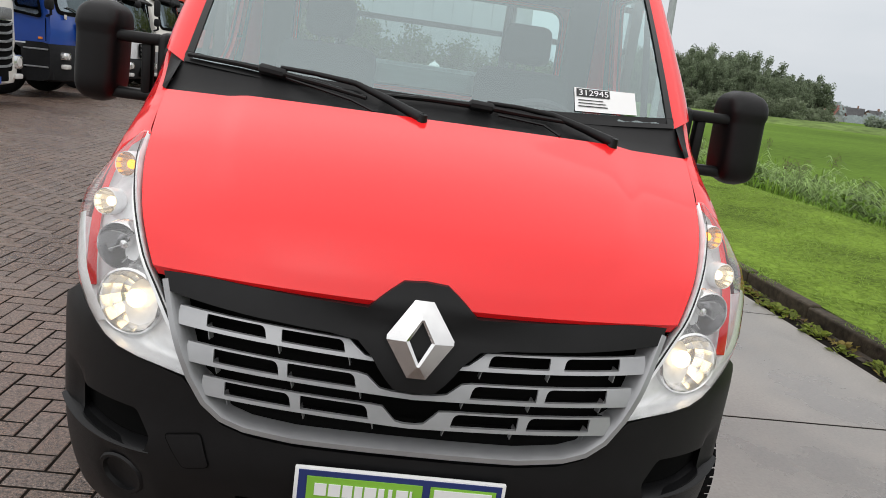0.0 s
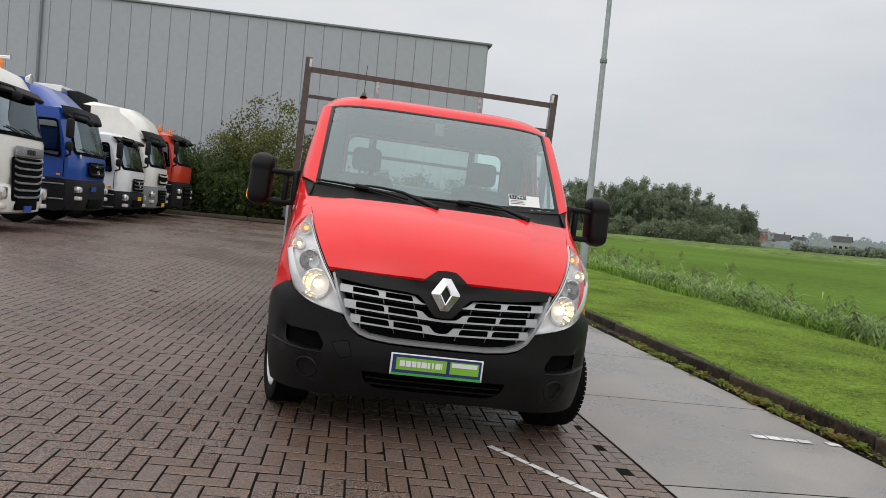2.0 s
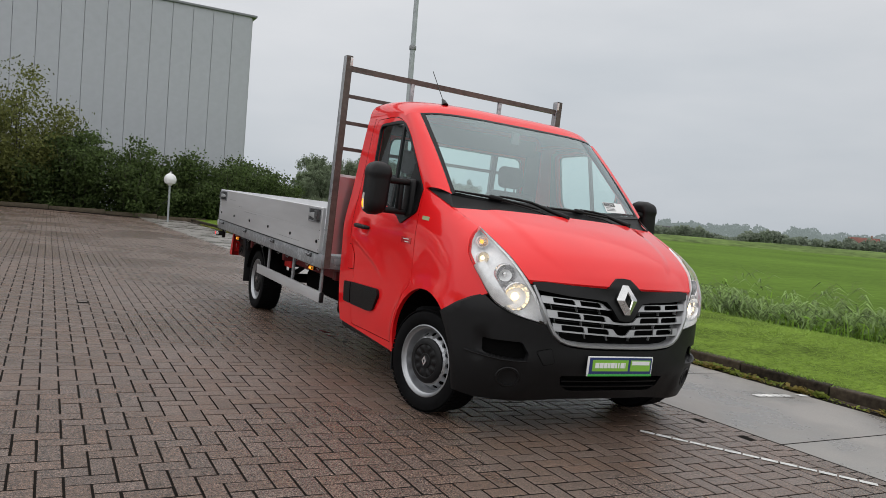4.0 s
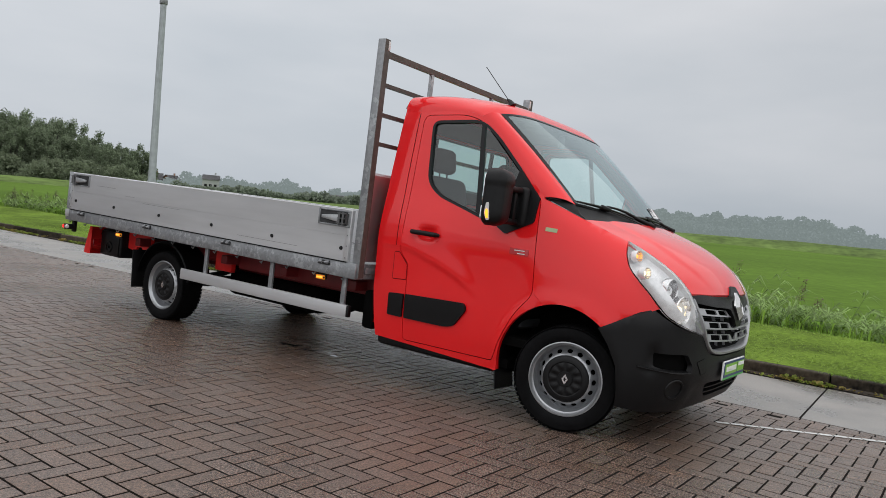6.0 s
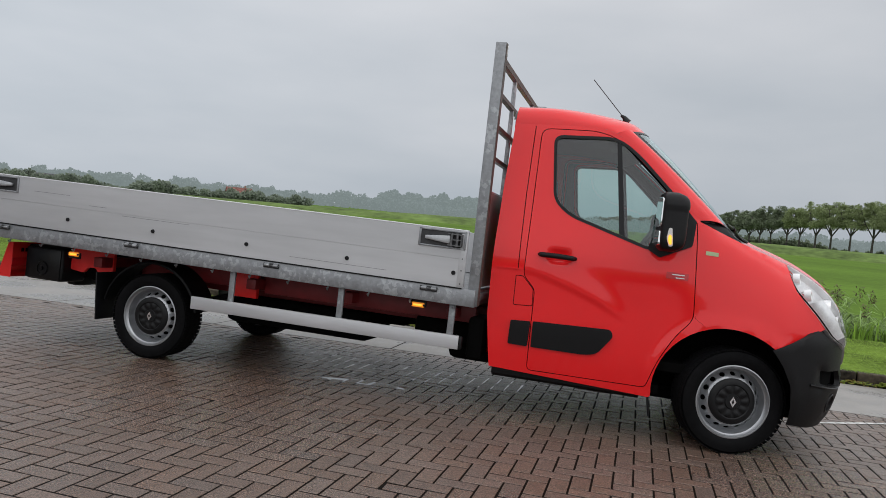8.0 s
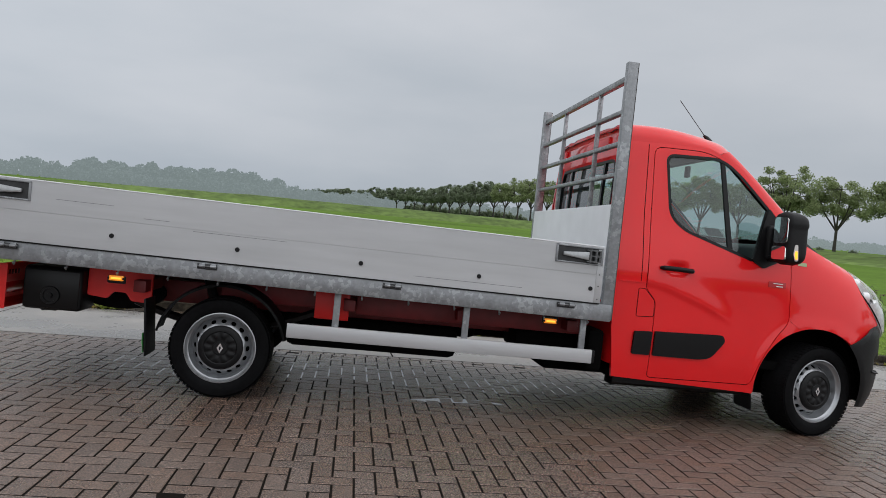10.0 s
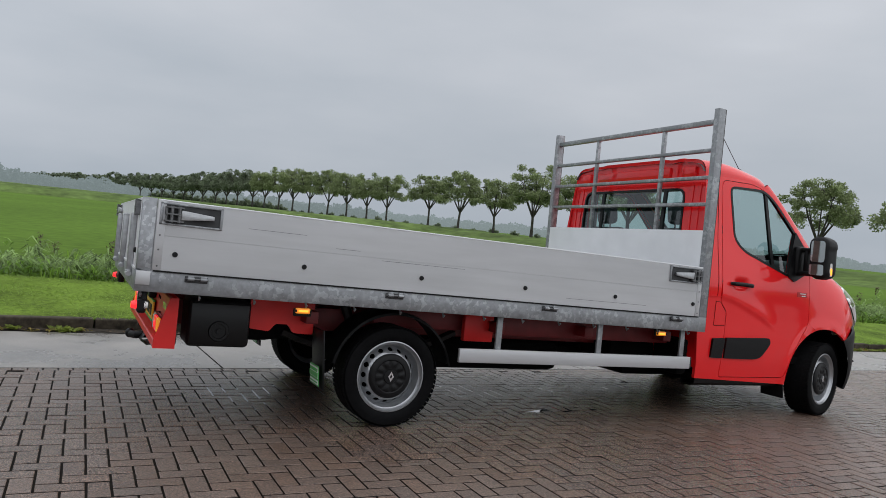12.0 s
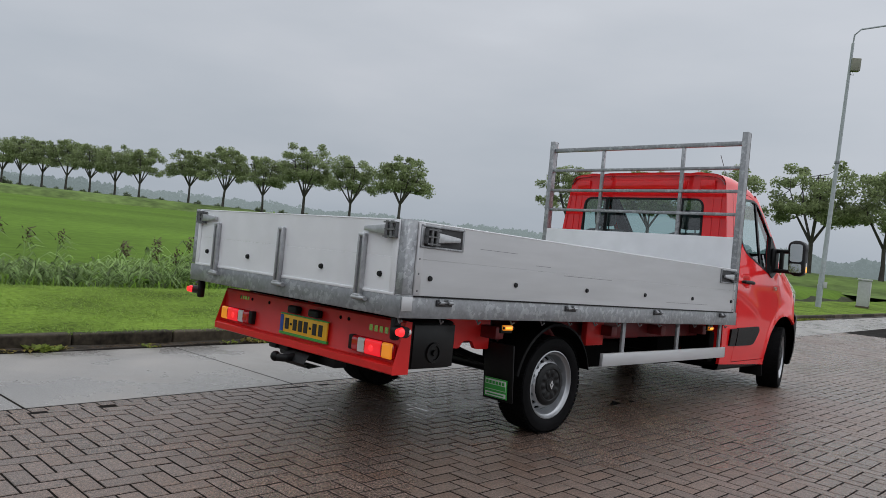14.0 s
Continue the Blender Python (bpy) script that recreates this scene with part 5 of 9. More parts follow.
decal("border", -0.257, 0.257, 0.450, 0.553, -0.800, NAVY, dealer)
decal("panel", -0.235, 0.055, 0.468, 0.538, -0.803, GREEN_SIGN, dealer)
decal("panel", 0.075, 0.243, 0.468, 0.538, -0.803, GREEN_SIGN, dealer)
decal("strip", -0.262, 0.262, 0.436, 0.449, -0.800, GREEN_STRIP, dealer)
for a, b in ((-0.215, -0.185), (-0.18, -0.15), (-0.145, -0.12), (-0.115, -0.095), (-0.09, -0.06), (-0.055, -0.04), (-0.03, -0.02), (-0.01, 0.02), (0.024, 0.03)):
    decal("bar", a, b, 0.488, 0.521, -0.8055, WHITE_CARD, dealer)
decal("bar", 0.085, 0.232, 0.508, 0.532, -0.8055, WHITE_CARD, dealer)

# ---- bed, rack, chassis, wheels ----
RAIL_X = 1.155
Y0, Y1 = 1.70, 5.985


# frame rails
bm = nb()
for sgn in (-1, 1):
    box(bm, (sgn * (RAIL_X - 0.02), (Y0 + Y1) / 2, 0.826), (0.04, Y1 - Y0, 0.152), 0.006)
    box(bm, (sgn * (RAIL_X - 0.045), (Y0 + Y1) / 2, 0.756), (0.09, Y1 - Y0, 0.012), 0.003)
box(bm, (0, Y1 - 0.02, 0.826), (2 * RAIL_X - 0.01, 0.04, 0.152), 0.006)
box(bm, (0, Y0 + 0.03, 0.826), (2 * RAIL_X - 0.01, 0.04, 0.152), 0.006)
bed = part("bed_frame", bm, GALV, pickup, "galvanised bed frame rail, stained")
bm = nb()
box(bm, (0, (Y0 + Y1) / 2, 0.885), (2 * RAIL_X - 0.05, Y1 - Y0 - 0.06, 0.03), 0.003)
part("bed_floor", bm, GALV_DARK, bed)


def board(name, a, b, z0, z1, thick, planks, material, parent, label):
    """An upright board of stacked hollow profiles from a to b."""
    a, b = Vector((*a, 0)), Vector((*b, 0))
    d = b - a
    n = Vector((d.y, -d.x, 0)).normalized()
    bm = nb()
    h = (z1 - z0) / planks
    for k in range(planks):
        beam(bm, a + V(0, 0, z0 + (k + 0.5) * h), b + V(0, 0, z0 + (k + 0.5) * h), thick, h - 0.0006, 0.0012)
    return part(name, bm, material, parent, label)


# dark tone that paints the shadow inside latch pans and hinge slots
RECESS = mat("latch_and_hinge_recess_shade", (0.045, 0.046, 0.048), 0.6, 0.3, 0.3, 20, 4)
ZINC = mat("bright_zinc_fitting", (0.42, 0.43, 0.44), 0.38, 0.6, 0.15, 40, 6, bump=0.05)
LATCH = mat("oily_latch_steel", (0.16, 0.162, 0.165), 0.45, 0.6, 0.25, 60, 8, bump=0.1)


def latch_on(parent, at):
    """A tailboard latch: a bracket of plates and pins, and a tapered lever. at(p, q, r): along, up, out."""
    def block(bm, p0, p1, q0, q1, r0, r1, taper=1.0):
        ps = [(p0, q0, r0), (p0, q1, r0), (p1, q1 * taper, r0), (p1, q0 * taper, r0), (p0, q0, r1), (p0, q1, r1), (p1, q1 * taper, r1 * 0.8), (p1, q0 * taper, r1 * 0.8)]
        vs = [bm.verts.new(at(*p)) for p in ps]
        for f in ((0, 1, 2, 3), (4, 5, 6, 7), (0, 1, 5, 4), (1, 2, 6, 5), (2, 3, 7, 6), (3, 0, 4, 7)):
            bm.faces.new([vs[i] for i in f])
        bmesh.ops.recalc_face_normals(bm, faces=bm.faces[:])
    bm = nb()
    block(bm, 0.085, 0.265, -0.030, 0.026, 0.004, 0.030, 0.42)
    bmesh.ops.bevel(bm, geom=bm.edges[:], offset=0.004, segments=2, affect="EDGES", profile=0.5)
    part("latch_lever", bm, ZINC, parent, "tapered steel tailboard latch")
    bm = nb()
    for q in (-0.042, -0.004, 0.034):
        block(bm, 0.0, 0.10, q, q + 0.008, 0.0, 0.036)
    block(bm, 0.0, 0.012, -0.042, 0.042, 0.0, 0.030)
    tube(bm, [at(0.035, -0.046, 0.024), at(0.035, 0.046, 0.024)], 0.010, 8)
    tube(bm, [at(0.075, -0.046, 0.024), at(0.075, 0.046, 0.024)], 0.009, 8)
    part("latch_bracket", bm, LATCH, parent, "dark steel latch bracket")


sides = []
for sgn in (-1, 1):
    sb = board("side_board", (sgn * (RAIL_X - 0.012), 1.79), (sgn * (RAIL_X - 0.012), 5.905), 0.905, 1.292, 0.03, 2, ALU, pickup, "scuffed grey aluminium drop side")
    sides.append(sb)
    out = sgn * (RAIL_X + 0.003)
    # end caps and capping
    for y in (1.815, 5.88):
        bm = nb()
        box(bm, (out, y, 1.098), (0.006, 0.045, 0.385), 0.002)
        ends = part("end_strip", bm, ALU, sb)
        for z in (0.93, 1.02, 1.10):
            b2 = nb()
            tube(b2, [(out + sgn * 0.002, y, z), (out + sgn * 0.006, y, z)], [0.006, 0.004], 8)
            part("rivet", b2, LATCH, ends)
    # thin black strip painted in for the shadow line between board and rail
    part("board_seal", boxes(((out + sgn * 0.0015, (1.79 + 5.905) / 2, 0.9015), (0.006, 4.10, 0.007))), BLACK_PLASTIC, sb)
    bm = nb()
    box(bm, (sgn * (RAIL_X - 0.012), (1.79 + 5.905) / 2, 1.294), (0.036, 4.11, 0.008), 0.003)
    part("edge_profile", bm, ALU_BRIGHT, sb)
    for y in (1.868, 2.655, 3.457, 4.262, 5.047, 5.79):
        bm = nb()
        tube(bm, [(out - sgn * 0.004, y, 1.0), (out + sgn * 0.010, y, 1.0)], [0.017, 0.013], 12)
        part("rubber_plug", bm, BLACK_PLASTIC, sb)
    for ya, yb, z in ((3.95, 4.55, 1.085), (4.70, 4.86, 1.13), (2.35, 3.1, 0.955), (5.05, 5.4, 1.19)):
        part("scratch", boxes(((out + sgn * 0.0002, (ya + yb) / 2, z), (0.0012, yb - ya, 0.0026))), GALV_DARK, sb)
    # sunk latches at both ends
    for y, dy in ((1.97, -1), (5.72, 1)):
        bm = nb()
        yo, zo = 0.17, 0.062
        zc = 1.222
        for (yy, zz, sy, sz) in ((y, zc + zo - 0.006, 2 * yo, 0.012), (y, zc - zo + 0.006, 2 * yo, 0.012), (y - yo + 0.008, zc, 0.016, 2 * zo), (y + yo - 0.008, zc, 0.016, 2 * zo)):
            box(bm, (out + sgn * 0.003, yy, zz), (0.014, sy, sz), 0.004)
        part("latch_frame", bm, GALV, sb)
        part("latch_recess", boxes(((out + sgn * 0.0005, y, zc), (0.004, 2 * yo - 0.02, 2 * zo - 0.02))), RECESS, sb)
        latch_on(sb, lambda p, q, r: V(out + sgn * (0.004 + r), y + dy * (0.145 - p), zc + q))
    for y in (2.03, 3.236, 4.44, 5.663):
        bm = nb()
        box(bm, (out + sgn * 0.003, y, 0.862), (0.012, 0.125, 0.046), 0.004)
        hinge = part("hinge", bm, RECESS, bed, "hinge in a slot painted dark, with zinc knuckles")
        for dy in (-0.040, 0.030):
            b2 = nb()
            tube(b2, [(out + sgn * 0.012, y + dy - 0.018, 0.866), (out + sgn * 0.012, y + dy + 0.018, 0.866)], 0.013, 10)
            box(b2, (out + sgn * 0.008, y + dy, 0.880), (0.010, 0.034, 0.024), 0.003)
            part("knuckle", b2, GALV, hinge)
        b2 = nb()
        tube(b2, [(out + sgn * 0.012, y - 0.066, 0.866), (out + sgn * 0.012, y + 0.060, 0.866)], 0.006, 8)
        part("pin", b2, LATCH, hinge)
    for i in range(14):
        y = 1.85 + i * 0.315
        bm = nb()
        tube(bm, [(sgn * 1.10, y, 0.752), (sgn * 1.12, y, 0.72), (sgn * 1.135, y, 0.735)], 0.006, 6)
        part("tie_hook", bm, GALV, bed)

# corner posts and tailgate
for sgn in (-1, 1):
    bm = nb()
    box(bm, (sgn * (RAIL_X - 0.03), 5.945, 1.105), (0.062, 0.075, 0.40), 0.005)
    part("corner_post", bm, GALV, bed)
    bm = nb()
    box(bm, (sgn * (RAIL_X + 0.006), 5.945, 0.848), (0.008, 0.074, 0.098), 0.002)
    part("corner_plate", bm, ALU, bed)
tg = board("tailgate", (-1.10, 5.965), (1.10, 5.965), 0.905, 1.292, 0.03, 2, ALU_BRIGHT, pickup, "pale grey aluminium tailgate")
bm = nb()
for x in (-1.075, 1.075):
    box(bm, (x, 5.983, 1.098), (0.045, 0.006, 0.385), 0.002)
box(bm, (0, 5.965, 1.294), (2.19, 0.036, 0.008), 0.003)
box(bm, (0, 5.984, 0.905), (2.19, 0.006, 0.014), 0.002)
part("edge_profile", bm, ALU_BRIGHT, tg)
for x in (0.795, -0.012, -0.815):
    bm = nb()
    for dx in (0.019, -0.019):
        box(bm, (x + dx, 5.997, 1.03), (0.014, 0.034, 0.36), 0.006, seg=3)
    box(bm, (x, 5.988, 1.03), (0.04, 0.012, 0.36), 0.003)
    box(bm, (x, 5.999, 1.20), (0.052, 0.030, 0.024), 0.010, seg=3)
    strap = part("hinge_strap", bm, ZINC, tg, "upright steel hinge strap")
    b2 = nb()
    tube(b2, [(x - 0.075, 6.003, 0.846), (x + 0.035, 6.003, 0.846)], 0.017, 12)
    box(b2, (x, 5.999, 0.860), (0.062, 0.034, 0.030), 0.010, seg=3)
    part("hinge_foot", b2, ZINC, strap)
for x in (0.936, 0.385, -0.437, -0.967):
    bm = nb()
    tube(bm, [(x, 5.978, 1.0), (x, 5.994, 1.0)], [0.017, 0.013], 12)
    part("rubber_plug", bm, BLACK_PLASTIC, tg)
for sgn in (-1, 1):
    latch_on(tg, lambda p, q, r: V(sgn * (1.09 - p), 5.981 + r, 1.240 + q))

# the bed lies a touch nose-down on the chassis
SETTLE = ((0.70, 0.708), (0.750, 0.758), (0.902, 0.875), (0.905, 0.880), (1.30, 1.278))


def settle(ob):
    """Lays a part of the bed at its own height and slope."""
    for v in ob.data.vertices:
        v.co.z = float(np.interp(v.co.z, [a for a, b in SETTLE], [b for a, b in SETTLE])) + 0.0105 * (v.co.y - 4.0)


for root in (bed, *sides, tg):
    for ob in (root, *root.children_recursive):
        settle(ob)

# headboard and ladder rack
bm = nb()
box(bm, (0, 1.722, 0.80), (2.10, 0.06, 0.05), 0.004)
rack = part("ladder_rack", bm, GALV, pickup, "tall galvanised ladder rack behind the cab")
for sgn in (-1, 1):
    part("rack_post", boxes(((sgn * 1.108, 1.722, 1.645), (0.055, 0.075, 1.81)), bevel=0.005), GALV, rack)
for z, h in ((2.447, 0.042), (2.216, 0.028), (1.992, 0.028), (1.771, 0.028)):
    part("rack_bar", boxes(((0, 1.722, z), (2.165, 0.036, h)), bevel=0.003), GALV, rack)
# thin darker brown strips on the rack's front faces only
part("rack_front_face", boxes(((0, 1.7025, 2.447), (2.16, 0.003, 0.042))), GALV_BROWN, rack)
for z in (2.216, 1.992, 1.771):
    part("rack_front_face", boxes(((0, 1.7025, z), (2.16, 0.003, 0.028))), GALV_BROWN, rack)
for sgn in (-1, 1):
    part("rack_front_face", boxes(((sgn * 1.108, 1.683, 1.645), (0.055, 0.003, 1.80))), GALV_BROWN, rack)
for x in (0.435, -0.489):
    part("rack_upright", boxes(((x, 1.718, 2.01), (0.034, 0.03, 0.92)), bevel=0.003), GALV, rack)
for sgn in (-1, 1):
    bm = nb()
    box(bm, (sgn * 1.09, 1.682, 2.50), (0.022, 0.006, 0.07), 0.002)
    part("marker_reflector", bm, WHITE_LENS, rack)
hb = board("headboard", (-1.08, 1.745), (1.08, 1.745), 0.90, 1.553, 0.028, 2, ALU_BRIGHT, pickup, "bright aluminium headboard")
part("headboard_back", boxes(((0, 1.70, 1.20), (2.16, 0.008, 0.66))), BARE_ALU, hb)

# chassis
bm = nb()
box(bm, (0, 3.5, 0.66), (1.9, 0.08, 0.08), 0.006)
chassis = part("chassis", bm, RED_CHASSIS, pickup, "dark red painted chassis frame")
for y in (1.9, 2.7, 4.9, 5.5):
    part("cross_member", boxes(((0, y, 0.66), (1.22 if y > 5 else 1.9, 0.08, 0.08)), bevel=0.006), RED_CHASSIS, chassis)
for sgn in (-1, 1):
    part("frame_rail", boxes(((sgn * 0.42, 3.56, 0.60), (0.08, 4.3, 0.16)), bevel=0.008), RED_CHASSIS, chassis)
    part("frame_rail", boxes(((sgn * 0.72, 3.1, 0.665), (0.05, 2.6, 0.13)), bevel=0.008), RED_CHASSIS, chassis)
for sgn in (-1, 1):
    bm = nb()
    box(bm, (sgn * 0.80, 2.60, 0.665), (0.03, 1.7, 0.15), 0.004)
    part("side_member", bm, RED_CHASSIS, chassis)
    bm = nb()
    box(bm, (sgn * 0.83, 3.62, 0.640), (0.05, 0.24, 0.20), 0.006)
    part("bracket", bm, RED_BEAM, chassis, "red bracket plate")
    bm = nb()
    panel(bm, rounded([(4.85, 0.745), (5.27, 0.745), (5.27, 0.560), (5.14, 0.545), (5.10, 0.595), (5.02, 0.595), (4.98, 0.540), (4.85, 0.535)], 0.015, 3), lambda y, z: V(sgn * 0.82, y, z), 0.06, flange=(-sgn * 0.03, 0, 0))
    part("bracket", bm, RED_BEAM, chassis, "red bracket plate")
bm = nb()
tube(bm, [(-0.80, 4.332, 0.345), (0.80, 4.332, 0.345)], 0.055, 12)
for sgn in (-1, 1):
    tube(bm, [(sgn * 0.62, y, 0.40 + 0.35 * (y - 4.40) ** 2) for y in [3.7 + 0.1 * i for i in range(14)]], 0.03, 6)
    tube(bm, [(sgn * 0.55, 4.42, 0.42), (sgn * 0.5, 4.55, 0.75)], 0.035, 8)
part("rear_axle", bm, BLACK_GLOSS, chassis)
bm = nb()
box(bm, (0.1, 2.9, 0.50), (0.5, 0.9, 0.20), 0.05)
tube(bm, [(0.25, 1.6, 0.42), (0.25, 3.5, 0.42), (0.15, 4.6, 0.55), (0.15, 5.6, 0.5)], 0.04, 8)
box(bm, (-0.45, 2.0, 0.50), (0.45, 0.5, 0.18), 0.05)
# boxes added to block light and darken the space under the truck
box(bm, (0, 0.35, 0.29), (1.36, 1.85, 0.10), 0.03)
box(bm, (0, 1.62, 0.34), (1.10, 0.75, 0.14), 0.05)
box(bm, (-0.25, 3.3, 0.40), (0.55, 1.3, 0.24), 0.06)
for x in (-0.80, 0.80):
    box(bm, (x, 1.71, 0.50), (0.30, 0.12, 0.30), 0.03)
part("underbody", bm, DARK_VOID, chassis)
bm = nb()
tube(bm, [(-0.5, 5.15, 0.36), (0.5, 5.15, 0.36)], [0.32, 0.32], 20)
bm.transform(Matrix.Translation((0, 5.15, 0.575)) @ Matrix.Scale(0.42, 4, (0, 0, 1)) @ Matrix.Translation((0, -5.15, -0.36)))
part("spare_wheel", bm, RUBBER, chassis)

# fuel box and toolbox
for sgn in (-1, 1):
    bm = nb()
    box(bm, (sgn * 0.765, 5.465, 0.590), (0.29, 0.375, 0.290), 0.03, seg=3)
    tb = part("toolbox", bm, BLACK_PLASTIC, pickup, "black plastic toolbox under the bed")
    bm = nb()
    box(bm, (sgn * 0.914, 5.465, 0.585), (0.012, 0.345, 0.255), 0.006)
    lathe(bm, [(0.062, 0.010), (0.058, 0.018), (0.044, 0.018), (0.042, 0.010), (0.018, 0.010), (0.016, 0.026), (0.002, 0.026)], 20, "x")
    for v in bm.verts:
        if v.co.y < 1:
            v.co = Vector((sgn * (0.914 + v.co.x), 5.468 + v.co.y, 0.545 + v.co.z))
    part("toolbox_lid", bm, BLACK_GLOSS, tb)

# side guards
for sgn in (-1, 1):
    bm = nb()
    box(bm, (sgn * 1.10, 2.845, 0.475), (0.028, 2.11, 0.095), 0.004)
    guard = part("side_guard", bm, ALU, pickup, "bright aluminium side guard rail")
    for y in (1.865, 2.70, 3.585):
        part("guard_post", boxes(((sgn * 1.075, y, 0.60), (0.02, 0.045, 0.32)), bevel=0.003), GALV, guard)
    part("guard_end", boxes(((sgn * 1.09, 1.782, 0.475), (0.036, 0.03, 0.09)), bevel=0.008), BLACK_PLASTIC, guard)

# rear mudguards with flaps
for sgn in (-1, 1):
    bm = nb()
    rows = []
    for x, r in ((1.015, 0.418), (1.010, 0.434), (0.985, 0.440), (0.76, 0.440)):
        rows.append([(sgn * x, 4.335 + r * math.cos(a), 0.295 + r * math.sin(a)) for a in [lerp(radians(12), radians(168), i / 28) for i in range(29)]])
    loft(bm, rows)
    bmesh.ops.solidify(bm, geom=bm.faces[:], thickness=0.012)
    mg = part("mudguard", bm, BLACK_PLASTIC, pickup, "black plastic rear mudguard")
    bm = nb()
    box(bm, (sgn * 0.905, 4.822, 0.40), (0.25, 0.012, 0.38), 0.004, Euler((radians(-5), 0, 0)).to_matrix())
    flap = part("mud_flap", bm, BLACK_PLASTIC, mg)

    def on_flap(name, dx, dz, w, h, lift, material):
        b2 = nb()
        box(b2, (0, lift, dz), (w, 0.003, h))
        b2.transform(Matrix.Translation((sgn * 0.905 + dx, 4.836, 0.293)) @ Euler((radians(-5), 0, 0)).to_matrix().to_4x4())
        return part(name, b2, material, flap)

    tagged(on_flap("flap_sign", 0, 0, 0.190, 0.128, 0.0, GREEN_STRIP), "small green and white dealer sign with pale bars")
    on_flap("sign_panel", 0, 0.021, 0.172, 0.068, 0.003, WHITE_CARD)
    on_flap("sign_panel", 0, -0.042, 0.172, 0.026, 0.003, WHITE_CARD)
    on_flap("sign_band", 0, 0.006, 0.172, 0.030, 0.0055, GREEN_STRIP)
    for k in range(6):
        on_flap("sign_bar", 0.068 - 0.027 * k, 0.036, 0.019, 0.020, 0.0055, GREEN_STRIP)
    on_flap("sign_bar", 0, -0.042, 0.145, 0.009, 0.0055, GREEN_STRIP)

# rear beam with lamps and number plate
bm = nb()
loft(bm, [[V(x, y, z) for x in (-0.985, -0.5, 0, 0.5, 0.985)] for y, z in ((5.72, 0.735), (5.758, 0.735), (5.768, 0.728), (5.778, 0.502), (5.784, 0.494), (5.836, 0.490), (5.842, 0.484), (5.842, 0.446), (5.834, 0.440), (5.74, 0.440))])
for x in (-0.985, 0.985):
    vs = [bm.verts.new(V(x, y, z)) for y, z in ((5.72, 0.735), (5.768, 0.735), (5.842, 0.490), (5.842, 0.440), (5.72, 0.440))]
    bm.faces.new(vs if x < 0 else vs[::-1])
bmesh.ops.remove_doubles(bm, verts=bm.verts[:], dist=0.001)
bmesh.ops.recalc_face_normals(bm, faces=bm.faces[:])
beam_ob = part("rear_beam", bm, RED_BEAM, pickup, "red steel rear beam")
# cable clips and drain holes along the beam
for x in (0.62, 0.40, -0.40, -0.48, 0.02, -0.12):
    b2 = nb()
    tube(b2, [(x, 5.770, 0.690), (x, 5.774, 0.690)], 0.011, 10)
    part("drain_hole", b2, DARK_VOID, beam_ob)
for c in (0.765, -0.755):
    s = 1 if c > 0 else -1
    bm = nb()
    box(bm, (c, 5.795, 0.562), (0.375, 0.05, 0.098), 0.026, seg=4)
    lampr = part("tail_lamp", bm, RED_LENS, beam_ob, "lit red, white and amber tail lamp")
    bm = nb()
    box(bm, (c - s * 0.085, 5.813, 0.562), (0.065, 0.02, 0.086), 0.009, seg=3)
    part("reversing_lens", bm, WHITE_LENS, lampr)
    bm = nb()
    box(bm, (c + s * 0.140, 5.811, 0.562), (0.082, 0.026, 0.090), 0.012, seg=3)
    part("indicator_lens", bm, AMBER_GLOW, lampr)
    bm = nb()
    box(bm, (c + s * 0.022, 5.812, 0.562), (0.145, 0.022, 0.090), 0.010, seg=3)
    part("brake_lens", bm, RED_GLOW, lampr)
    bm = nb()
    tube(bm, [(c + s * 0.01, 5.818, 0.558), (c + s * 0.01, 5.828, 0.558)], [0.026, 0.014], 16)
    part("lit_bulb", bm, RED_LIT, lampr)
    part("lamp_backing", boxes(((c - s * 0.195, 5.785, 0.565), (0.045, 0.05, 0.09)), bevel=0.01), BLACK_PLASTIC, lampr)
bm = nb()
PX, PY = -0.05, 5.792
box(bm, (PX, PY, 0.583), (0.52, 0.012, 0.115), 0.004)
plate = part("number_plate", bm, YELLOW_PLATE, beam_ob, "yellow number plate with dark bars")
part("plate_band", boxes(((PX + 0.235, PY + 0.0075, 0.583), (0.034, 0.004, 0.108))), BLUE_BAND, plate)
part("plate_frame", boxes(((PX, PY - 0.003, 0.5175), (0.53, 0.018, 0.018)), ((PX, PY - 0.003, 0.645), (0.53, 0.014, 0.008)), bevel=0.003), GREEN_STRIP, plate)
for dx in (0.175, 0.085, 0.025, -0.035, -0.130, -0.195):
    part("plate_bar", boxes(((PX + dx, PY + 0.0075, 0.583), (0.040, 0.004, 0.072))), INK, plate)
for dx in (0.130, -0.083):
    part("plate_bar", boxes(((PX + dx, PY + 0.0075, 0.583), (0.018, 0.004, 0.014))), INK, plate)
for x in (0.06, -0.17):
    bm = nb()
    box(bm, (x, 5.795, 0.682), (0.105, 0.05, 0.05), 0.014, seg=3)
    part("plate_lamp", bm, BLACK_PLASTIC, beam_ob)
for k in range(4):
    part("maker_bar", boxes(((-0.695 - 0.046 * k, 5.772, 0.668), (0.030, 0.004, 0.036))), CHROME, beam_ob)
for k in range(4):
    part("maker_bar", boxes(((0.77 - 0.034 * k, 5.772, 0.690), (0.022, 0.004, 0.024))), CHROME, beam_ob)
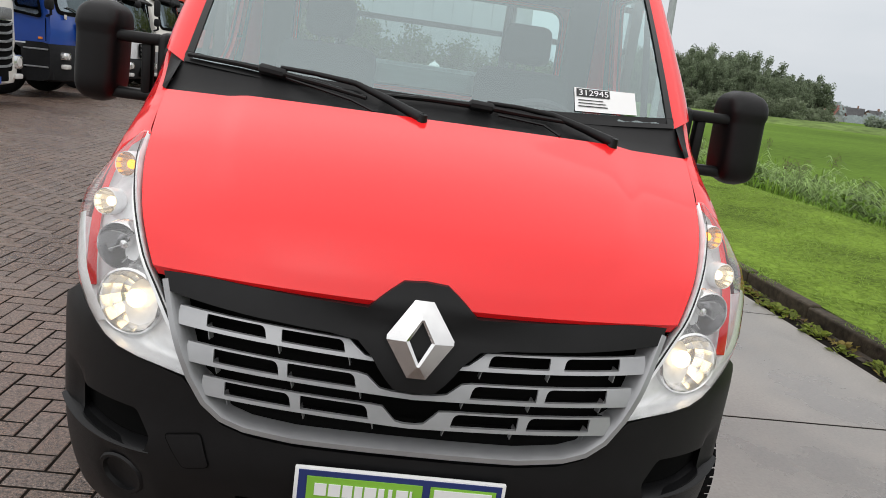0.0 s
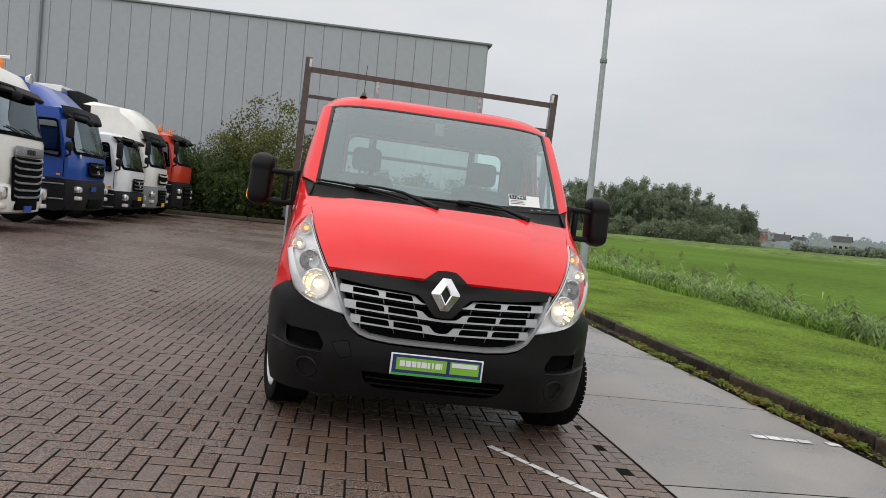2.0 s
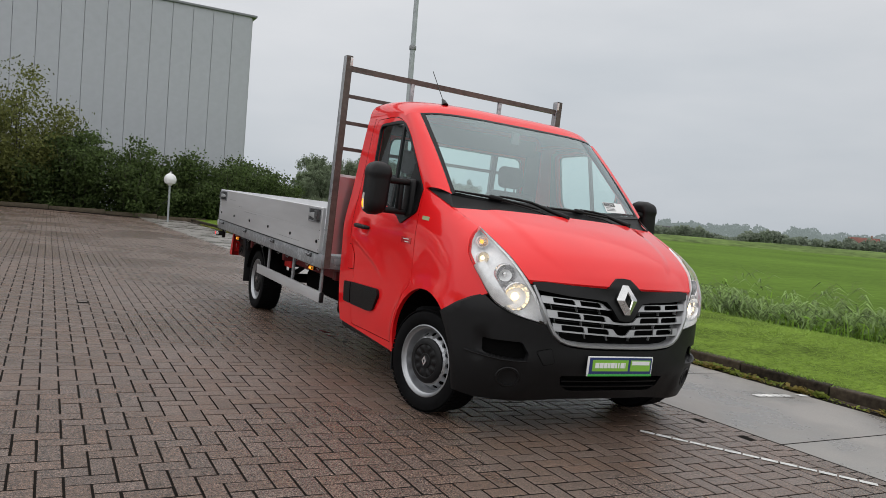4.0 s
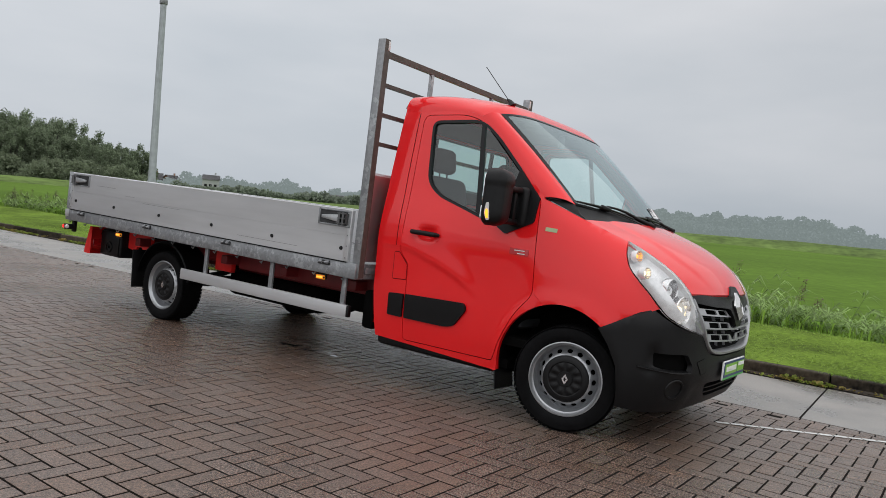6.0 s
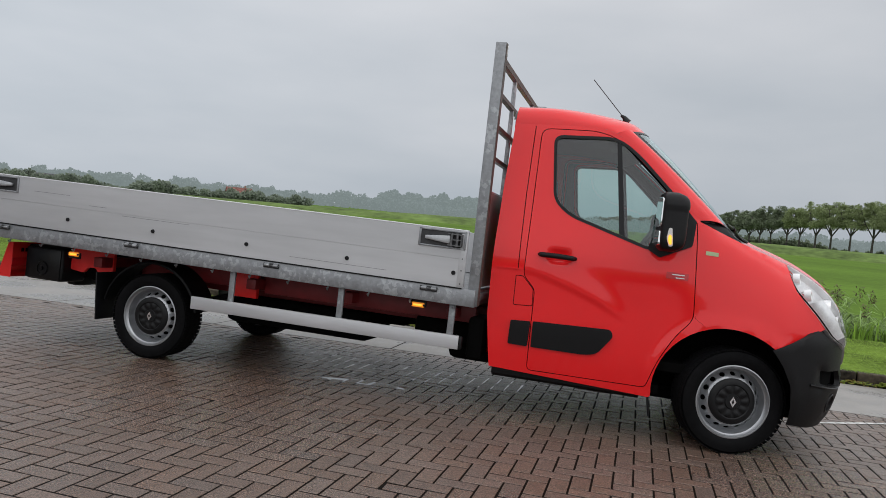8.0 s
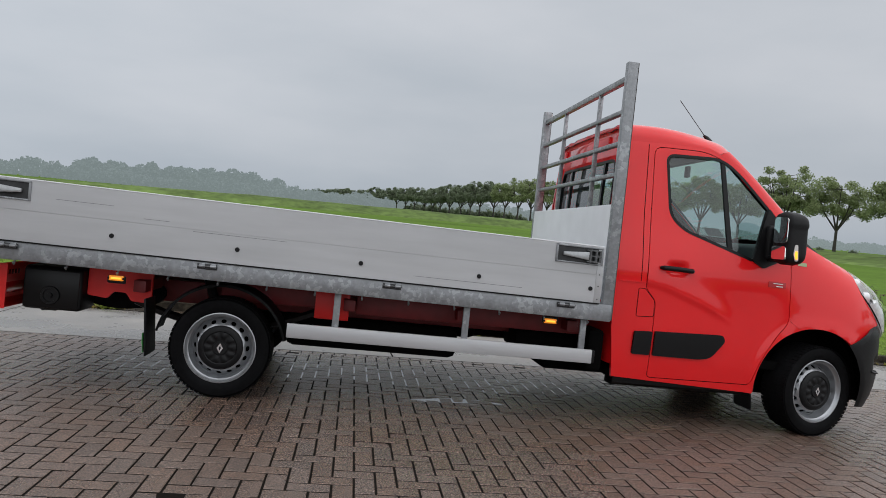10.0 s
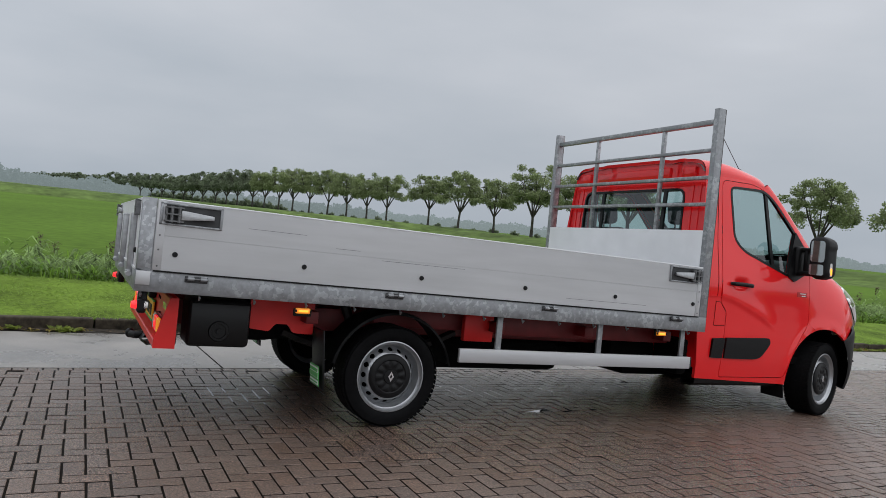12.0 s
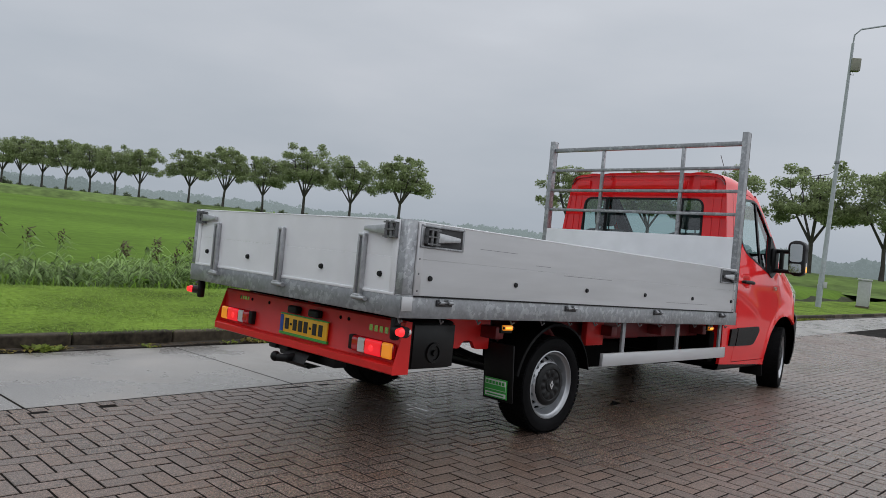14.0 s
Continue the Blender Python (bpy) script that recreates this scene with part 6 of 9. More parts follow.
# marker lamps on rubber stalks at the rear corners
for sgn in (-1, 1):
    bm = nb()
    box(bm, (sgn * 1.075, 5.93, 0.715), (0.045, 0.05, 0.13), 0.015)
    tube(bm, [(sgn * 1.075, 5.93, 0.705), (sgn * 1.175, 5.945, 0.705)], 0.030, 12)
    part("marker_stalk", bm, BLACK_PLASTIC, bed, "black rubber marker lamp stalk")
    bm = nb()
    tube(bm, [(sgn * 1.160, 5.962, 0.705), (sgn * 1.160, 5.992, 0.705)], [0.026, 0.018], 12)
    part("marker_lens", bm, RED_LIT, bed)
    bm = nb()
    tube(bm, [(sgn * 1.160, 5.925, 0.705), (sgn * 1.160, 5.905, 0.705)], [0.024, 0.016], 12)
    part("marker_lens", bm, WHITE_LENS, bed)
    for y in (2.11, 5.01):
        bm = nb()
        box(bm, (sgn * 1.095, y, 0.715 if y > 3 else 0.697), (0.03, 0.095, 0.034), 0.010)
        sm = part("side_marker", bm, AMBER_GLOW, bed, "lit amber side marker lamp")
        zs = 0.715 if y > 3 else 0.697
        part("lit_strip", boxes(((sgn * 1.1095, y, zs), (0.003, 0.062, 0.013)), bevel=0.001), AMBER_LIT, sm)
        for dy in (-0.046, 0.046):
            part("lamp_screw", boxes(((sgn * 1.107, y + dy, zs), (0.010, 0.012, 0.016)), bevel=0.003), BLACK_PLASTIC, sm)
        bm = nb()
        box(bm, (sgn * 1.085, y, 0.705), (0.02, 0.115, 0.05), 0.008)
        part("marker_mount", bm, BLACK_PLASTIC, bed)
# tow bar
bm = nb()
box(bm, (-0.02, 5.68, 0.400), (0.62, 0.10, 0.085), 0.015)
loft(bm, [[V(x, y, z) for x in (-0.16, 0.10)] for y, z in ((5.70, 0.43), (5.80, 0.42), (5.84, 0.36), (5.80, 0.33), (5.70, 0.34))])
tube(bm, [(0.0, 5.78, 0.385), (0.0, 5.86, 0.375), (0.06, 5.885, 0.372)], 0.026, 10)
bmesh.ops.create_uvsphere(bm, u_segments=14, v_segments=10, radius=0.034, matrix=Matrix.Translation((0.085, 5.89, 0.376)))
box(bm, (0.17, 5.80, 0.435), (0.20, 0.03, 0.055), 0.008)
box(bm, (0.22, 5.82, 0.435), (0.085, 0.035, 0.050), 0.012)
part("tow_bar", bm, BLACK_PLASTIC, pickup, "black tow bar with ball")

# wheels
def wheel_meshes():
    t = nb()
    lathe(t, [(0.232, -0.095), (0.25, -0.112), (0.29, -0.116), (0.322, -0.108), (0.333, -0.085), (0.3355, -0.04), (0.3355, 0.04), (0.333, 0.085), (0.322, 0.108), (0.29, 0.116), (0.25, 0.112), (0.232, 0.095)], 64, "x")
    for k in range(64):
        a = 2 * math.pi * k / 64
        for x in (-0.086, 0.086, -0.028, 0.028):
            m = Euler((a, 0, 0)).to_matrix().to_4x4() @ Matrix.Translation((x, 0.3345, 0))
            bmesh.ops.create_cube(t, size=1, matrix=m @ Matrix.Diagonal((0.046, 0.004, 0.026, 1)))
    rim = nb()
    lathe(rim, [(0.238, -0.098), (0.238, -0.104), (0.231, -0.106), (0.226, -0.098), (0.221, -0.086), (0.212, -0.080), (0.207, -0.060), (0.203, -0.036), (0.198, -0.018)], 64, "x")
    lathe(rim, [(0.232, 0.10), (0.20, 0.05), (0.198, -0.018)], 48, "x")
    # the disc with a ring of holes
    holes = []
    for k in range(16):
        a = 2 * math.pi * k / 16
        holes.append([(0.174 * math.cos(a) + 0.0115 * math.cos(b) * math.cos(a) - 0.0185 * math.sin(b) * math.sin(a), 0.174 * math.sin(a) + 0.0115 * math.cos(b) * math.sin(a) + 0.0185 * math.sin(b) * math.cos(a)) for b in [2 * math.pi * j / 12 for j in range(12)]])
    ring = [(0.199 * math.cos(2 * math.pi * k / 64), 0.199 * math.sin(2 * math.pi * k / 64)) for k in range(64)]
    panel(rim, ring, lambda u, v: V(-0.018 - 0.060 * smooth(0.200, 0.150, math.hypot(u, v)), u, v), 0.018, holes, flange=(0.014, 0, 0))
    cap = nb()
    lathe(cap, [(0.150, -0.068), (0.149, -0.086), (0.140, -0.096), (0.124, -0.100), (0.112, -0.101), (0.106, -0.096), (0.094, -0.096), (0.082, -0.096), (0.070, -0.096), (0.058, -0.096), (0.050, -0.096), (0.046, -0.102), (0.002, -0.103)], 80, "x")
    for v in cap.verts:
        rr = math.hypot(v.co.y, v.co.z)
        if 0.06 < rr < 0.105:
            v.co.x -= 0.007 * smooth(0.45, 0.9, abs(math.cos(5 * math.atan2(v.co.z, v.co.y) + 0.4)))
    em = nb()
    o = [(0, 0.034), (0.021, 0), (0, -0.034), (-0.021, 0)]
    i_ = [(0, 0.016), (0.008, 0), (0, -0.016), (-0.008, 0)]
    loft(em, [[V(-x, a, b) for a, b in l] for l, x in ((o, 0.102), (o, 0.109), (i_, 0.109), (i_, 0.102))], True)
    back = nb()
    lathe(back, [(0.20, 0.02), (0.13, 0.02), (0.002, 0.02)], 24, "x")
    return t, rim, cap, em, back


def wheel(m, label):
    t, rim, cap, em, back = wheel_meshes()
    w = part("wheel", t, RUBBER, pickup, label)
    part("rim", rim, STEEL_RIM, w, "silver steel rim with round holes")
    part("hub_cap", cap, BLACK_PLASTIC, w, "black hub cap")
    part("emblem", em, CHROME, w)
    part("brake", back, DARK_VOID, w)
    w.matrix_basis = m
    return w


def copy_part(ob, m):
    c = copy_thing(ob, m)
    c.parent = pickup
    return c


STEER = 14.0
w1 = wheel(pose(-0.885, 0, 0.345, 0, 0, STEER), "black tyre on a silver steel wheel")
copy_part(w1, pose(0.885, 0, 0.345, 0, 0, 180 + STEER))
copy_part(w1, pose(-0.885, 4.335, 0.300))
copy_part(w1, pose(0.885, 4.335, 0.300, 0, 0, 180))

# wipers, aerial, windscreen card
WIPE = ((((-0.832, 0.118, 1.484), (-0.663, 0.077, 1.478), (-0.54, 0.046, 1.470), (-0.372, 0.004, 1.452), (-0.226, -0.037, 1.430)),
         ((-0.515, 0.044, 1.486), (-0.40, 0.024, 1.482), (-0.268, 0.005, 1.470), (-0.148, -0.045, 1.432), (-0.045, -0.125, 1.396)),
         ((-0.494, 0.028, 1.455), (-0.388, -0.008, 1.438), (-0.273, -0.050, 1.418), (-0.196, -0.100, 1.395))),
        (((-0.179, -0.011, 1.446), (-0.021, -0.010, 1.452), (0.148, -0.008, 1.452), (0.301, -0.010, 1.444), (0.467, 0.0, 1.438)),
         ((0.166, 0.002, 1.466), (0.28, 0.006, 1.464), (0.389, 0.008, 1.455), (0.50, -0.015, 1.425), (0.585, -0.060, 1.398)),
         ((0.205, -0.026, 1.432), (0.357, -0.028, 1.420), (0.405, -0.085, 1.396))))
for blade_, arm_, hose_ in WIPE:
    bm = nb()
    tube(bm, arm_, [0.007, 0.008, 0.010, 0.014, 0.018], 10)
    wiper = part("wiper", bm, BLACK_PLASTIC, cab, "black windscreen wiper")
    bm = nb()
    tube(bm, blade_, [0.007, 0.009, 0.011, 0.009, 0.007], 8)
    part("wiper_blade", bm, BLACK_GLOSS, wiper)
    bm = nb()
    m0, m1 = Vector(blade_[2]), Vector(blade_[3])
    beam(bm, m0.lerp(m1, -0.30), m0.lerp(m1, 0.30), 0.032, 0.034, 0.011)
    part("blade_joint", bm, BLACK_PLASTIC, wiper)
    bm = nb()
    tube(bm, hose_, 0.0045, 6)
    part("washer_hose", bm, BLACK_GLOSS, wiper)
    bm = nb()
    e = Vector(arm_[-1])
    tube(bm, [e + V(0.004, -0.006, 0.014), e + V(0, 0, -0.02)], [0.013, 0.020], 12)
    part("pivot_cap", bm, BLACK_GLOSS, wiper)
bm = nb()
tube(bm, [(-0.60, 0.85, 2.155), (-0.60, 0.875, 2.19), (-0.60, 0.90, 2.205)], [0.03, 0.016, 0.008], 10)
tube(bm, [(-0.60, 0.89, 2.20), (-0.60, 1.12, 2.45)], 0.003, 6)
part("aerial", bm, BLACK_GLOSS, cab, "thin black roof aerial")
bm = nb()


def on_glass(x, s, d):
    w = x / 0.848
    return glass_at(w, s) + V(0, -0.7, 0.7) * d


panel(bm, [(0.475, 0.055), (0.705, 0.055), (0.705, 0.165), (0.475, 0.165)], lambda x, s: on_glass(x, s, 0.004), 0.06)
part("price_card", bm, WHITE_CARD, cab, "white stock card behind the windscreen")
bm = nb()
for x0, x1, s0, s1 in ((0.487, 0.595, 0.075, 0.08), (0.487, 0.59, 0.09, 0.094), (0.487, 0.58, 0.104, 0.108)):
    panel(bm, [(x0, s0), (x1, s0), (x1, s1), (x0, s1)], lambda x, s: on_glass(x, s, 0.0065), 0.06)
part("card_print", bm, INK, cab)
bm = nb()
panel(bm, [(0.482, 0.122), (0.606, 0.122), (0.606, 0.160), (0.482, 0.160)], lambda x, s: on_glass(x, s, 0.0062), 0.06)
part("card_band", bm, INK, cab)
digits = bpy.data.curves.new("digits", "FONT")
digits.body = "312945"
holder = bpy.data.objects.new("digits", digits)
scene.collection.objects.link(holder)
bpy.context.view_layer.update()
dm = bpy.data.meshes.new_from_object(holder.evaluated_get(bpy.context.evaluated_depsgraph_get()))
bpy.data.objects.remove(holder)
bm = nb()
bm.from_mesh(dm)
bpy.data.meshes.remove(dm)
wide_ = max(v.co.x for v in bm.verts)
for v in bm.verts:
    v.co = on_glass(0.488 + 0.112 * v.co.x / wide_, 0.127 + 0.028 * v.co.y / 0.72, 0.0080)
part("card_number", bm, WHITE_CARD, cab)

# ---- plants ----
LEAF = leaf_mat("tree_leaves", (0.27, 0.32, 0.155), 0.2, 0.9, 0.6)
LEAF_WOOD = leaf_mat("woodland_leaves", (0.205, 0.25, 0.16), 0.25, 0.8, 0.55)
# the next two leaf colours carry grey distance haze in their base
LEAF_PALE = leaf_mat("hedge_leaves_haze_tint", (0.21, 0.25, 0.16), 0.2, 0.4, 0.5)
LEAF_HEDGE = leaf_mat("far_hedge_leaves_haze_tint", (0.24, 0.28, 0.215), 0.2, 0.4, 0.5)
LEAF_SHRUB = leaf_mat("shrub_leaves", (0.085, 0.125, 0.04), 0.2, 1.4, 0.5)
LEAF_OLIVE = leaf_mat("yellowing_shrub_leaves", (0.15, 0.165, 0.05), 0.2, 1.3)
BARK = mat("bark", (0.06, 0.054, 0.045), 0.85, 0, 0.3, 20, 2, bump=0.5, bscale=30)
WEED_LEAF = leaf_mat("ditch_weed_leaves", (0.19, 0.31, 0.06), 0.25, 1.2)
BLADE_PALE = leaf_mat("mown_grass_tips", (0.24, 0.36, 0.06), 0.2, 0.3)
REED_LEAF = leaf_mat("reed_leaves", (0.25, 0.35, 0.13), 0.25, 1.2)
REED_PLUME = leaf_mat("brown_reed_plumes", (0.11, 0.075, 0.055), 0.2, 0.8, 0.3)
BLADE = leaf_mat("grass_blades", (0.20, 0.32, 0.05), 0.25, 1.1)
WEED = leaf_mat("weed_leaves", (0.20, 0.25, 0.045), 0.2, 1.0)
WEED_DRY = leaf_mat("yellow_weeds", (0.26, 0.21, 0.06), 0.2, 1.0)
LITTER = mat("brown_leaf_litter", (0.075, 0.048, 0.026), 0.7, 0, 0.3, 30, 3, island=1.0)
# emission stands in for the haze over the farthest woods
FAR_WOOD = mat("distant_woodland_haze_glow", (0.06, 0.07, 0.07), 1.0, 0, 0.10, 0.08, 0.012, island=0.35, spec=0.0, emit=0.16, emit_col=(0.85, 1.0, 0.98))
FAR_WOOD2 = mat("farther_woodland_haze_glow", (0.06, 0.07, 0.07), 1.0, 0, 0.07, 0.05, 0.01, island=0.25, spec=0.0, emit=0.19, emit_col=(0.86, 1.0, 0.98))
ROUGH_GRASS = mat("rough_dike_grass", (0.108, 0.162, 0.04), 0.9, 0, 0.4, 0.9, 0.15, bump=0.5, bscale=4, spec=0.15)
rng = np.random.default_rng(7)


def leaf_quads(centres, sizes, aspect=0.6, droop=0.0):
    """Small bent leaves (two triangles each) at the centres, turned at random."""
    n = len(centres)
    d = rng.normal(size=(n, 3))
    d[:, 2] -= droop
    d /= np.linalg.norm(d, axis=1)[:, None]
    e = np.cross(d, rng.normal(size=(n, 3)))
    e /= np.linalg.norm(e, axis=1)[:, None] + 1e-9
    s = np.asarray(sizes)[:, None]
    a, b = d * s, e * s * aspect
    c = np.asarray(centres)
    fold = np.cross(d, e) * s * 0.2
    v = np.stack([c - a, c + b + fold, c + a, c - b + fold], 1).reshape(-1, 3)
    f = np.arange(4 * n).reshape(-1, 4)
    return v, f


def tree_parts(seed, height, width, base, leaves, size, clumps=66, rc=0.108, tall=0.72, spread=5):
    """Trunk, limbs and twigs as one bmesh, and leaf centres in separate clumps over a domed crown."""
    r = random.Random(seed)
    bm = nb()
    rad = height * 0.019
    fork = V(r.uniform(-0.1, 0.1), r.uniform(-0.1, 0.1), base * r.uniform(0.72, 0.92))
    tube(bm, [V(0, 0, -0.3), V(0.02, 0, fork.z * 0.5), fork], [rad * 1.4, rad, rad * 0.95], 8)
    mid_z = base + 0.36 * (height - base)
    joints = []
    for k in range(spread):
        a = 2 * math.pi * k / spread + r.uniform(-0.35, 0.35)
        out = width * r.uniform(0.26, 0.36)
        end = V(math.cos(a) * out, math.sin(a) * out, lerp(base, height, r.uniform(0.52, 0.78)))
        mid = fork.lerp(end, 0.45) + V(math.cos(a), math.sin(a), 0.2) * width * 0.05
        tube(bm, [fork - V(0, 0, rad), mid, end], [rad * 0.72, rad * 0.50, rad * 0.20], 6)
        joints += [fork.lerp(mid, 0.6), mid, mid.lerp(end, 0.4), mid.lerp(end, 0.75), end]
    top = V(fork.x, fork.y, lerp(base, height, 0.8))
    tube(bm, [fork - V(0, 0, rad), fork.lerp(top, 0.5) + V(0.1, -0.1, 0), top], [rad * 0.6, rad * 0.4, rad * 0.15], 6)
    joints += [fork.lerp(top, 0.5), top]
    cl = []
    for k in range(clumps):
        a, q = r.uniform(0, 2 * math.pi), r.uniform(-0.55, 1.0)
        rho = r.uniform(0.74, 0.96) if k % 4 else r.uniform(0.3, 0.7)
        d = math.sqrt(max(0.0, 1 - q * q)) ** 0.8
        rho *= 1 + 0.22 * noise.noise((math.cos(a) * d * 1.6 + seed, math.sin(a) * d * 1.6, q * 1.6))
        p = V(math.cos(a) * d * rho * width * 0.5, math.sin(a) * d * rho * width * 0.5, mid_z + rho * q * ((height - mid_z) if q > 0 else (mid_z - base)))
        cl.append((p, r.uniform(0.65, 1.25) * rc * width))
        j = min(joints, key=lambda n: (n - p).length)
        if clumps < 90:
            tube(bm, [j, j.lerp(p, 0.5) + V(0, 0, -0.04 * width * r.random()), p], [rad * 0.24, rad * 0.15, rad * 0.05], 4, False)
    g = np.random.default_rng(seed)
    pick = g.integers(0, len(cl), leaves)
    centre = np.array([c[0][:] for c in cl])[pick]
    radius = np.array([c[1] for c in cl])[pick]
    off = g.normal(size=(leaves, 3))
    off *= (g.random(leaves) ** 0.45 / np.linalg.norm(off, axis=1))[:, None] * radius[:, None]
    off[:, 2] *= tall
    return bm, centre + off, g.uniform(0.6, 1.3, leaves) * size


def tree_thing(name, seed, height, width, base, leaves, size, label, category, leaf=None, **shape):
    ob = empty(name, label=label, category=category)
    bm, cc, sz = tree_parts(seed, height, width, base, leaves, size, **shape)
    part("trunk", bm, BARK, ob)
    v, f = leaf_quads(cc, sz)
    pydata("crown", v.tolist(), f.tolist(), leaf or LEAF, ob)
    return ob


# the avenue on the dike beyond the field
def row_y(x):
    return -55 + (x - 66) * 0.156


def dike(x, y):
    d = abs(y - row_y(x))
    return 1.0 * smooth(13, 4, d) * smooth(240, 200, x)


kinds = [tree_thing("roadside_tree", 11 + k, 9.7 + 0.5 * (k % 3), 7.9 + 0.7 * (k % 2), 3.6, 10500, 0.145, "broad roadside tree with a forked trunk on the dike", "tree") for k in range(5)]
for k in kinds:
    tagged(k, group="trees along the dike road")
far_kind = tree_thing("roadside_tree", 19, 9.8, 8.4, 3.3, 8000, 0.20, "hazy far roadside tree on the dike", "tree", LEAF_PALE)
tagged(far_kind, group="trees along the dike road")
far_used = False
row_x = [66.8, 75.0, 83.6, 92.4, 101.5, 110.7, 124.5, 132.5, 141, 150, 159, 168, 177, 186, 195, 205, 215, 225, 236, 247, 259, 272, 286, 301, 317, 334, 352, 371, 391, 412, 435, 458, 482, 507, 533, 560, 588, 617, 648, 680, 715, 752, 790, 830, 42.9, 34.0, 27.2, 18.9, 13.4, 3.0, -6, -15]
for i, x in enumerate(row_x):
    s = random.uniform(0.93, 1.08) * (0.92 if x < 50 else 0.93 if x < 150 else 1.06)
    m = pose(x, row_y(x) + random.uniform(-0.4, 0.4), dike(x, row_y(x)) - 0.08, 0, 0, random.uniform(0, 360)) @ Matrix.Scale(s, 4)
    if x > 190:
        if far_used:
            copy_thing(far_kind, pose(0, 0, 0)).matrix_basis = m
        else:
            far_kind.matrix_basis = m
            far_used = True
    elif i < len(kinds):
        kinds[i].matrix_basis = m
    else:
        c = copy_thing(kinds[i % len(kinds)], pose(0, 0, 0))
        c.matrix_basis = m

# the dike itself, and the low hedge of round bushes behind it
dv = []
cols = [-16, -12, -9, -6, -3.5, 0, 3.5, 6, 9, 12, 16]
xsd = [-120 + 8 * i for i in range(60)]
for x in xsd:
    for d in cols:
        y = row_y(x) + d
        dv.append((x, y, 0.0 + dike(x, y) + 0.12 * noise.noise((x * 0.1, y * 0.2, 0)) * (1 if abs(d) < 13 else 0) - (0.1 if abs(d) > 15 else 0)))
nc = len(cols)
df = [(i * nc + j, (i + 1) * nc + j, (i + 1) * nc + j + 1, i * nc + j + 1) for i in range(len(xsd) - 1) for j in range(nc - 1)]
dk = pydata("dike", dv, df, ROUGH_GRASS, smooth_shade=True)
tagged(dk, "low grassy dike under the row of trees", "dike", kind="structure")


def bush(name, seed, w, h, leaves, size, leaf, label, spiky=0.0, category="shrub"):
    """A shrub: thin stems and leaf clumps on a lumpy dome."""
    r = random.Random(seed)
    g = np.random.default_rng(seed)
    ob = empty(name, label=label, category=category)
    bm = nb()
    cl = []
    for k in range(26):
        a, q = r.uniform(0, 2 * math.pi), r.random() ** 0.6
        top = V(math.cos(a) * q * w * 0.48, math.sin(a) * q * w * 0.48, h * (1 - 0.55 * q**2) * r.uniform(0.72, 1.0 + spiky))
        foot = V(top.x * 0.35, top.y * 0.35, -0.1)
        tube(bm, [foot, foot.lerp(top, 0.5) + V(r.uniform(-0.1, 0.1), r.uniform(-0.1, 0.1), 0.1), top], [0.03, 0.02, 0.006], 5)
        for j in range(7):
            cl.append(foot.lerp(top, 0.10 + 0.90 * (j / 6)) + V(r.gauss(0, 0.05), r.gauss(0, 0.05), 0) * w)
    part("stem", bm, BARK, ob)
    cc = np.array([r.choice(cl)[:] for _ in range(leaves)]) + g.normal(size=(leaves, 3)) * np.array([0.055 * w, 0.055 * w, 0.045 * h])
    cc = cc[cc[:, 2] > 0.02]
    v, f = leaf_quads(cc, g.uniform(0.6, 1.3, len(cc)) * size)
    pydata("foliage", v.tolist(), f.tolist(), leaf, ob)
    return ob


sh = [bush("shrub", 31, 4.2, 3.4, 19000, 0.075, LEAF_SHRUB, "dense dark green shrub before the warehouse"), bush("shrub", 32, 3.8, 2.7, 12000, 0.07, LEAF_SHRUB, "low dark green shrub before the warehouse", 0.15), bush("shrub", 33, 5.6, 5.7, 24000, 0.075, LEAF_OLIVE, "tall airy yellow-green shrub before the warehouse", 0.2)]
spots = [(0, -8.6, 30.0, 0.95), (1, -6.3, 29.4, 1.0), (2, -4.4, 30.8, 0.95), (0, -2.0, 29.8, 1.05), (1, 0.2, 29.5, 1.05), (0, 2.2, 30.0, 0.92), (1, 4.2, 29.7, 0.95), (0, 6.2, 30.2, 0.85), (1, 5.9, 31.6, 0.9), (0, -11.3, 30.6, 1.05), (1, -14, 30.4, 1.1), (2, -10.0, 31.6, 0.62), (0, -17.5, 30.8, 1.1), (0, 5.6, 33.5, 1.0), (2, -7.2, 31.8, 0.66)]
used = set()
for k, x, y, s in spots:
    m = pose(x, y, rise(x, y) - 0.05, 0, 0, random.uniform(0, 360)) @ Matrix.Scale(s, 4)
    if k not in used:
        sh[k].matrix_basis = m
        used.add(k)
    else:
        c = copy_thing(sh[k], pose(0, 0, 0))
        c.matrix_basis = m
for o in sh:
    tagged(o, group="shrubs before the warehouse")

# kerb of the yard before the shrubs
bm = nb()
for k in range(16):
    x = -22 + 2.0 * k
    y = 27.6 + 0.07 * (x + 10)
    box(bm, (x, y, rise(x, y) + 0.05), (1.98, 0.14, 0.2), 0.015, Euler((0, 0, 0.07)).to_matrix())
yk = finish("yard_kerb", bm, KERB)
tagged(yk, "low dark kerb at the back of the yard", "kerb", kind="structure")

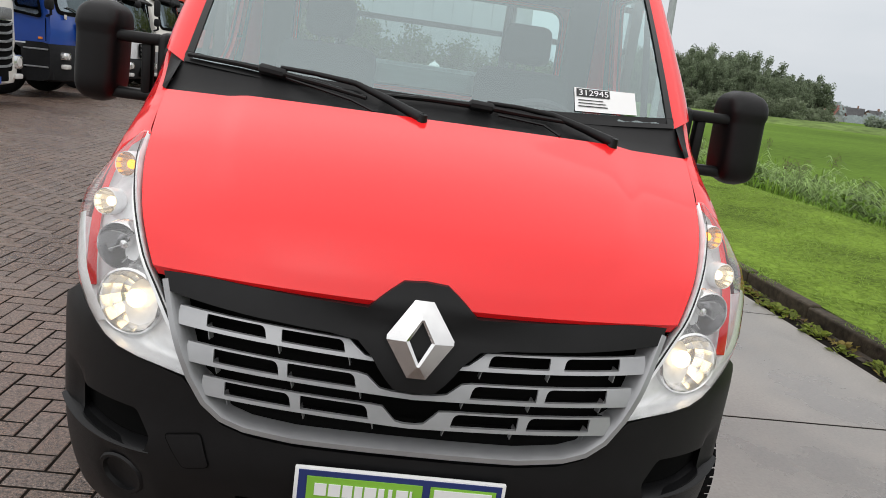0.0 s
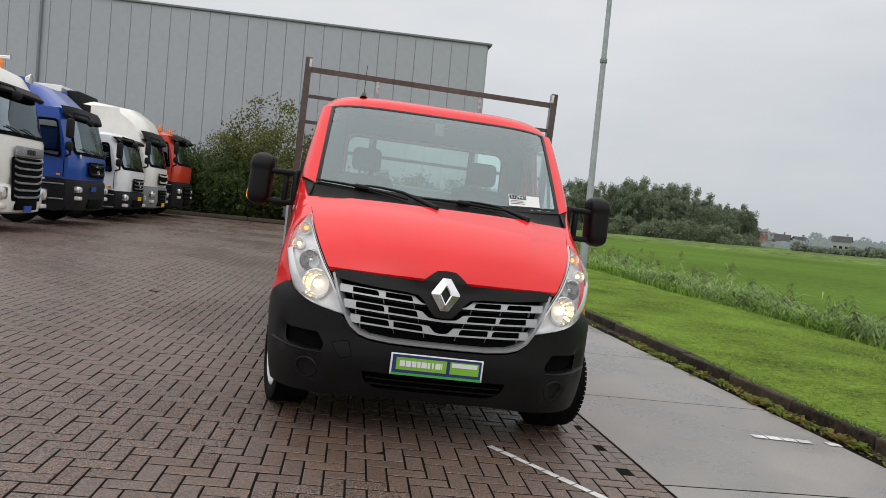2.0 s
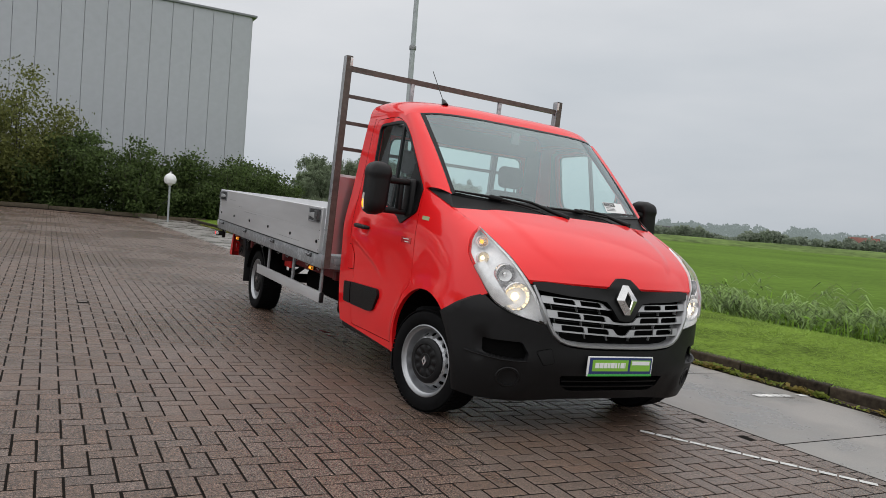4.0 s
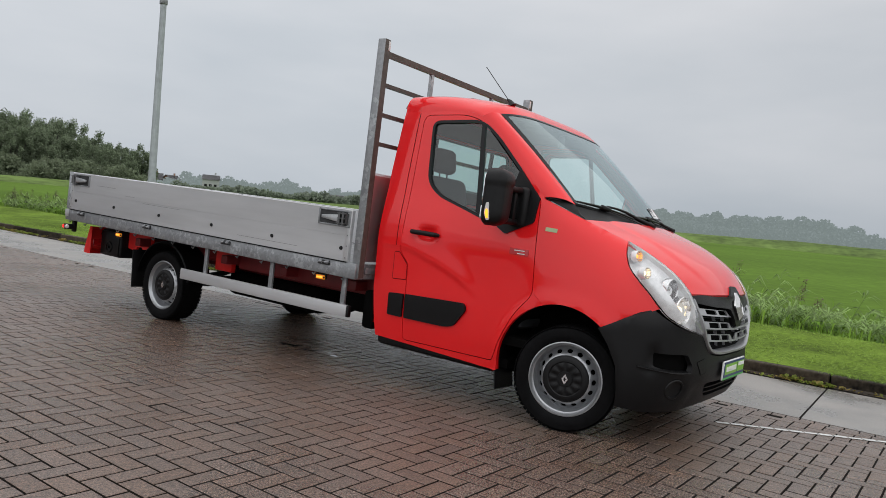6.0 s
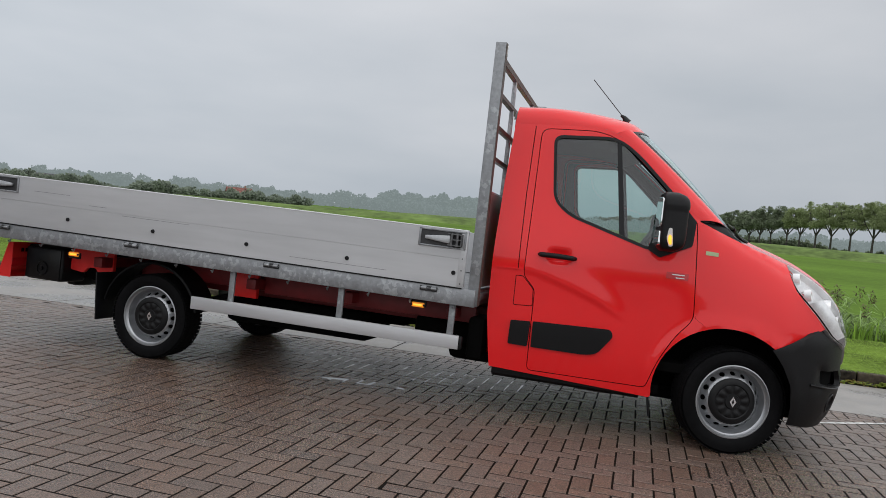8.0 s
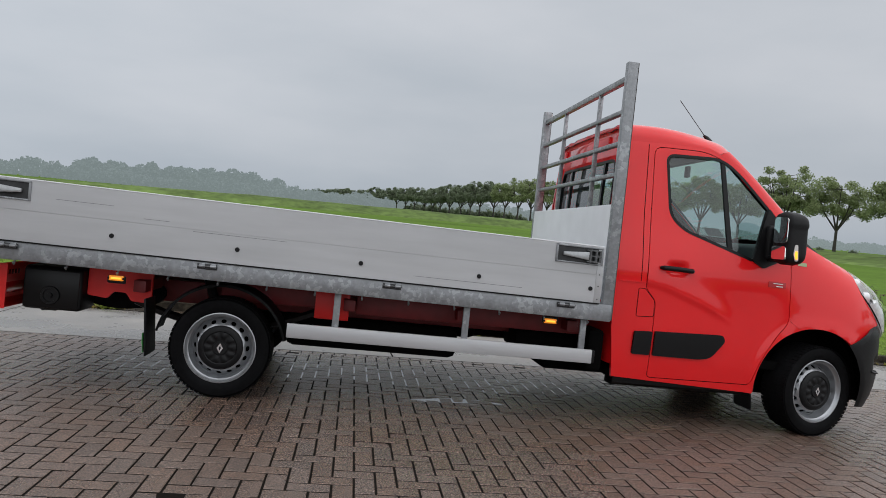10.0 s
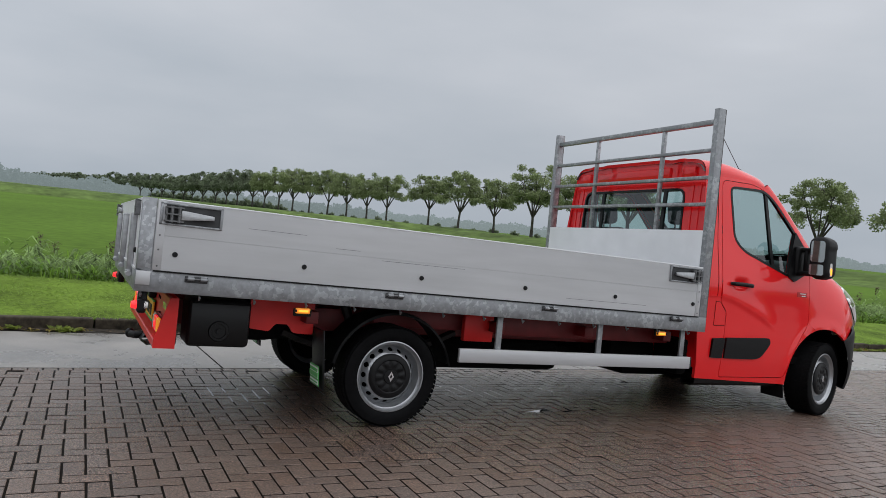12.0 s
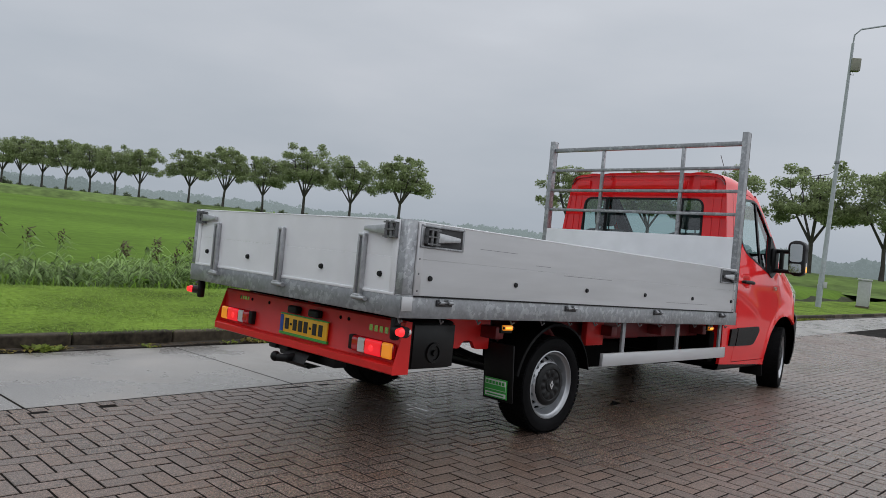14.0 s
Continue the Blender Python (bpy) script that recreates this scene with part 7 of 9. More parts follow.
# woodland by the houses: big crowns to the ground
wk = [tree_thing("woodland_tree", 51 + k, 12 + 1.2 * k, 7.4 + 0.8 * k, 0.6, 15000, 0.19, "tall leafy woodland tree at the field's edge", "tree", LEAF_WOOD, clumps=130, rc=0.095, tall=1.5, spread=6) for k in range(3)]
for o in wk:
    tagged(o, group="wood at the field's edge")
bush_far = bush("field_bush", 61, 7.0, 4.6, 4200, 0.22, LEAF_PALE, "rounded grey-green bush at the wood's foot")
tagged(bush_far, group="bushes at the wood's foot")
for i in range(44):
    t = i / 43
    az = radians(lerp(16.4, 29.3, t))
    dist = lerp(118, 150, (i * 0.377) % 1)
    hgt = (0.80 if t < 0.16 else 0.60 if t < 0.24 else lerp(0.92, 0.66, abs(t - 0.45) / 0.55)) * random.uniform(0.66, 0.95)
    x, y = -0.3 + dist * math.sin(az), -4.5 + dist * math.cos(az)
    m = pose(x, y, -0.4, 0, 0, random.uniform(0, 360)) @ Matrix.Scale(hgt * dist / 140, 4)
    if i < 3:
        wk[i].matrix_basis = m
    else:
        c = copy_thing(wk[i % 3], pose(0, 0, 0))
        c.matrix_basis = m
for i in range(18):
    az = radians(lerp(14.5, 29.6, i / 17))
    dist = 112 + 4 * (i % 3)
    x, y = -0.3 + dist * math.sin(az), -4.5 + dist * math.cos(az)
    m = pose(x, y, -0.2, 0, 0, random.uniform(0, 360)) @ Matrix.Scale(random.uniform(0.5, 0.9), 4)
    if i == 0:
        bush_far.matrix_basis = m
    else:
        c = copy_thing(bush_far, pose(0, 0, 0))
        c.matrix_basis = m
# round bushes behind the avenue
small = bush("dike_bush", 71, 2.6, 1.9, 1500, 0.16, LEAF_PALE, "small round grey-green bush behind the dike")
tagged(small, group="bushes behind the dike")
for i in range(62):
    x = 60 + 5.6 * i if i < 26 else 190 + 9 * (i - 26)
    m = pose(x, row_y(x) - (9.0 if i < 26 else 6.0), 0.55 if i < 26 else 0.0, 0, 0, 40 * i) @ Matrix.Scale(random.uniform(0.45, 0.8) if i < 26 else random.uniform(1.2, 1.9) * (1 + 0.6 * (i - 26) / 36), 4)
    if i == 0:
        small.matrix_basis = m
    else:
        c = copy_thing(small, pose(0, 0, 0))
        c.matrix_basis = m


# distant belts of woodland round the horizon
def belt(name, az0, az1, dist, h, size, per_deg, material, label, lumpy=0.35, seed=3):
    """A far belt of rounded crowns standing side by side, taller and lower by turns."""
    g = np.random.default_rng(seed)
    step = math.degrees(h * 0.34 / dist)
    crowns = []
    a = az0
    while a < az1:
        top = h * (1 - lumpy + lumpy * (0.6 + 0.55 * noise.noise((a * 0.35, seed, 0)) + 0.35 * noise.noise((a * 1.7, seed, 4)))) * g.uniform(0.82, 1.12)
        crowns.append((a, dist * (1 + g.uniform(-0.03, 0.03)), top, h * g.uniform(0.32, 0.5)))
        a += step * g.uniform(0.5, 1.3)
    crowns = np.array(crowns)
    n = int((az1 - az0) * per_deg)
    az, dd, top, wide = crowns[g.integers(0, len(crowns), n)].T
    q = g.normal(size=(n, 3))
    q *= (g.random(n) ** 0.35 / np.linalg.norm(q, axis=1))[:, None]
    x, y = dd * np.sin(np.radians(az)), dd * np.cos(np.radians(az))
    c = np.stack([x + q[:, 0] * wide, y + q[:, 1] * wide, top * (0.5 + 0.5 * q[:, 2]) - 0.5], 1)
    v, f = leaf_quads(c, g.uniform(0.6, 1.3, n) * size, 0.8)
    ob = pydata(name, v.tolist(), f.tolist(), material)
    return tagged(ob, label, "woodland", kind="stuff")


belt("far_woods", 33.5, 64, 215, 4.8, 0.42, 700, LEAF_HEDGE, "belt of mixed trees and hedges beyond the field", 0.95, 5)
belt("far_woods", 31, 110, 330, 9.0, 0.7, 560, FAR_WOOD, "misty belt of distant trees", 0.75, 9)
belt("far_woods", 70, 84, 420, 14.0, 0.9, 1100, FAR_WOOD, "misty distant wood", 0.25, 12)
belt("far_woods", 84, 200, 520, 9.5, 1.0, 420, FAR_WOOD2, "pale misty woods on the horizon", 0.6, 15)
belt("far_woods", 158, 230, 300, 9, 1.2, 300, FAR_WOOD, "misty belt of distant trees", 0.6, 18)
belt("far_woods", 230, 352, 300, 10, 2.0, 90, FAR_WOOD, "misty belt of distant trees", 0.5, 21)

# pale rough bank along the field's far edge
bk, nb_ = [], 52
for i in range(nb_):
    deg = lerp(14, 116, i / (nb_ - 1))
    az = radians(deg)
    tall = lerp(0.75, 1.2, smooth(60, 80, deg))
    for dist, z in ((100, 0.0), (103, 0.7 * tall), (106, tall), (112, tall), (124, 0.0)):
        bk.append((-0.3 + dist * math.sin(az), -4.5 + dist * math.cos(az), z + (0.15 * noise.noise((i * 0.8, dist, 0)) if z else 0)))
tagged(pydata("field_bank", bk, [(i * 5 + j, i * 5 + j + 1, i * 5 + j + 6, i * 5 + j + 5) for i in range(nb_ - 1) for j in range(4)], ROUGH_GRASS, smooth_shade=True), "low rough grassy bank at the field's far edge", "bank", kind="structure")

# dark bed of the ditch, showing in the gaps between the reeds
DITCH = mat("dark_ditch_ground", (0.030, 0.034, 0.014), 0.85, 0, 0.4, 9, 1.2, bump=0.6, bscale=30, spec=0.2)
rows = []
for v in [-58 + 1.0 * i for i in range(103)]:
    row = []
    for k in range(9):
        u = lerp(VERGE_U + 0.52 + 0.1 * math.sin(v * 1.7), FIELD_U - 0.75 + 0.2 * math.sin(v * 0.9), k / 8)
        x, y = road(u, v)
        row.append((x, y, land(x, y) + (0.015 if 0 < k < 8 else -0.02)))
    rows.append(row)
bm = nb()
loft(bm, rows)
bmesh.ops.reverse_faces(bm, faces=bm.faces[:])
tagged(finish("ditch_bed", bm, DITCH), "dark ditch bed under the reeds", "ditch", kind="structure")

# reeds and tall grass along the ditch
def blades(us, vs, h, w, lean, seed, bend=0.5, zoff=0.0, segs=2):
    """Curved tapering blades rooted on the land, one strip each."""
    g = np.random.default_rng(seed)
    V_, F_ = [], []
    for u, v, hh in zip(us, vs, h):
        x, y = road(u, v)
        z = land(x, y) + zoff
        a = g.uniform(0, 2 * math.pi)
        dx, dy = math.cos(a), math.sin(a)
        l = hh * g.uniform(0.3, 1.0) * lean
        px, py = -dy * w * g.uniform(0.7, 1.2), dx * w * g.uniform(0.7, 1.2)
        k = len(V_)
        if segs == 1:
            V_ += [(x - px, y - py, z), (x + px, y + py, z), (x + dx * l, y + dy * l, z + hh)]
            F_.append((k, k + 1, k + 2))
        else:
            V_ += [(x - px, y - py, z), (x + px, y + py, z), (x + dx * l * 0.35 - px * 0.9, y + dy * l * 0.35 - py * 0.9, z + hh * 0.62), (x + dx * l * 0.35 + px * 0.9, y + dy * l * 0.35 + py * 0.9, z + hh * 0.62), (x + dx * l, y + dy * l, z + hh * (1 - bend * 0.35))]
            F_ += [(k, k + 1, k + 3, k + 2), (k + 2, k + 3, k + 4)]
    return V_, F_


g = np.random.default_rng(5)
n = 17000
vs = g.uniform(-26, 44, n)
us = VERGE_U + 0.1 + g.gamma(2.0, 0.55, n)
hh = (0.16 + 0.26 * g.random(n)) * np.clip(0.7 + 0.3 * np.sin(vs * 1.3) + 0.3 * np.sin(vs * 0.37 + 2), 0.4, 1.4)
v_, f_ = blades(us, vs, hh, 0.011, 0.7, 6)
tg_ob = pydata("tall_grass", v_, f_, BLADE)
tagged(tg_ob, "unmown tall grass along the ditch edge", "grass", kind="stuff")

RV, RF, PV, PF = [], [], [], []
for k in range(2900):
    v = g.uniform(-24, 42)
    clump = 0.5 + 0.5 * math.sin(v * 1.1) * math.sin(v * 0.47 + 1)
    if g.random() > 0.45 + 0.55 * clump:
        continue
    u = VERGE_U + 0.50 + g.gamma(2.0, 0.34)
    x, y = road(u, v)
    z = land(x, y)
    tall = g.random() < 0.11
    h = (g.uniform(0.40, 0.78) if tall else g.uniform(0.10, 0.36)) * (0.60 + 0.55 * clump) - min(0, z)
    lx, ly = g.normal(0, 0.18), g.normal(-0.15, 0.18)
    stem = [V(x + lx * h * t * t, y + ly * h * t * t, z + h * t) for t in (0, 0.5, 1.0)]
    i0 = len(RV)
    for p in stem:
        RV += [(p.x - 0.004, p.y - 0.004, p.z), (p.x + 0.004, p.y + 0.004, p.z)]
    RF += [(i0, i0 + 1, i0 + 3, i0 + 2), (i0 + 2, i0 + 3, i0 + 5, i0 + 4)]
    for j in range(14):
        t = g.uniform(0.25, 1.0)
        p = V(x + lx * h * t * t, y + ly * h * t * t, z + h * t)
        a = g.normal(-1.2, 1.3)
        L = g.uniform(0.20, 0.44)
        d = V(math.cos(a), math.sin(a), 0)
        s = V(-d.y, d.x, 0.3) * g.uniform(0.010, 0.020)
        m1, m2 = p + d * L * 0.45 + V(0, 0, L * 0.34), p + d * L + V(0, 0, L * g.uniform(-0.25, 0.25))
        i0 = len(RV)
        RV += [tuple(p), tuple(m1 - s), tuple(m1 + s), tuple(m2)]
        RF += [(i0, i0 + 1, i0 + 2), (i0 + 1, i0 + 3, i0 + 2)]
    if tall and g.random() < 0.75:
        tip = stem[-1]
        for j in range(42):
            o = V(g.normal(0.02, 0.03), g.normal(-0.03, 0.03), g.uniform(-0.05, 0.17))
            q = tip + o
            e = q + V(g.normal(0.03, 0.03), g.normal(-0.04, 0.03), g.uniform(-0.06, 0.05))
            i0 = len(PV)
            PV += [tuple(q), tuple(e + V(0.012, 0.009, 0)), tuple(e - V(0.012, 0.009, 0))]
            PF.append((i0, i0 + 1, i0 + 2))
# broad-leaved weeds low in the ditch edge
LV, LF = [], []
for k in range(1300):
    v = g.uniform(-22, 36)
    if math.sin(v * 0.9 + 1) + 0.6 * math.sin(v * 2.3) < -0.5:
        continue
    u = VERGE_U + 0.15 + g.gamma(2.0, 0.35)
    x, y = road(u, v)
    z = land(x, y)
    size = g.uniform(0.6, 1.3)
    for j in range(12):
        a = g.uniform(0, 2 * math.pi)
        L = g.uniform(0.09, 0.2) * size
        d = V(math.cos(a), math.sin(a), g.uniform(0.5, 1.8)).normalized()
        s = V(-math.sin(a), math.cos(a), 0) * L * g.uniform(0.10, 0.19)
        p = V(x + g.normal(0, 0.07), y + g.normal(0, 0.07), z + g.uniform(0.0, 0.22) * size)
        m1, e = p + d * L * 0.55, p + d * L + V(math.cos(a) * 0.2 * L, math.sin(a) * 0.2 * L, -0.25 * L)
        i0 = len(LV)
        LV += [tuple(p), tuple(m1 - s), tuple(e), tuple(m1 + s)]
        LF.append((i0, i0 + 1, i0 + 2, i0 + 3))
tagged(pydata("ditch_weeds", LV, LF, WEED_LEAF), "broad-leaved green weeds along the ditch", "weeds", kind="stuff")
rd = pydata("reeds", RV, RF, REED_LEAF)
tagged(rd, "pale green reeds growing in the ditch", "reeds", kind="stuff")
pl = pydata("reed_plumes", PV, PF, REED_PLUME)
tagged(pl, "brown drooping reed plumes over the ditch", "reeds", kind="stuff")

# short grass on the verge
n = 52000
vs = np.concatenate([g.uniform(-9, 16, 38000), g.uniform(-26, 34, n - 38000)])
us = g.uniform(KERB_U + 0.12, VERGE_U + 0.3, n)
v_, f_ = blades(us, vs, g.uniform(0.012, 0.030, n), 0.006, 3.0, 8, segs=1, zoff=0.008)
vg = pydata("verge_grass", v_, f_, BLADE_PALE)
tagged(vg, "short blades of the mown verge", "grass", kind="stuff")

# longer grass that hangs over the kerb
n = 9000
vs = g.uniform(-14, 20, n)
us = KERB_U + 0.02 + abs(g.normal(0, 0.06, n))
v_, f_ = blades(us, vs, g.uniform(0.02, 0.065, n) * (0.6 + 0.5 * np.sin(vs * 2.7) * np.sin(vs * 0.9 + 2)), 0.007, 2.2, 9, segs=1, zoff=0.004)
tagged(pydata("kerb_grass", v_, f_, BLADE), "longer grass hanging over the kerb", "grass", kind="stuff")

# weeds in the gutter
WV, WF, YV, YF = [], [], [], []
for k in range(1500):
    v = g.uniform(-18, 26)
    if math.sin(v * 2.1) + math.sin(v * 0.77 + 1) + 0.8 * math.sin(v * 5.3) < g.uniform(-1.8, 1.1):
        continue
    u = g.uniform(SLAB_U + 0.03, KERB_U - 0.01)
    x, y = road(u, v)
    z = rise(x, y)
    big = g.random() ** 2
    dry = g.random() < 0.4
    for j in range(int(6 + 12 * big)):
        a = g.uniform(0, 2 * math.pi)
        L = g.uniform(0.02, 0.05) + 0.06 * big
        d = V(math.cos(a), math.sin(a), g.uniform(0.3, 1.4)).normalized()
        s = V(-math.sin(a), math.cos(a), 0) * L * 0.28
        p = V(x, y, z) + V(g.normal(0, 0.03), g.normal(0, 0.05), 0)
        m, e = p + d * L * 0.6, p + d * L + V(0, 0, -0.2 * L)
        A, B = (YV, YF) if dry else (WV, WF)
        i0 = len(A)
        A += [tuple(p), tuple(m - s), tuple(e), tuple(m + s)]
        B.append((i0, i0 + 1, i0 + 2, i0 + 3))
tagged(pydata("gutter_weeds", WV, WF, WEED), "green weeds sprouting along the kerb", "weeds", kind="stuff")
DV, DF = [], []
for k in range(7000):
    v = g.uniform(-14, 20)
    u = KERB_U - 0.005 - abs(g.normal(0, 0.055))
    x, y = road(u, v)
    a = g.uniform(0, 2 * math.pi)
    L = g.uniform(0.006, 0.022)
    d, e = V(math.cos(a), math.sin(a), g.uniform(-0.1, 0.4)) * L, V(-math.sin(a), math.cos(a), g.uniform(-0.1, 0.3)) * L * 0.5
    p = V(x, y, rise(x, y) + 0.006)
    i0 = len(DV)
    DV += [tuple(p - d), tuple(p - e + V(0, 0, 0.004)), tuple(p + d), tuple(p + e + V(0, 0, 0.004))]
    DF.append((i0, i0 + 1, i0 + 2, i0 + 3))
tagged(pydata("leaf_litter", DV, DF, LITTER), "brown leaf litter and grit along the kerb", "litter", kind="stuff")
tagged(pydata("gutter_weeds", YV, YF, WEED_DRY), "yellowing weeds sprouting along the kerb", "weeds", kind="stuff")

# ---- posts, cabinet, houses ----
WHITE_GLOBE = mat("white_globe_paint", (0.75, 0.76, 0.77), 0.3, 0, 0.06, 6, 1)
POST = mat("grey_painted_steel", (0.33, 0.36, 0.37), 0.55, 0.2, 0.12, 8, 1, bump=0.05)
DULL_BOX = mat("khaki_plastic", (0.22, 0.22, 0.17), 0.6, 0, 0.08)
CABINET = mat("pale_grey_cabinet", (0.42, 0.43, 0.42), 0.55, 0, 0.12, 10, 1.5)
ROOF_RED = mat("red_roof_tiles", (0.34, 0.15, 0.12), 0.7, 0, 0.15, 3, 0.5)
# dark tiles, with distance haze lightened into the colour
ROOF_DARK = mat("dark_roof_tiles", (0.15, 0.15, 0.155), 0.7, 0, 0.15, 3, 0.5)
HOUSE_WALL = mat("brown_brick_house", (0.25, 0.15, 0.11), 0.8, 0, 0.12, 4, 0.5)
HOUSE_WHITE = mat("white_house", (0.36, 0.37, 0.37), 0.8, 0, 0.06, 4, 0.5)


def lamp_post(m, label, arm=True, box_z=None, top=11.05):
    p = empty("lamp_post", m, label=label, category="lamp post", group="lamp posts by the road")
    bm = nb()
    tube(bm, [(0, 0, -0.4), (0, 0, 1.3), (0, 0, 1.35), (0, 0, top)], [0.115, 0.115, 0.10, 0.055], 16)
    part("pole", bm, POST, p)
    bm = nb()
    tube(bm, [(0, 0, top - 0.1), (0.02, 0, top + 0.35), (0.25, 0, top + 0.6), (1.5, 0, top + 0.9)], 0.035, 10)
    part("arm", bm, POST, p)
    bm = nb()
    box(bm, (1.80, 0, top + 0.96), (0.72, 0.26, 0.12), 0.04, Euler((0, radians(-8), 0)).to_matrix(), 3)
    part("lamp_head", bm, GALV_DARK, p)
    part("base_door", boxes(((-0.105, 0, 0.75), (0.03, 0.10, 0.40)), bevel=0.005), POST, p)
    bm = nb()
    for z in (6.08,):
        lathe(bm, [(0.10, z - 0.06), (0.105, z - 0.05), (0.105, z + 0.05), (0.10, z + 0.06)], 16, "z")
    part("clamp", bm, GALV_DARK, p)
    if box_z:
        bm = nb()
        box(bm, (0.18, -0.05, box_z), (0.34, 0.30, 0.52), 0.02)
        part("junction_box", bm, DULL_BOX, p)
        bm = nb()
        tube(bm, [(0.1, -0.05, box_z - 0.26), (0.16, -0.05, box_z - 0.42), (0.02, -0.05, box_z - 0.4)], 0.015, 6)
        part("cable", bm, INK, p)
        part("small_box", boxes(((0.13, -0.06, 0.95), (0.16, 0.14, 0.24)), bevel=0.01), CABINET, p)
    return p


lx, ly = 6.35, 16.1
lamp_post(pose(lx, ly, land(lx, ly) + 0.01, 0, 0, 180), "grey steel street lamp post on the verge")
lx, ly = 6.25, -24.6
lamp_post(pose(lx, ly, land(lx, ly) + 0.01, 0.0, 0.6, 215), "grey street lamp post with a khaki box", True, 10.15)

cx, cy = 6.35, -31.4
cab_ = empty("utility_cabinet", pose(cx, cy, land(cx, cy), 0, 0, 12) @ Matrix.Scale(1.2, 4), label="pale grey roadside utility cabinet on the grass", category="cabinet")
part("body", boxes(((0, 0, 0.55), (0.42, 1.0, 1.1)), bevel=0.02), CABINET, cab_)
part("lid", boxes(((0, 0, 1.13), (0.50, 1.08, 0.07)), bevel=0.02), CABINET, cab_)
for dy in (-0.25, 0.25):
    part("cabinet_door", boxes(((-0.218, dy, 0.58), (0.02, 0.47, 0.94)), bevel=0.006), CABINET, cab_)
part("plinth", boxes(((0, 0, 0.03), (0.46, 1.04, 0.1)), bevel=0.01), KERB, cab_)


def house(m, w, d, h, rh, wall_m, roof_m, label):
    o = empty("house", m, label=label, category="house", group="houses beyond the field")
    part("wall", boxes(((0, 0, h / 2), (w, d, h))), wall_m, o)
    bm = nb()
    a = [(-w / 2 - 0.3, -d / 2 - 0.4, h - 0.1), (w / 2 + 0.3, -d / 2 - 0.4, h - 0.1), (w / 2 + 0.3, 0, h + rh), (-w / 2 - 0.3, 0, h + rh)]
    b = [(x, -y, z) for x, y, z in a]
    for q in (a, b[::-1]):
        bm.faces.new([bm.verts.new(p) for p in q])
    bmesh.ops.solidify(bm, geom=bm.faces[:], thickness=0.2)
    part("roof", bm, roof_m, o)
    for s in (-1, 1):
        bm = nb()
        bm.faces.new([bm.verts.new((s * w / 2, y, z)) for y, z in ((-d / 2, h), (d / 2, h), (0, h + rh - 0.1))])
        bmesh.ops.solidify(bm, geom=bm.faces[:], thickness=0.2 * s)
        part("gable", bm, wall_m, o)
    part("chimney", boxes(((w * 0.25, 0, h + rh + 0.3), (0.6, 0.6, 1.2))), wall_m, o)
    for k in range(3):
        part("window", boxes(((-w * 0.3 + k * w * 0.3, -d / 2 - 0.02, h * 0.5), (1.0, 0.06, 1.2))), BLACK_GLOSS, o)
    return o


def polar(az, dist):
    return -0.3 + dist * math.sin(radians(az)), -4.5 + dist * math.cos(radians(az))


for az, dist, w, d, h, rh, wm, rm, turn, lab in ((30.4, 330, 8, 8, 2.6, 3.6, HOUSE_WHITE, ROOF_RED, -60, "white house with a steep red tiled roof"), (31.6, 340, 9, 8, 2.6, 3.4, HOUSE_WALL, ROOF_DARK, -35, "brick house with a dark tiled roof"), (33.0, 355, 8, 8, 2.6, 3.2, HOUSE_WALL, ROOF_DARK, 20, "brick house with a dark tiled roof"), (35.6, 300, 6, 6, 4.8, 1.8, HOUSE_WHITE, ROOF_DARK, -40, "tall white house with a dark roof"), (45.5, 300, 22, 8, 2.4, 0.8, HOUSE_WHITE, ROOF_DARK, -45, "long low white farm shed"), (58, 290, 9, 8, 2.0, 2.4, HOUSE_WALL, ROOF_RED, -55, "low brick farmhouse with a red roof")):
    x, y = polar(az, dist)
    house(pose(x, y, -0.1, 0, 0, turn), w, d, h, rh, wm, rm, lab)

# unidentified white globe with a small neck; its post is assumed
bm = nb()
lathe(bm, [(0.002, 0.30), (0.03, 0.30), (0.035, 0.235), (0.10, 0.215), (0.19, 0.14), (0.235, 0.03), (0.235, -0.05), (0.19, -0.15), (0.08, -0.20), (0.06, -0.24), (0.002, -0.24)], 24, "z")
GLOBE = TILT @ V(1.02, 26.0, 1.40)
foot = rise(GLOBE.x, GLOBE.y)
globe = empty("globe_lamp", pose(GLOBE.x, GLOBE.y, foot), label="white globe of unknown kind on a short post before the shrubs", category="lamp")
bmesh.ops.translate(bm, verts=bm.verts[:], vec=(0, 0, GLOBE.z - foot))
part("shade", bm, WHITE_GLOBE, globe)
bm = nb()
tube(bm, [(0, 0, 0), (0, 0, GLOBE.z - foot - 0.2)], 0.04, 10)
part("post", bm, POST, globe)

# ---- parked lorries ----
CREAM = mat("cream_white_lorry_paint", (0.84, 0.82, 0.77), 0.32, 0, 0.05, 4, 0.6, coat=0.5)
WHITE_L = mat("white_lorry_paint", (0.84, 0.85, 0.87), 0.32, 0, 0.05, 4, 0.6, coat=0.5)
BLUE_L = mat("blue_lorry_paint", (0.010, 0.065, 0.36), 0.3, 0, 0.06, 4, 0.6, coat=0.6)
RED_L = mat("orange_red_lorry_paint", (0.62, 0.045, 0.02), 0.3, 0, 0.05, 4, 0.6, coat=0.5)
GREY_BUMPER = mat("dark_grey_bumper_plastic", (0.012, 0.0125, 0.014), 0.6, 0, 0.2, 15, 2, spec=0.2)
SCREEN = glass_mat("lorry_glass", (0.55, 0.68, 0.70), 0.02, 2.3, 0.8, (0.80, 0.93, 1.0))
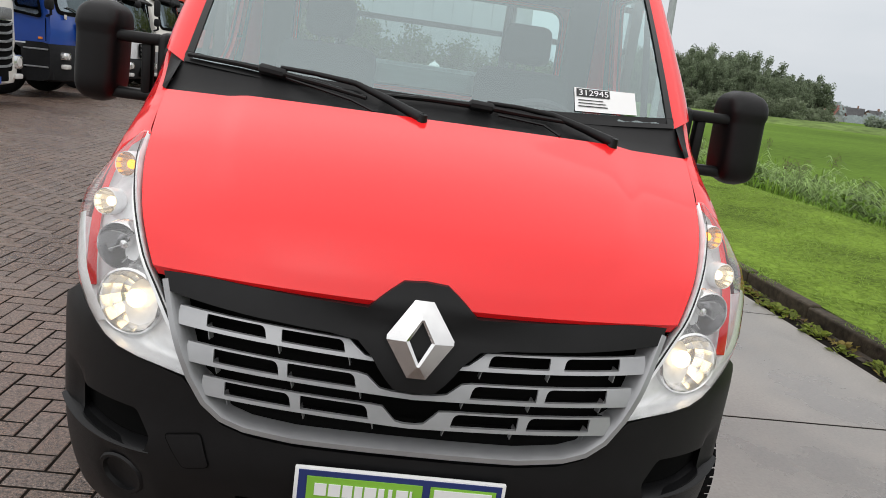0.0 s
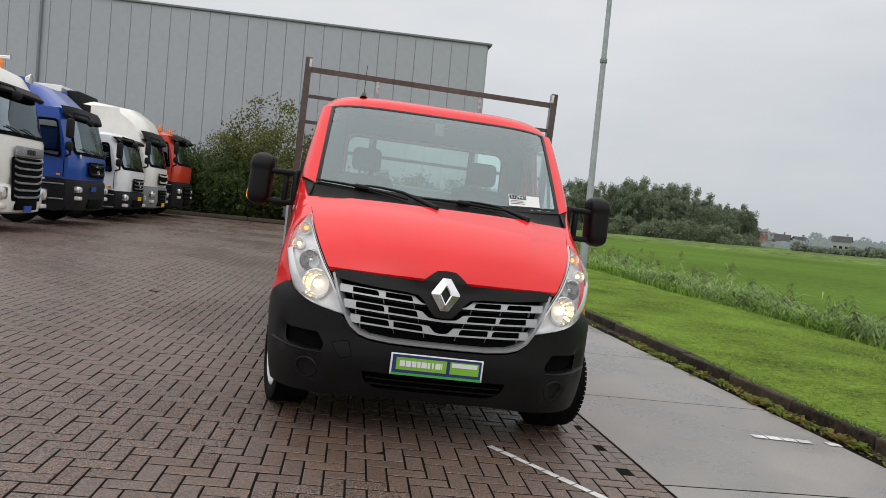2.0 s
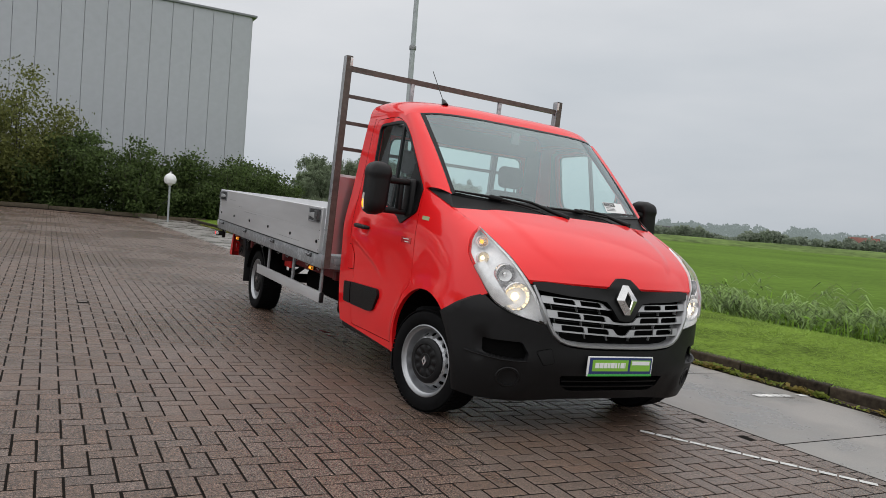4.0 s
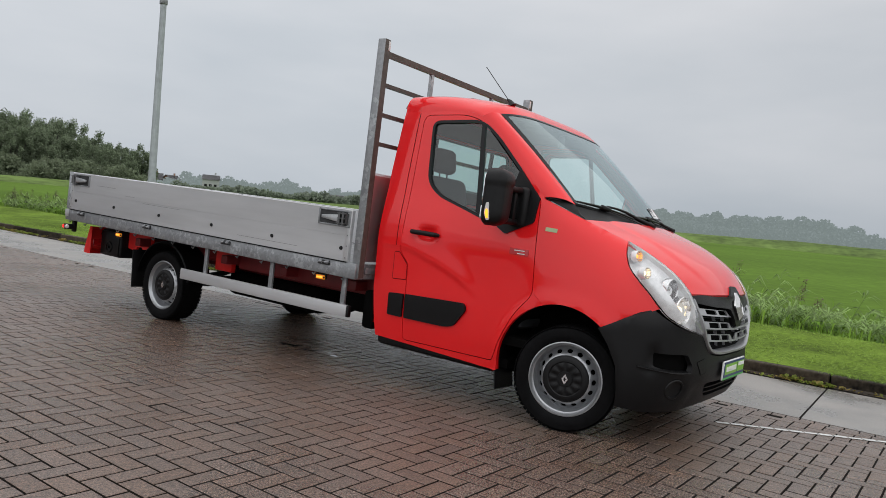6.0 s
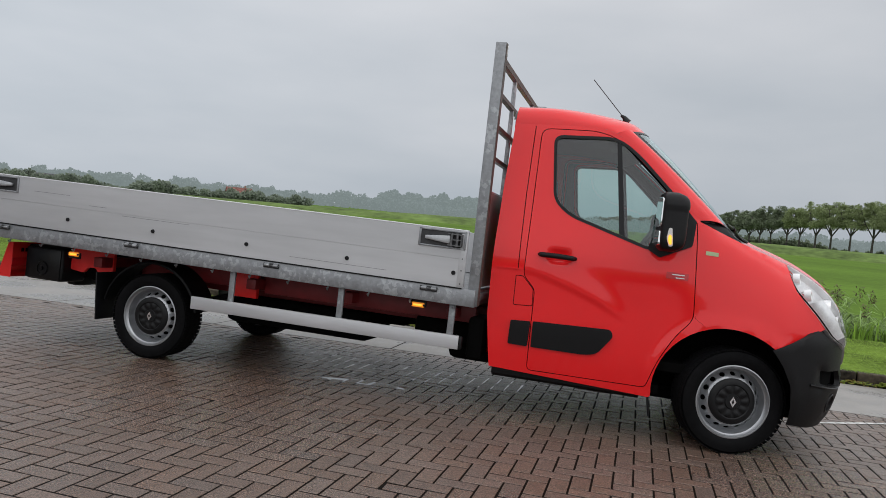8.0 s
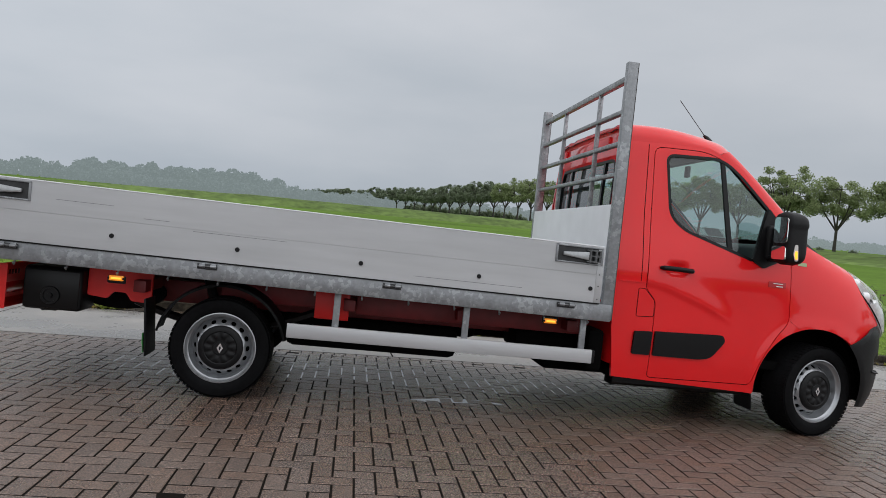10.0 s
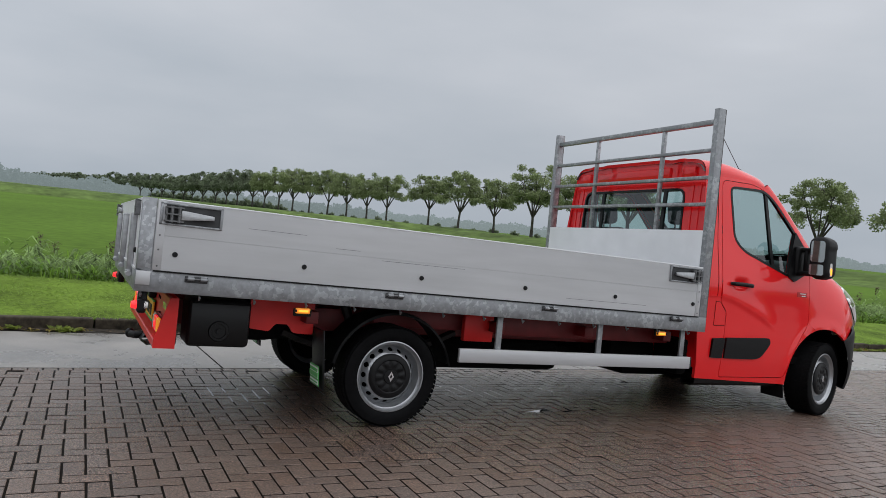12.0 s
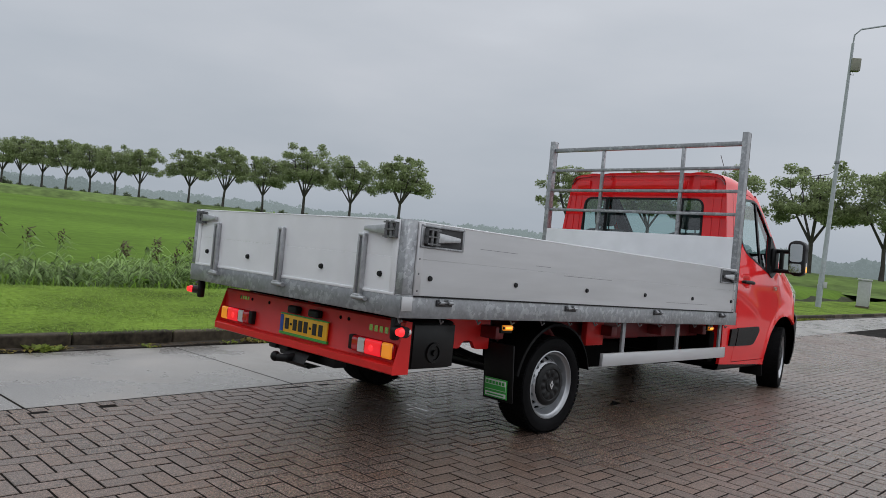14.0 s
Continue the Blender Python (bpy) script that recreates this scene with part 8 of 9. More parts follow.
GREY_LIGHT = mat("mid_grey_bumper_plastic", (0.20, 0.205, 0.21), 0.55, 0, 0.1, 15, 2)


def lorry(m, label, paint, lower, sill, screen, roof, visor, grilles, lamps, pane_top, beacons=0, spots=0, plate=None, mirror_paint=None, W=1.22):
    """A forward-control lorry cab facing +x, its front at x = 0, with chassis and wheels behind.
    sill: foot of the painted cab; screen: foot and head of the windscreen; roof: outline behind the screen;
    grilles: (half width, foot, head, slats, material of the slats); lamps: (height, size) of the headlamps."""
    o = empty("lorry", m, label=label, category="lorry", group="row of parked lorries")
    s0, s1 = screen
    prof = [(0.0, sill), (0.03, sill + 0.2), (0.02, s0 - 0.12), (-0.03, s0 + 0.02), (-0.13, (s0 + s1) / 2), (-0.24, s1)] + roof
    top = roof[-1][1]
    us = [i / 10 - 1 for i in range(21)]

    def wide(z):
        return W - 0.07 * smooth(s0, s1 + 0.7, z)

    def bow(u):
        return 0.05 * u * u + 0.20 * abs(u) ** 7

    bm = nb()
    loft(bm, [[V(x - bow(u), u * wide(z), z - 0.17 * abs(u) ** 5 * (z > s1 + 0.2)) for u in us] for x, z in prof])
    for s in (-1, 1):
        rws = [[V(max(x - 0.25, -2.05), s * wide(z), z - 0.17 * (z > s1 + 0.2)), V(-1.2, s * (wide(z) + 0.012), z - 0.17 * (z > s1 + 0.2)), V(-2.1, s * wide(z), z - 0.17 * (z > s1 + 0.2))] for x, z in prof]
        loft(bm, rws if s > 0 else [r[::-1] for r in rws])
    bm.faces.new([bm.verts.new(p) for p in ((-2.1, -W, sill), (-2.1, W, sill), (-2.1, W - 0.07, top - 0.17), (-2.1, -W + 0.07, top - 0.17))])
    part("cab", bm, paint, o)

    def front(y, z, d=0.0):
        return V(curve_at([(q[1], q[0]) for q in prof[:6]], z) - bow(y / W) + d, y, z)

    def side(s, d=0.0):
        return lambda x, z: V(x, s * (wide(z) + 0.012 + d), z)

    bm = nb()
    panel(bm, rounded([(-1.10, s0 - 0.05), (1.10, s0 - 0.05), (1.06, s1 + 0.04), (-1.06, s1 + 0.04)], 0.10, 4), lambda y, z: front(y, z, 0.008), 0.12)
    part("screen_surround", bm, DARK_VOID, o)
    bm = nb()
    panel(bm, rounded([(-1.04, s0 + 0.03), (1.04, s0 + 0.03), (1.00, s1), (-1.00, s1)], 0.10, 4), lambda y, z: front(y, z, 0.016), 0.12)
    part("windscreen", bm, SCREEN, o)
    bm = nb()
    panel(bm, [(-1.0, s0 + 0.03), (1.0, s0 + 0.03), (0.95, s0 + 0.13), (-0.95, s0 + 0.14)], lambda y, z: front(y, z, 0.013), 0.12)
    part("dashboard_edge", bm, GREY_BUMPER, o)
    for a in (-0.75, -0.1):
        bm = nb()
        tube(bm, [front(a + 0.5, s0 - 0.01, 0.04), front(a + 0.1, s0 + 0.10, 0.05), front(a - 0.1, s0 + 0.12, 0.05)], 0.013, 5)
        part("wiper", bm, INK, o)
    if visor:
        v0, v1, out = visor
        bm = nb()
        mid = (v0 + v1) / 2
        loft(bm, [[V(-0.24 - bow(u) + d, u * (W - 0.03), z) for u in us] for d, z in ((0.03, v0 + 0.10), (out, v0), (out + 0.02, v0 + 0.04), (out * 0.55, mid + 0.06), (0.0, v1))])
        part("sun_visor", bm, GREY_BUMPER, o)
    for s in (-1, 1):
        bm = nb()
        panel(bm, rounded([(-0.36, s0 - 0.16), (-1.42, s0 - 0.02), (-1.42, pane_top), (-0.50, pane_top)], 0.10, 4), side(s, 0.034), 0.3)
        part("window_surround", bm, DARK_VOID, o)
        bm = nb()
        panel(bm, rounded([(-0.42, s0 - 0.10), (-1.37, s0 + 0.03), (-1.37, pane_top - 0.06), (-0.53, pane_top - 0.06)], 0.08, 4), side(s, 0.044), 0.3)
        part("side_window", bm, SCREEN, o)
        bm = nb()
        for x0, z0, z1 in ((-1.47, sill + 0.05, pane_top + 0.05), (-0.30, sill + 0.05, s0 - 0.15)):
            n = 6
            loft(bm, [[side(s, 0.012)(x0, lerp(z0, z1, k / n)), side(s, 0.012)(x0 - 0.018, lerp(z0, z1, k / n))] for k in range(n + 1)])
        part("door_seam", bm, DARK_VOID, o)
        part("door_handle", boxes(((-1.2, s * (W + 0.02), s0 - 0.35), (0.18, 0.03, 0.05)), bevel=0.01), GREY_BUMPER, o)
        if s < 0:
            bm = nb()
            tube(bm, [(-0.30, s * (W - 0.05), pane_top + 0.12), (-0.12, s * (W + 0.20), pane_top + 0.05), (-0.12, s * (W + 0.22), pane_top - 0.3)], 0.028, 6)
            part("mirror_arm", bm, GREY_BUMPER, o)
            bm = nb()
            tube(bm, [(-0.30, s * (W - 0.02), s0 - 0.1), (-0.12, s * (W + 0.20), s0 - 0.06), (-0.12, s * (W + 0.22), s0 + 0.2)], 0.028, 6)
            part("mirror_arm", bm, GREY_BUMPER, o)
            for zc, hz in ((pane_top - 0.22, 0.46), (s0 + 0.13, 0.22)):
                bm = nb()
                box(bm, (-0.14, s * (W + 0.22), zc), (0.16, 0.20, hz), 0.06)
                part("mirror", bm, mirror_paint or GREY_BUMPER, o)
        # steps under the door
        bm = nb()
        box(bm, (-0.52, s * (W - 0.09), sill * 0.5 + 0.17), (0.66, 0.16, sill - 0.42), 0.05)
        part("step_panel", bm, lower, o)
        for z in (sill - 0.12, sill - 0.48):
            part("step", boxes(((-0.52, s * (W + 0.005), z), (0.5, 0.05, 0.035)), bevel=0.01), GALV, o)
    # bumper
    bm = nb()
    rws = []
    for z, d in ((0.36, -0.12), (0.40, 0.0), (0.60, 0.06), (sill - 0.08, 0.06), (sill, 0.02), (sill + 0.02, -0.1)):
        rws.append([V(d - bow(u) * 1.2, u * (W + 0.015), z) for u in us])
    loft(bm, rws)
    for s in (-1, 1):
        loft(bm, [[r[-1] if s > 0 else r[0], V(-0.72, s * (W + 0.015), r[0].z)] for r in rws])
    part("bumper", bm, lower, o)
    part("air_intake", boxes(((0.045, 0, 0.56), (0.06, 1.0, 0.24)), bevel=0.03), DARK_VOID, o)
    lz, lw, lh = lamps
    for s in (-1, 1):
        bm = nb()
        box(bm, (-0.045, s * 0.95, lz), (0.16, lw, lh), 0.05)
        part("headlamp", bm, REFLECTOR, o)
        bm = nb()
        tube(bm, [(0.03, s * 0.97, lz), (0.045, s * 0.97, lz)], [lh * 0.36, lh * 0.30], 12)
        part("lamp_lens", bm, WHITE_LENS, o)
        part("fog_lamp", boxes(((-0.03, s * 0.96, lz - lh * 0.5 - 0.13), (0.14, lw * 0.8, 0.10)), bevel=0.03), WHITE_LENS, o)
        part("marker_lamp", boxes(((-0.42, s * (W + 0.02), sill + 0.1), (0.09, 0.03, 0.05)), bevel=0.01), AMBER, o)
    # grilles
    for hw, z0, z1, n, slat in grilles:
        bm = nb()
        panel(bm, rounded([(-hw * 0.9, z0), (hw * 0.9, z0), (hw, z1), (-hw, z1)], 0.07, 4), lambda y, z: V(0.065 - bow(y / W), y, z), 0.12)
        part("grille", bm, DARK_VOID, o)
        for k in range(n):
            z = lerp(z0 + 0.08, z1 - 0.08, k / max(1, n - 1))
            w = lerp(hw * 0.84, hw * 0.93, (z - z0) / (z1 - z0))
            h = (z1 - z0) / max(n, 2) * 0.16
            bm = nb()
            yy = [w * (i / 6 - 1) for i in range(13)]
            loft(bm, [[V(0.07 + d - bow(y / W), y, z + dz + 0.05 * abs(y / w) ** 6) for y in yy] for d, dz in ((0, -h), (0.03, -h * 0.6), (0.03, h * 0.6), (0, h))])
            part("grille_slat", bm, slat, o)
    if plate:
        part("number_plate", boxes(((0.085, plate[1], plate[2]), (0.02, 0.34, 0.12))), plate[0], o)
    for s in ((-0.75, 0.75) if beacons else ()):
        bm = nb()
        tube(bm, [(-0.95, s, top - 0.05), (-0.95, s, top + 0.05), (-0.95, s, top + 0.06), (-0.95, s, top + 0.16)], [0.07, 0.07, 0.08, 0.06], 12)
        part("beacon", bm, AMBER, o)
    if spots:
        for s in (-0.88, 0.88):
            bm = nb()
            tube(bm, [(-0.46, s, top - 0.20), (-0.36, s, top - 0.19), (-0.35, s, top - 0.19)], [0.06, 0.115, 0.105], 14)
            part("spot_lamp", bm, REFLECTOR, o)
        bm = nb()
        tube(bm, [(-0.70, -0.35, top + 0.03), (-0.30, -0.35, top + 0.05), (-0.26, -0.35, top + 0.05)], [0.025, 0.03, 0.06], 10)
        part("air_horn", bm, CHROME, o)
    # convex mirror before the windscreen's upper corner
    bm = nb()
    tube(bm, [V(-0.24, -0.98, s1 + 0.12), V(0.06, -0.92, s1 + 0.06), V(0.10, -0.86, s1 - 0.02)], 0.022, 6)
    part("mirror_arm", bm, GREY_BUMPER, o)
    bm = nb()
    bmesh.ops.create_uvsphere(bm, u_segments=14, v_segments=8, radius=1, matrix=Matrix.Translation((0.10, -0.82, s1 - 0.08)) @ Matrix.Diagonal((0.07, 0.16, 0.10, 1)))
    part("front_mirror", bm, GREY_BUMPER, o)
    # chassis and wheels
    bm = nb()
    for s in (-1, 1):
        box(bm, (-4.0, s * 0.42, 0.85), (5.2, 0.09, 0.26), 0.01)
    part("chassis", bm, GREY_BUMPER, o)
    for s in (-1, 1):
        part("tank", boxes(((-2.9, s * 0.95, 0.75), (1.1, 0.5, 0.55)), bevel=0.08), GREY_BUMPER, o)
    for x in (-1.35, -5.0):
        for s in (-1, 1):
            bm = nb()
            lathe(bm, [(0.27, 0.13), (0.30, 0.15), (0.44, 0.15), (0.50, 0.11), (0.51, 0.0), (0.50, -0.11), (0.44, -0.15), (0.30, -0.15)], 32, "y")
            w = part("wheel", bm, RUBBER, o)
            bm = nb()
            lathe(bm, [(0.29, 0.13), (0.27, 0.05), (0.16, 0.06), (0.14, 0.13), (0.02, 0.14)], 24, "y")
            part("rim", bm, GALV_DARK, w)
            w.matrix_basis = pose(x, s * 1.02, 0.51, 0, 0, 0 if s > 0 else 180)
            bm = nb()
            loft(bm, [[V(x + 0.60 * math.cos(a), s * yy, 0.51 + 0.60 * math.sin(a)) for a in [lerp(0.15, math.pi - 0.15, i / 12) for i in range(13)]] for yy in (0.85, W + 0.01)])
            bmesh.ops.solidify(bm, geom=bm.faces[:], thickness=0.03)
            part("mudguard", bm, GREY_BUMPER, o)
    return o


def yardpose(x, y, turn):
    return pose(x, y, rise(x, y) - 0.005, 0, 0, turn)


TURN = 0.5
# cream-white one with the tall slatted grille
lw = lorry(yardpose(-7.20, 11.10, TURN), "cream-white lorry cab with a tall slatted black grille", CREAM, CREAM, 0.95, (1.95, 2.75), [(-0.30, 2.95), (-0.45, 3.2), (-0.85, 3.36), (-2.1, 3.40)],
           (2.72, 2.92, 0.20), [(0.74, 0.62, 1.50, 6, GALV)], (0.78, 0.36, 0.26), 2.62, 1, 1, (BLUE_BAND, 0, 0.47), CREAM)
part("badge_panel", boxes(((0.065, 0, 1.62), (0.05, 1.30, 0.20)), bevel=0.03), GALV, lw)
for k in range(3):
    part("badge_bar", boxes(((0.095, -0.13 + 0.13 * k, 1.62), (0.02, 0.10, 0.10)), bevel=0.004), INK, lw)
# blue one
lw = lorry(yardpose(-7.13, 14.93, TURN), "blue lorry cab with a roof air deflector and grey bumper", BLUE_L, GREY_BUMPER, 1.13, (1.78, 2.62), [(-0.30, 2.82), (-0.55, 2.95), (-1.0, 3.32), (-2.1, 3.62)],
           (2.60, 2.88, 0.10), [(0.62, 1.22, 1.60, 2, GREY_BUMPER)], (0.90, 0.30, 0.17), 2.55, 0, 0, (BLUE_BAND, -0.25, 0.93))
part("badge_bar", boxes(((0.085, 0, 1.50), (0.03, 0.34, 0.05)), bevel=0.01), CHROME, lw)
part("badge_bar", boxes(((0.085, 0, 1.36), (0.03, 0.16, 0.10)), bevel=0.03), CHROME, lw)
part("sticker", boxes(((-0.02, -0.98, 1.70), (0.02, 0.09, 0.10)), bevel=0.02), WHITE_LENS, lw)
# white one
lw = lorry(yardpose(-7.16, 18.81, TURN), "white lorry cab with a low roof and dark bumper", WHITE_L, GREY_BUMPER, 0.90, (1.58, 2.36), [(-0.30, 2.50), (-0.55, 2.60), (-1.0, 2.64), (-2.1, 2.64)],
           (2.36, 2.46, 0.20), [(0.60, 0.92, 1.30, 3, GALV_DARK)], (0.72, 0.30, 0.20), 2.28, 0, 0, (YELLOW_PLATE, 0.1, 0.70))
bm = nb()
tube(bm, [V(0.10, 0.10 * math.cos(a), 1.13 + 0.10 * math.sin(a)) for a in [k * math.pi / 8 for k in range(17)]], 0.010, 6)
part("badge_ring", bm, CHROME, lw)
# cream one with the high roof
lw = lorry(yardpose(-7.20, 21.85, TURN), "cream-white high-roofed lorry cab with a grey bumper", CREAM, GREY_LIGHT, 1.10, (1.80, 2.62), [(-0.30, 2.92), (-0.50, 3.30), (-0.95, 3.62), (-2.1, 3.76)],
           (2.55, 2.92, 0.16), [(0.62, 1.18, 1.56, 2, CREAM), (0.55, 0.62, 1.0, 3, GREY_BUMPER)], (0.84, 0.32, 0.22), 2.55, 0, 0, (YELLOW_PLATE, 0.1, 0.50))
# orange-red one
lw = lorry(yardpose(-7.05, 25.05, TURN), "orange-red lorry cab with a black lower front", RED_L, GREY_BUMPER, 1.34, (2.02, 2.86), [(-0.30, 3.05), (-0.50, 3.16), (-1.0, 3.24), (-2.1, 3.26)],
           (2.86, 3.10, 0.26), [(0.70, 0.70, 1.20, 3, GREY_BUMPER)], (1.00, 0.30, 0.2), 2.80, 1)

# box body behind the white lorries
bx = empty("box_body", yardpose(-11.2, 22.6, TURN), label="white lorry box body standing behind the cabs", category="box body")
part("body", boxes(((-1.6, 0, 2.55), (4.6, 2.5, 3.3)), bevel=0.04), WHITE_L, bx)
part("cooling_unit", boxes(((0.95, 0, 3.7), (0.5, 1.9, 0.8)), bevel=0.1), GREY_BUMPER, bx)
part("frame", boxes(((0.72, 0, 2.5), (0.06, 2.5, 3.2)), bevel=0.02), GREY_LIGHT, bx)
for px, py in ((-3.2, 0.9), (0.4, 0.9), (-3.2, -0.9), (0.4, -0.9)):
    part("leg", boxes(((px, py, 0.45), (0.14, 0.14, 0.92))), GALV_DARK, bx)

# ---- paving bricks in herringbone, and the painted lines on them ----
CELL = 0.1055
GAP = 0.0056
PAVE_TURN = radians(-0.3)
PC, PS = math.cos(PAVE_TURN), math.sin(PAVE_TURN)
EDGE_U = JOINT_U - 0.101


def brick_field(u0, u1, v0, v1):
    """Middle and half sizes of every brick, in the paving's own frame, that lies on the yard's side of the border course."""
    out = []
    for i in range(int(u0 / CELL) - 2, int(u1 / CELL) + 3):
        for j in range(int(v0 / CELL) - 2, int(v1 / CELL) + 3):
            d = (i + j + 2) % 4
            if d == 0:
                b = ((i + 1 - 0.29) * CELL, (j + 0.5 + 0.17) * CELL, CELL - GAP, CELL / 2 - GAP)
            elif d == 3:
                b = ((i + 0.5 - 0.29) * CELL, (j + 0.17) * CELL, CELL / 2 - GAP, CELL - GAP)
            else:
                continue
            x, y = b[0] * PC - b[1] * PS, b[0] * PS + b[1] * PC
            if -15.5 < x * RC + y * RS < EDGE_U + 0.02 and v0 < b[1] < v1:
                out.append(b)
    return out


WATER = mat("rain_water_film", (0.02, 0.02, 0.02), 0.04, 0, 0.05, spec=1.0)
paving = empty("brick_paving", label="wet brown clay paving bricks laid in herringbone", category="paving", kind="structure")
NEAR = (-3.55, -2.62, 1.2, 7.8)
allb = brick_field(-17.0, 3.0, -12.0, 27.0)
picked, rest = [], []
for b in allb:
    (picked if NEAR[0] < b[0] < NEAR[1] and NEAR[2] < b[1] < NEAR[3] and len(picked) < 300 else rest).append(b)
A = np.array(rest)
nB = len(A)
g = np.random.default_rng(21)
CH = 0.0034
tilt = g.normal(0, 0.005, (nB, 2))
dz = g.normal(0, 0.0007, nB)
hxy = A[:, 2:4]
corner = np.array([(-1, -1), (1, -1), (1, 1), (-1, 1)], float)
out_uv = A[:, None, :2] + corner[None] * hxy[:, None, :]
in_uv = A[:, None, :2] + corner[None] * (hxy[:, None, :] - CH)


def heights(uv):
    x = uv[..., 0] * PC - uv[..., 1] * PS
    y = uv[..., 0] * PS + uv[..., 1] * PC
    # bricks are cut where they meet the border course
    u, v = np.minimum(x * RC + y * RS, EDGE_U), -x * RS + y * RC
    x, y = u * RC - v * RS, u * RS + v * RC
    hx = np.where(x > -1, -0.0349 * x, 0.0349 + 0.105 * np.tanh((-x - 1) / 3.2))
    return x, y, hx + 0.008 + 0.0057 * np.clip(y, -30, 34)


def lay(uv, drop):
    x, y, z = heights(uv)
    rel = uv - A[:, None, :2]
    z = z + dz[:, None] + (rel * tilt[:, None, :]).sum(-1) - drop
    return np.stack([x, y, z], -1)


bv = np.concatenate([lay(in_uv, 0.0), lay(out_uv, 0.0018), lay(out_uv, 0.012)], 1).reshape(-1, 3)
base = (np.arange(nB) * 12)[:, None, None]
fc = [(0, 1, 2, 3)] + [(4 + k, 4 + (k + 1) % 4, (k + 1) % 4, k) for k in range(4)]
near_mask = (A[:, 1] < 12) & (A[:, 1] > -7) & (A[:, 0] > -9)
sidef = [(8 + k, 8 + (k + 1) % 4, 4 + (k + 1) % 4, 4 + k) for k in range(4)]
faces = (base + np.array(fc)[None]).reshape(-1, 4).tolist() + ((np.arange(nB)[near_mask] * 12)[:, None, None] + np.array(sidef)[None]).reshape(-1, 4).tolist()
rest_ob = pydata("paving_bricks", bv.tolist(), faces, BRICK, paving)
tagged(rest_ob, kind="stuff")


def brick_mesh(a, b):
    vs = []
    for s, z in (((a - CH, b - CH), 0.0), ((a, b), -0.0018), ((a, b), -0.012)):
        vs += [(c[0] * s[0], c[1] * s[1], z) for c in corner]
    me = bpy.data.meshes.new("brick")
    me.from_pydata(vs, [], fc + sidef)
    me.materials.append(BRICK_ONE)
    return me


long_me, cross_me = brick_mesh(CELL - GAP, CELL / 2 - GAP), brick_mesh(CELL / 2 - GAP, CELL - GAP)
for u, v, a, b in picked:
    x, y = u * PC - v * PS, u * PS + v * PC
    sx = rise(x + 0.5, y) - rise(x - 0.5, y)
    sy = rise(x, y + 0.5) - rise(x, y - 0.5)
    o = new("brick", long_me if a > b else cross_me)
    o.parent = paving
    o.matrix_basis = Matrix.Translation((x, y, rise(x, y) + random.gauss(0, 0.0007))) @ Euler((sy + random.gauss(0, 0.005), -sx + random.gauss(0, 0.005), 0)).to_matrix().to_4x4() @ Matrix.Rotation(PAVE_TURN, 4, "Z")

# border course along the slabs
EV, EF = [], []
for k in range(-115, 258):
    v = k * CELL
    u = JOINT_U - 0.052
    c = [road(u + a * 0.045, v + b * (CELL / 2 - GAP)) for a, b in corner]
    ci = [road(u + a * 0.041, v + b * (CELL / 2 - GAP - 0.004)) for a, b in corner]
    i0 = len(EV)
    EV += [(x, y, rise(x, y)) for x, y in ci] + [(x, y, rise(x, y) - 0.0018) for x, y in c] + [(x, y, rise(x, y) - 0.014) for x, y in c]
    EF += [tuple(i0 + q for q in f) for f in fc + sidef]
eb = pydata("border_bricks", EV, EF, BRICK, paving)
tagged(eb, kind="stuff")


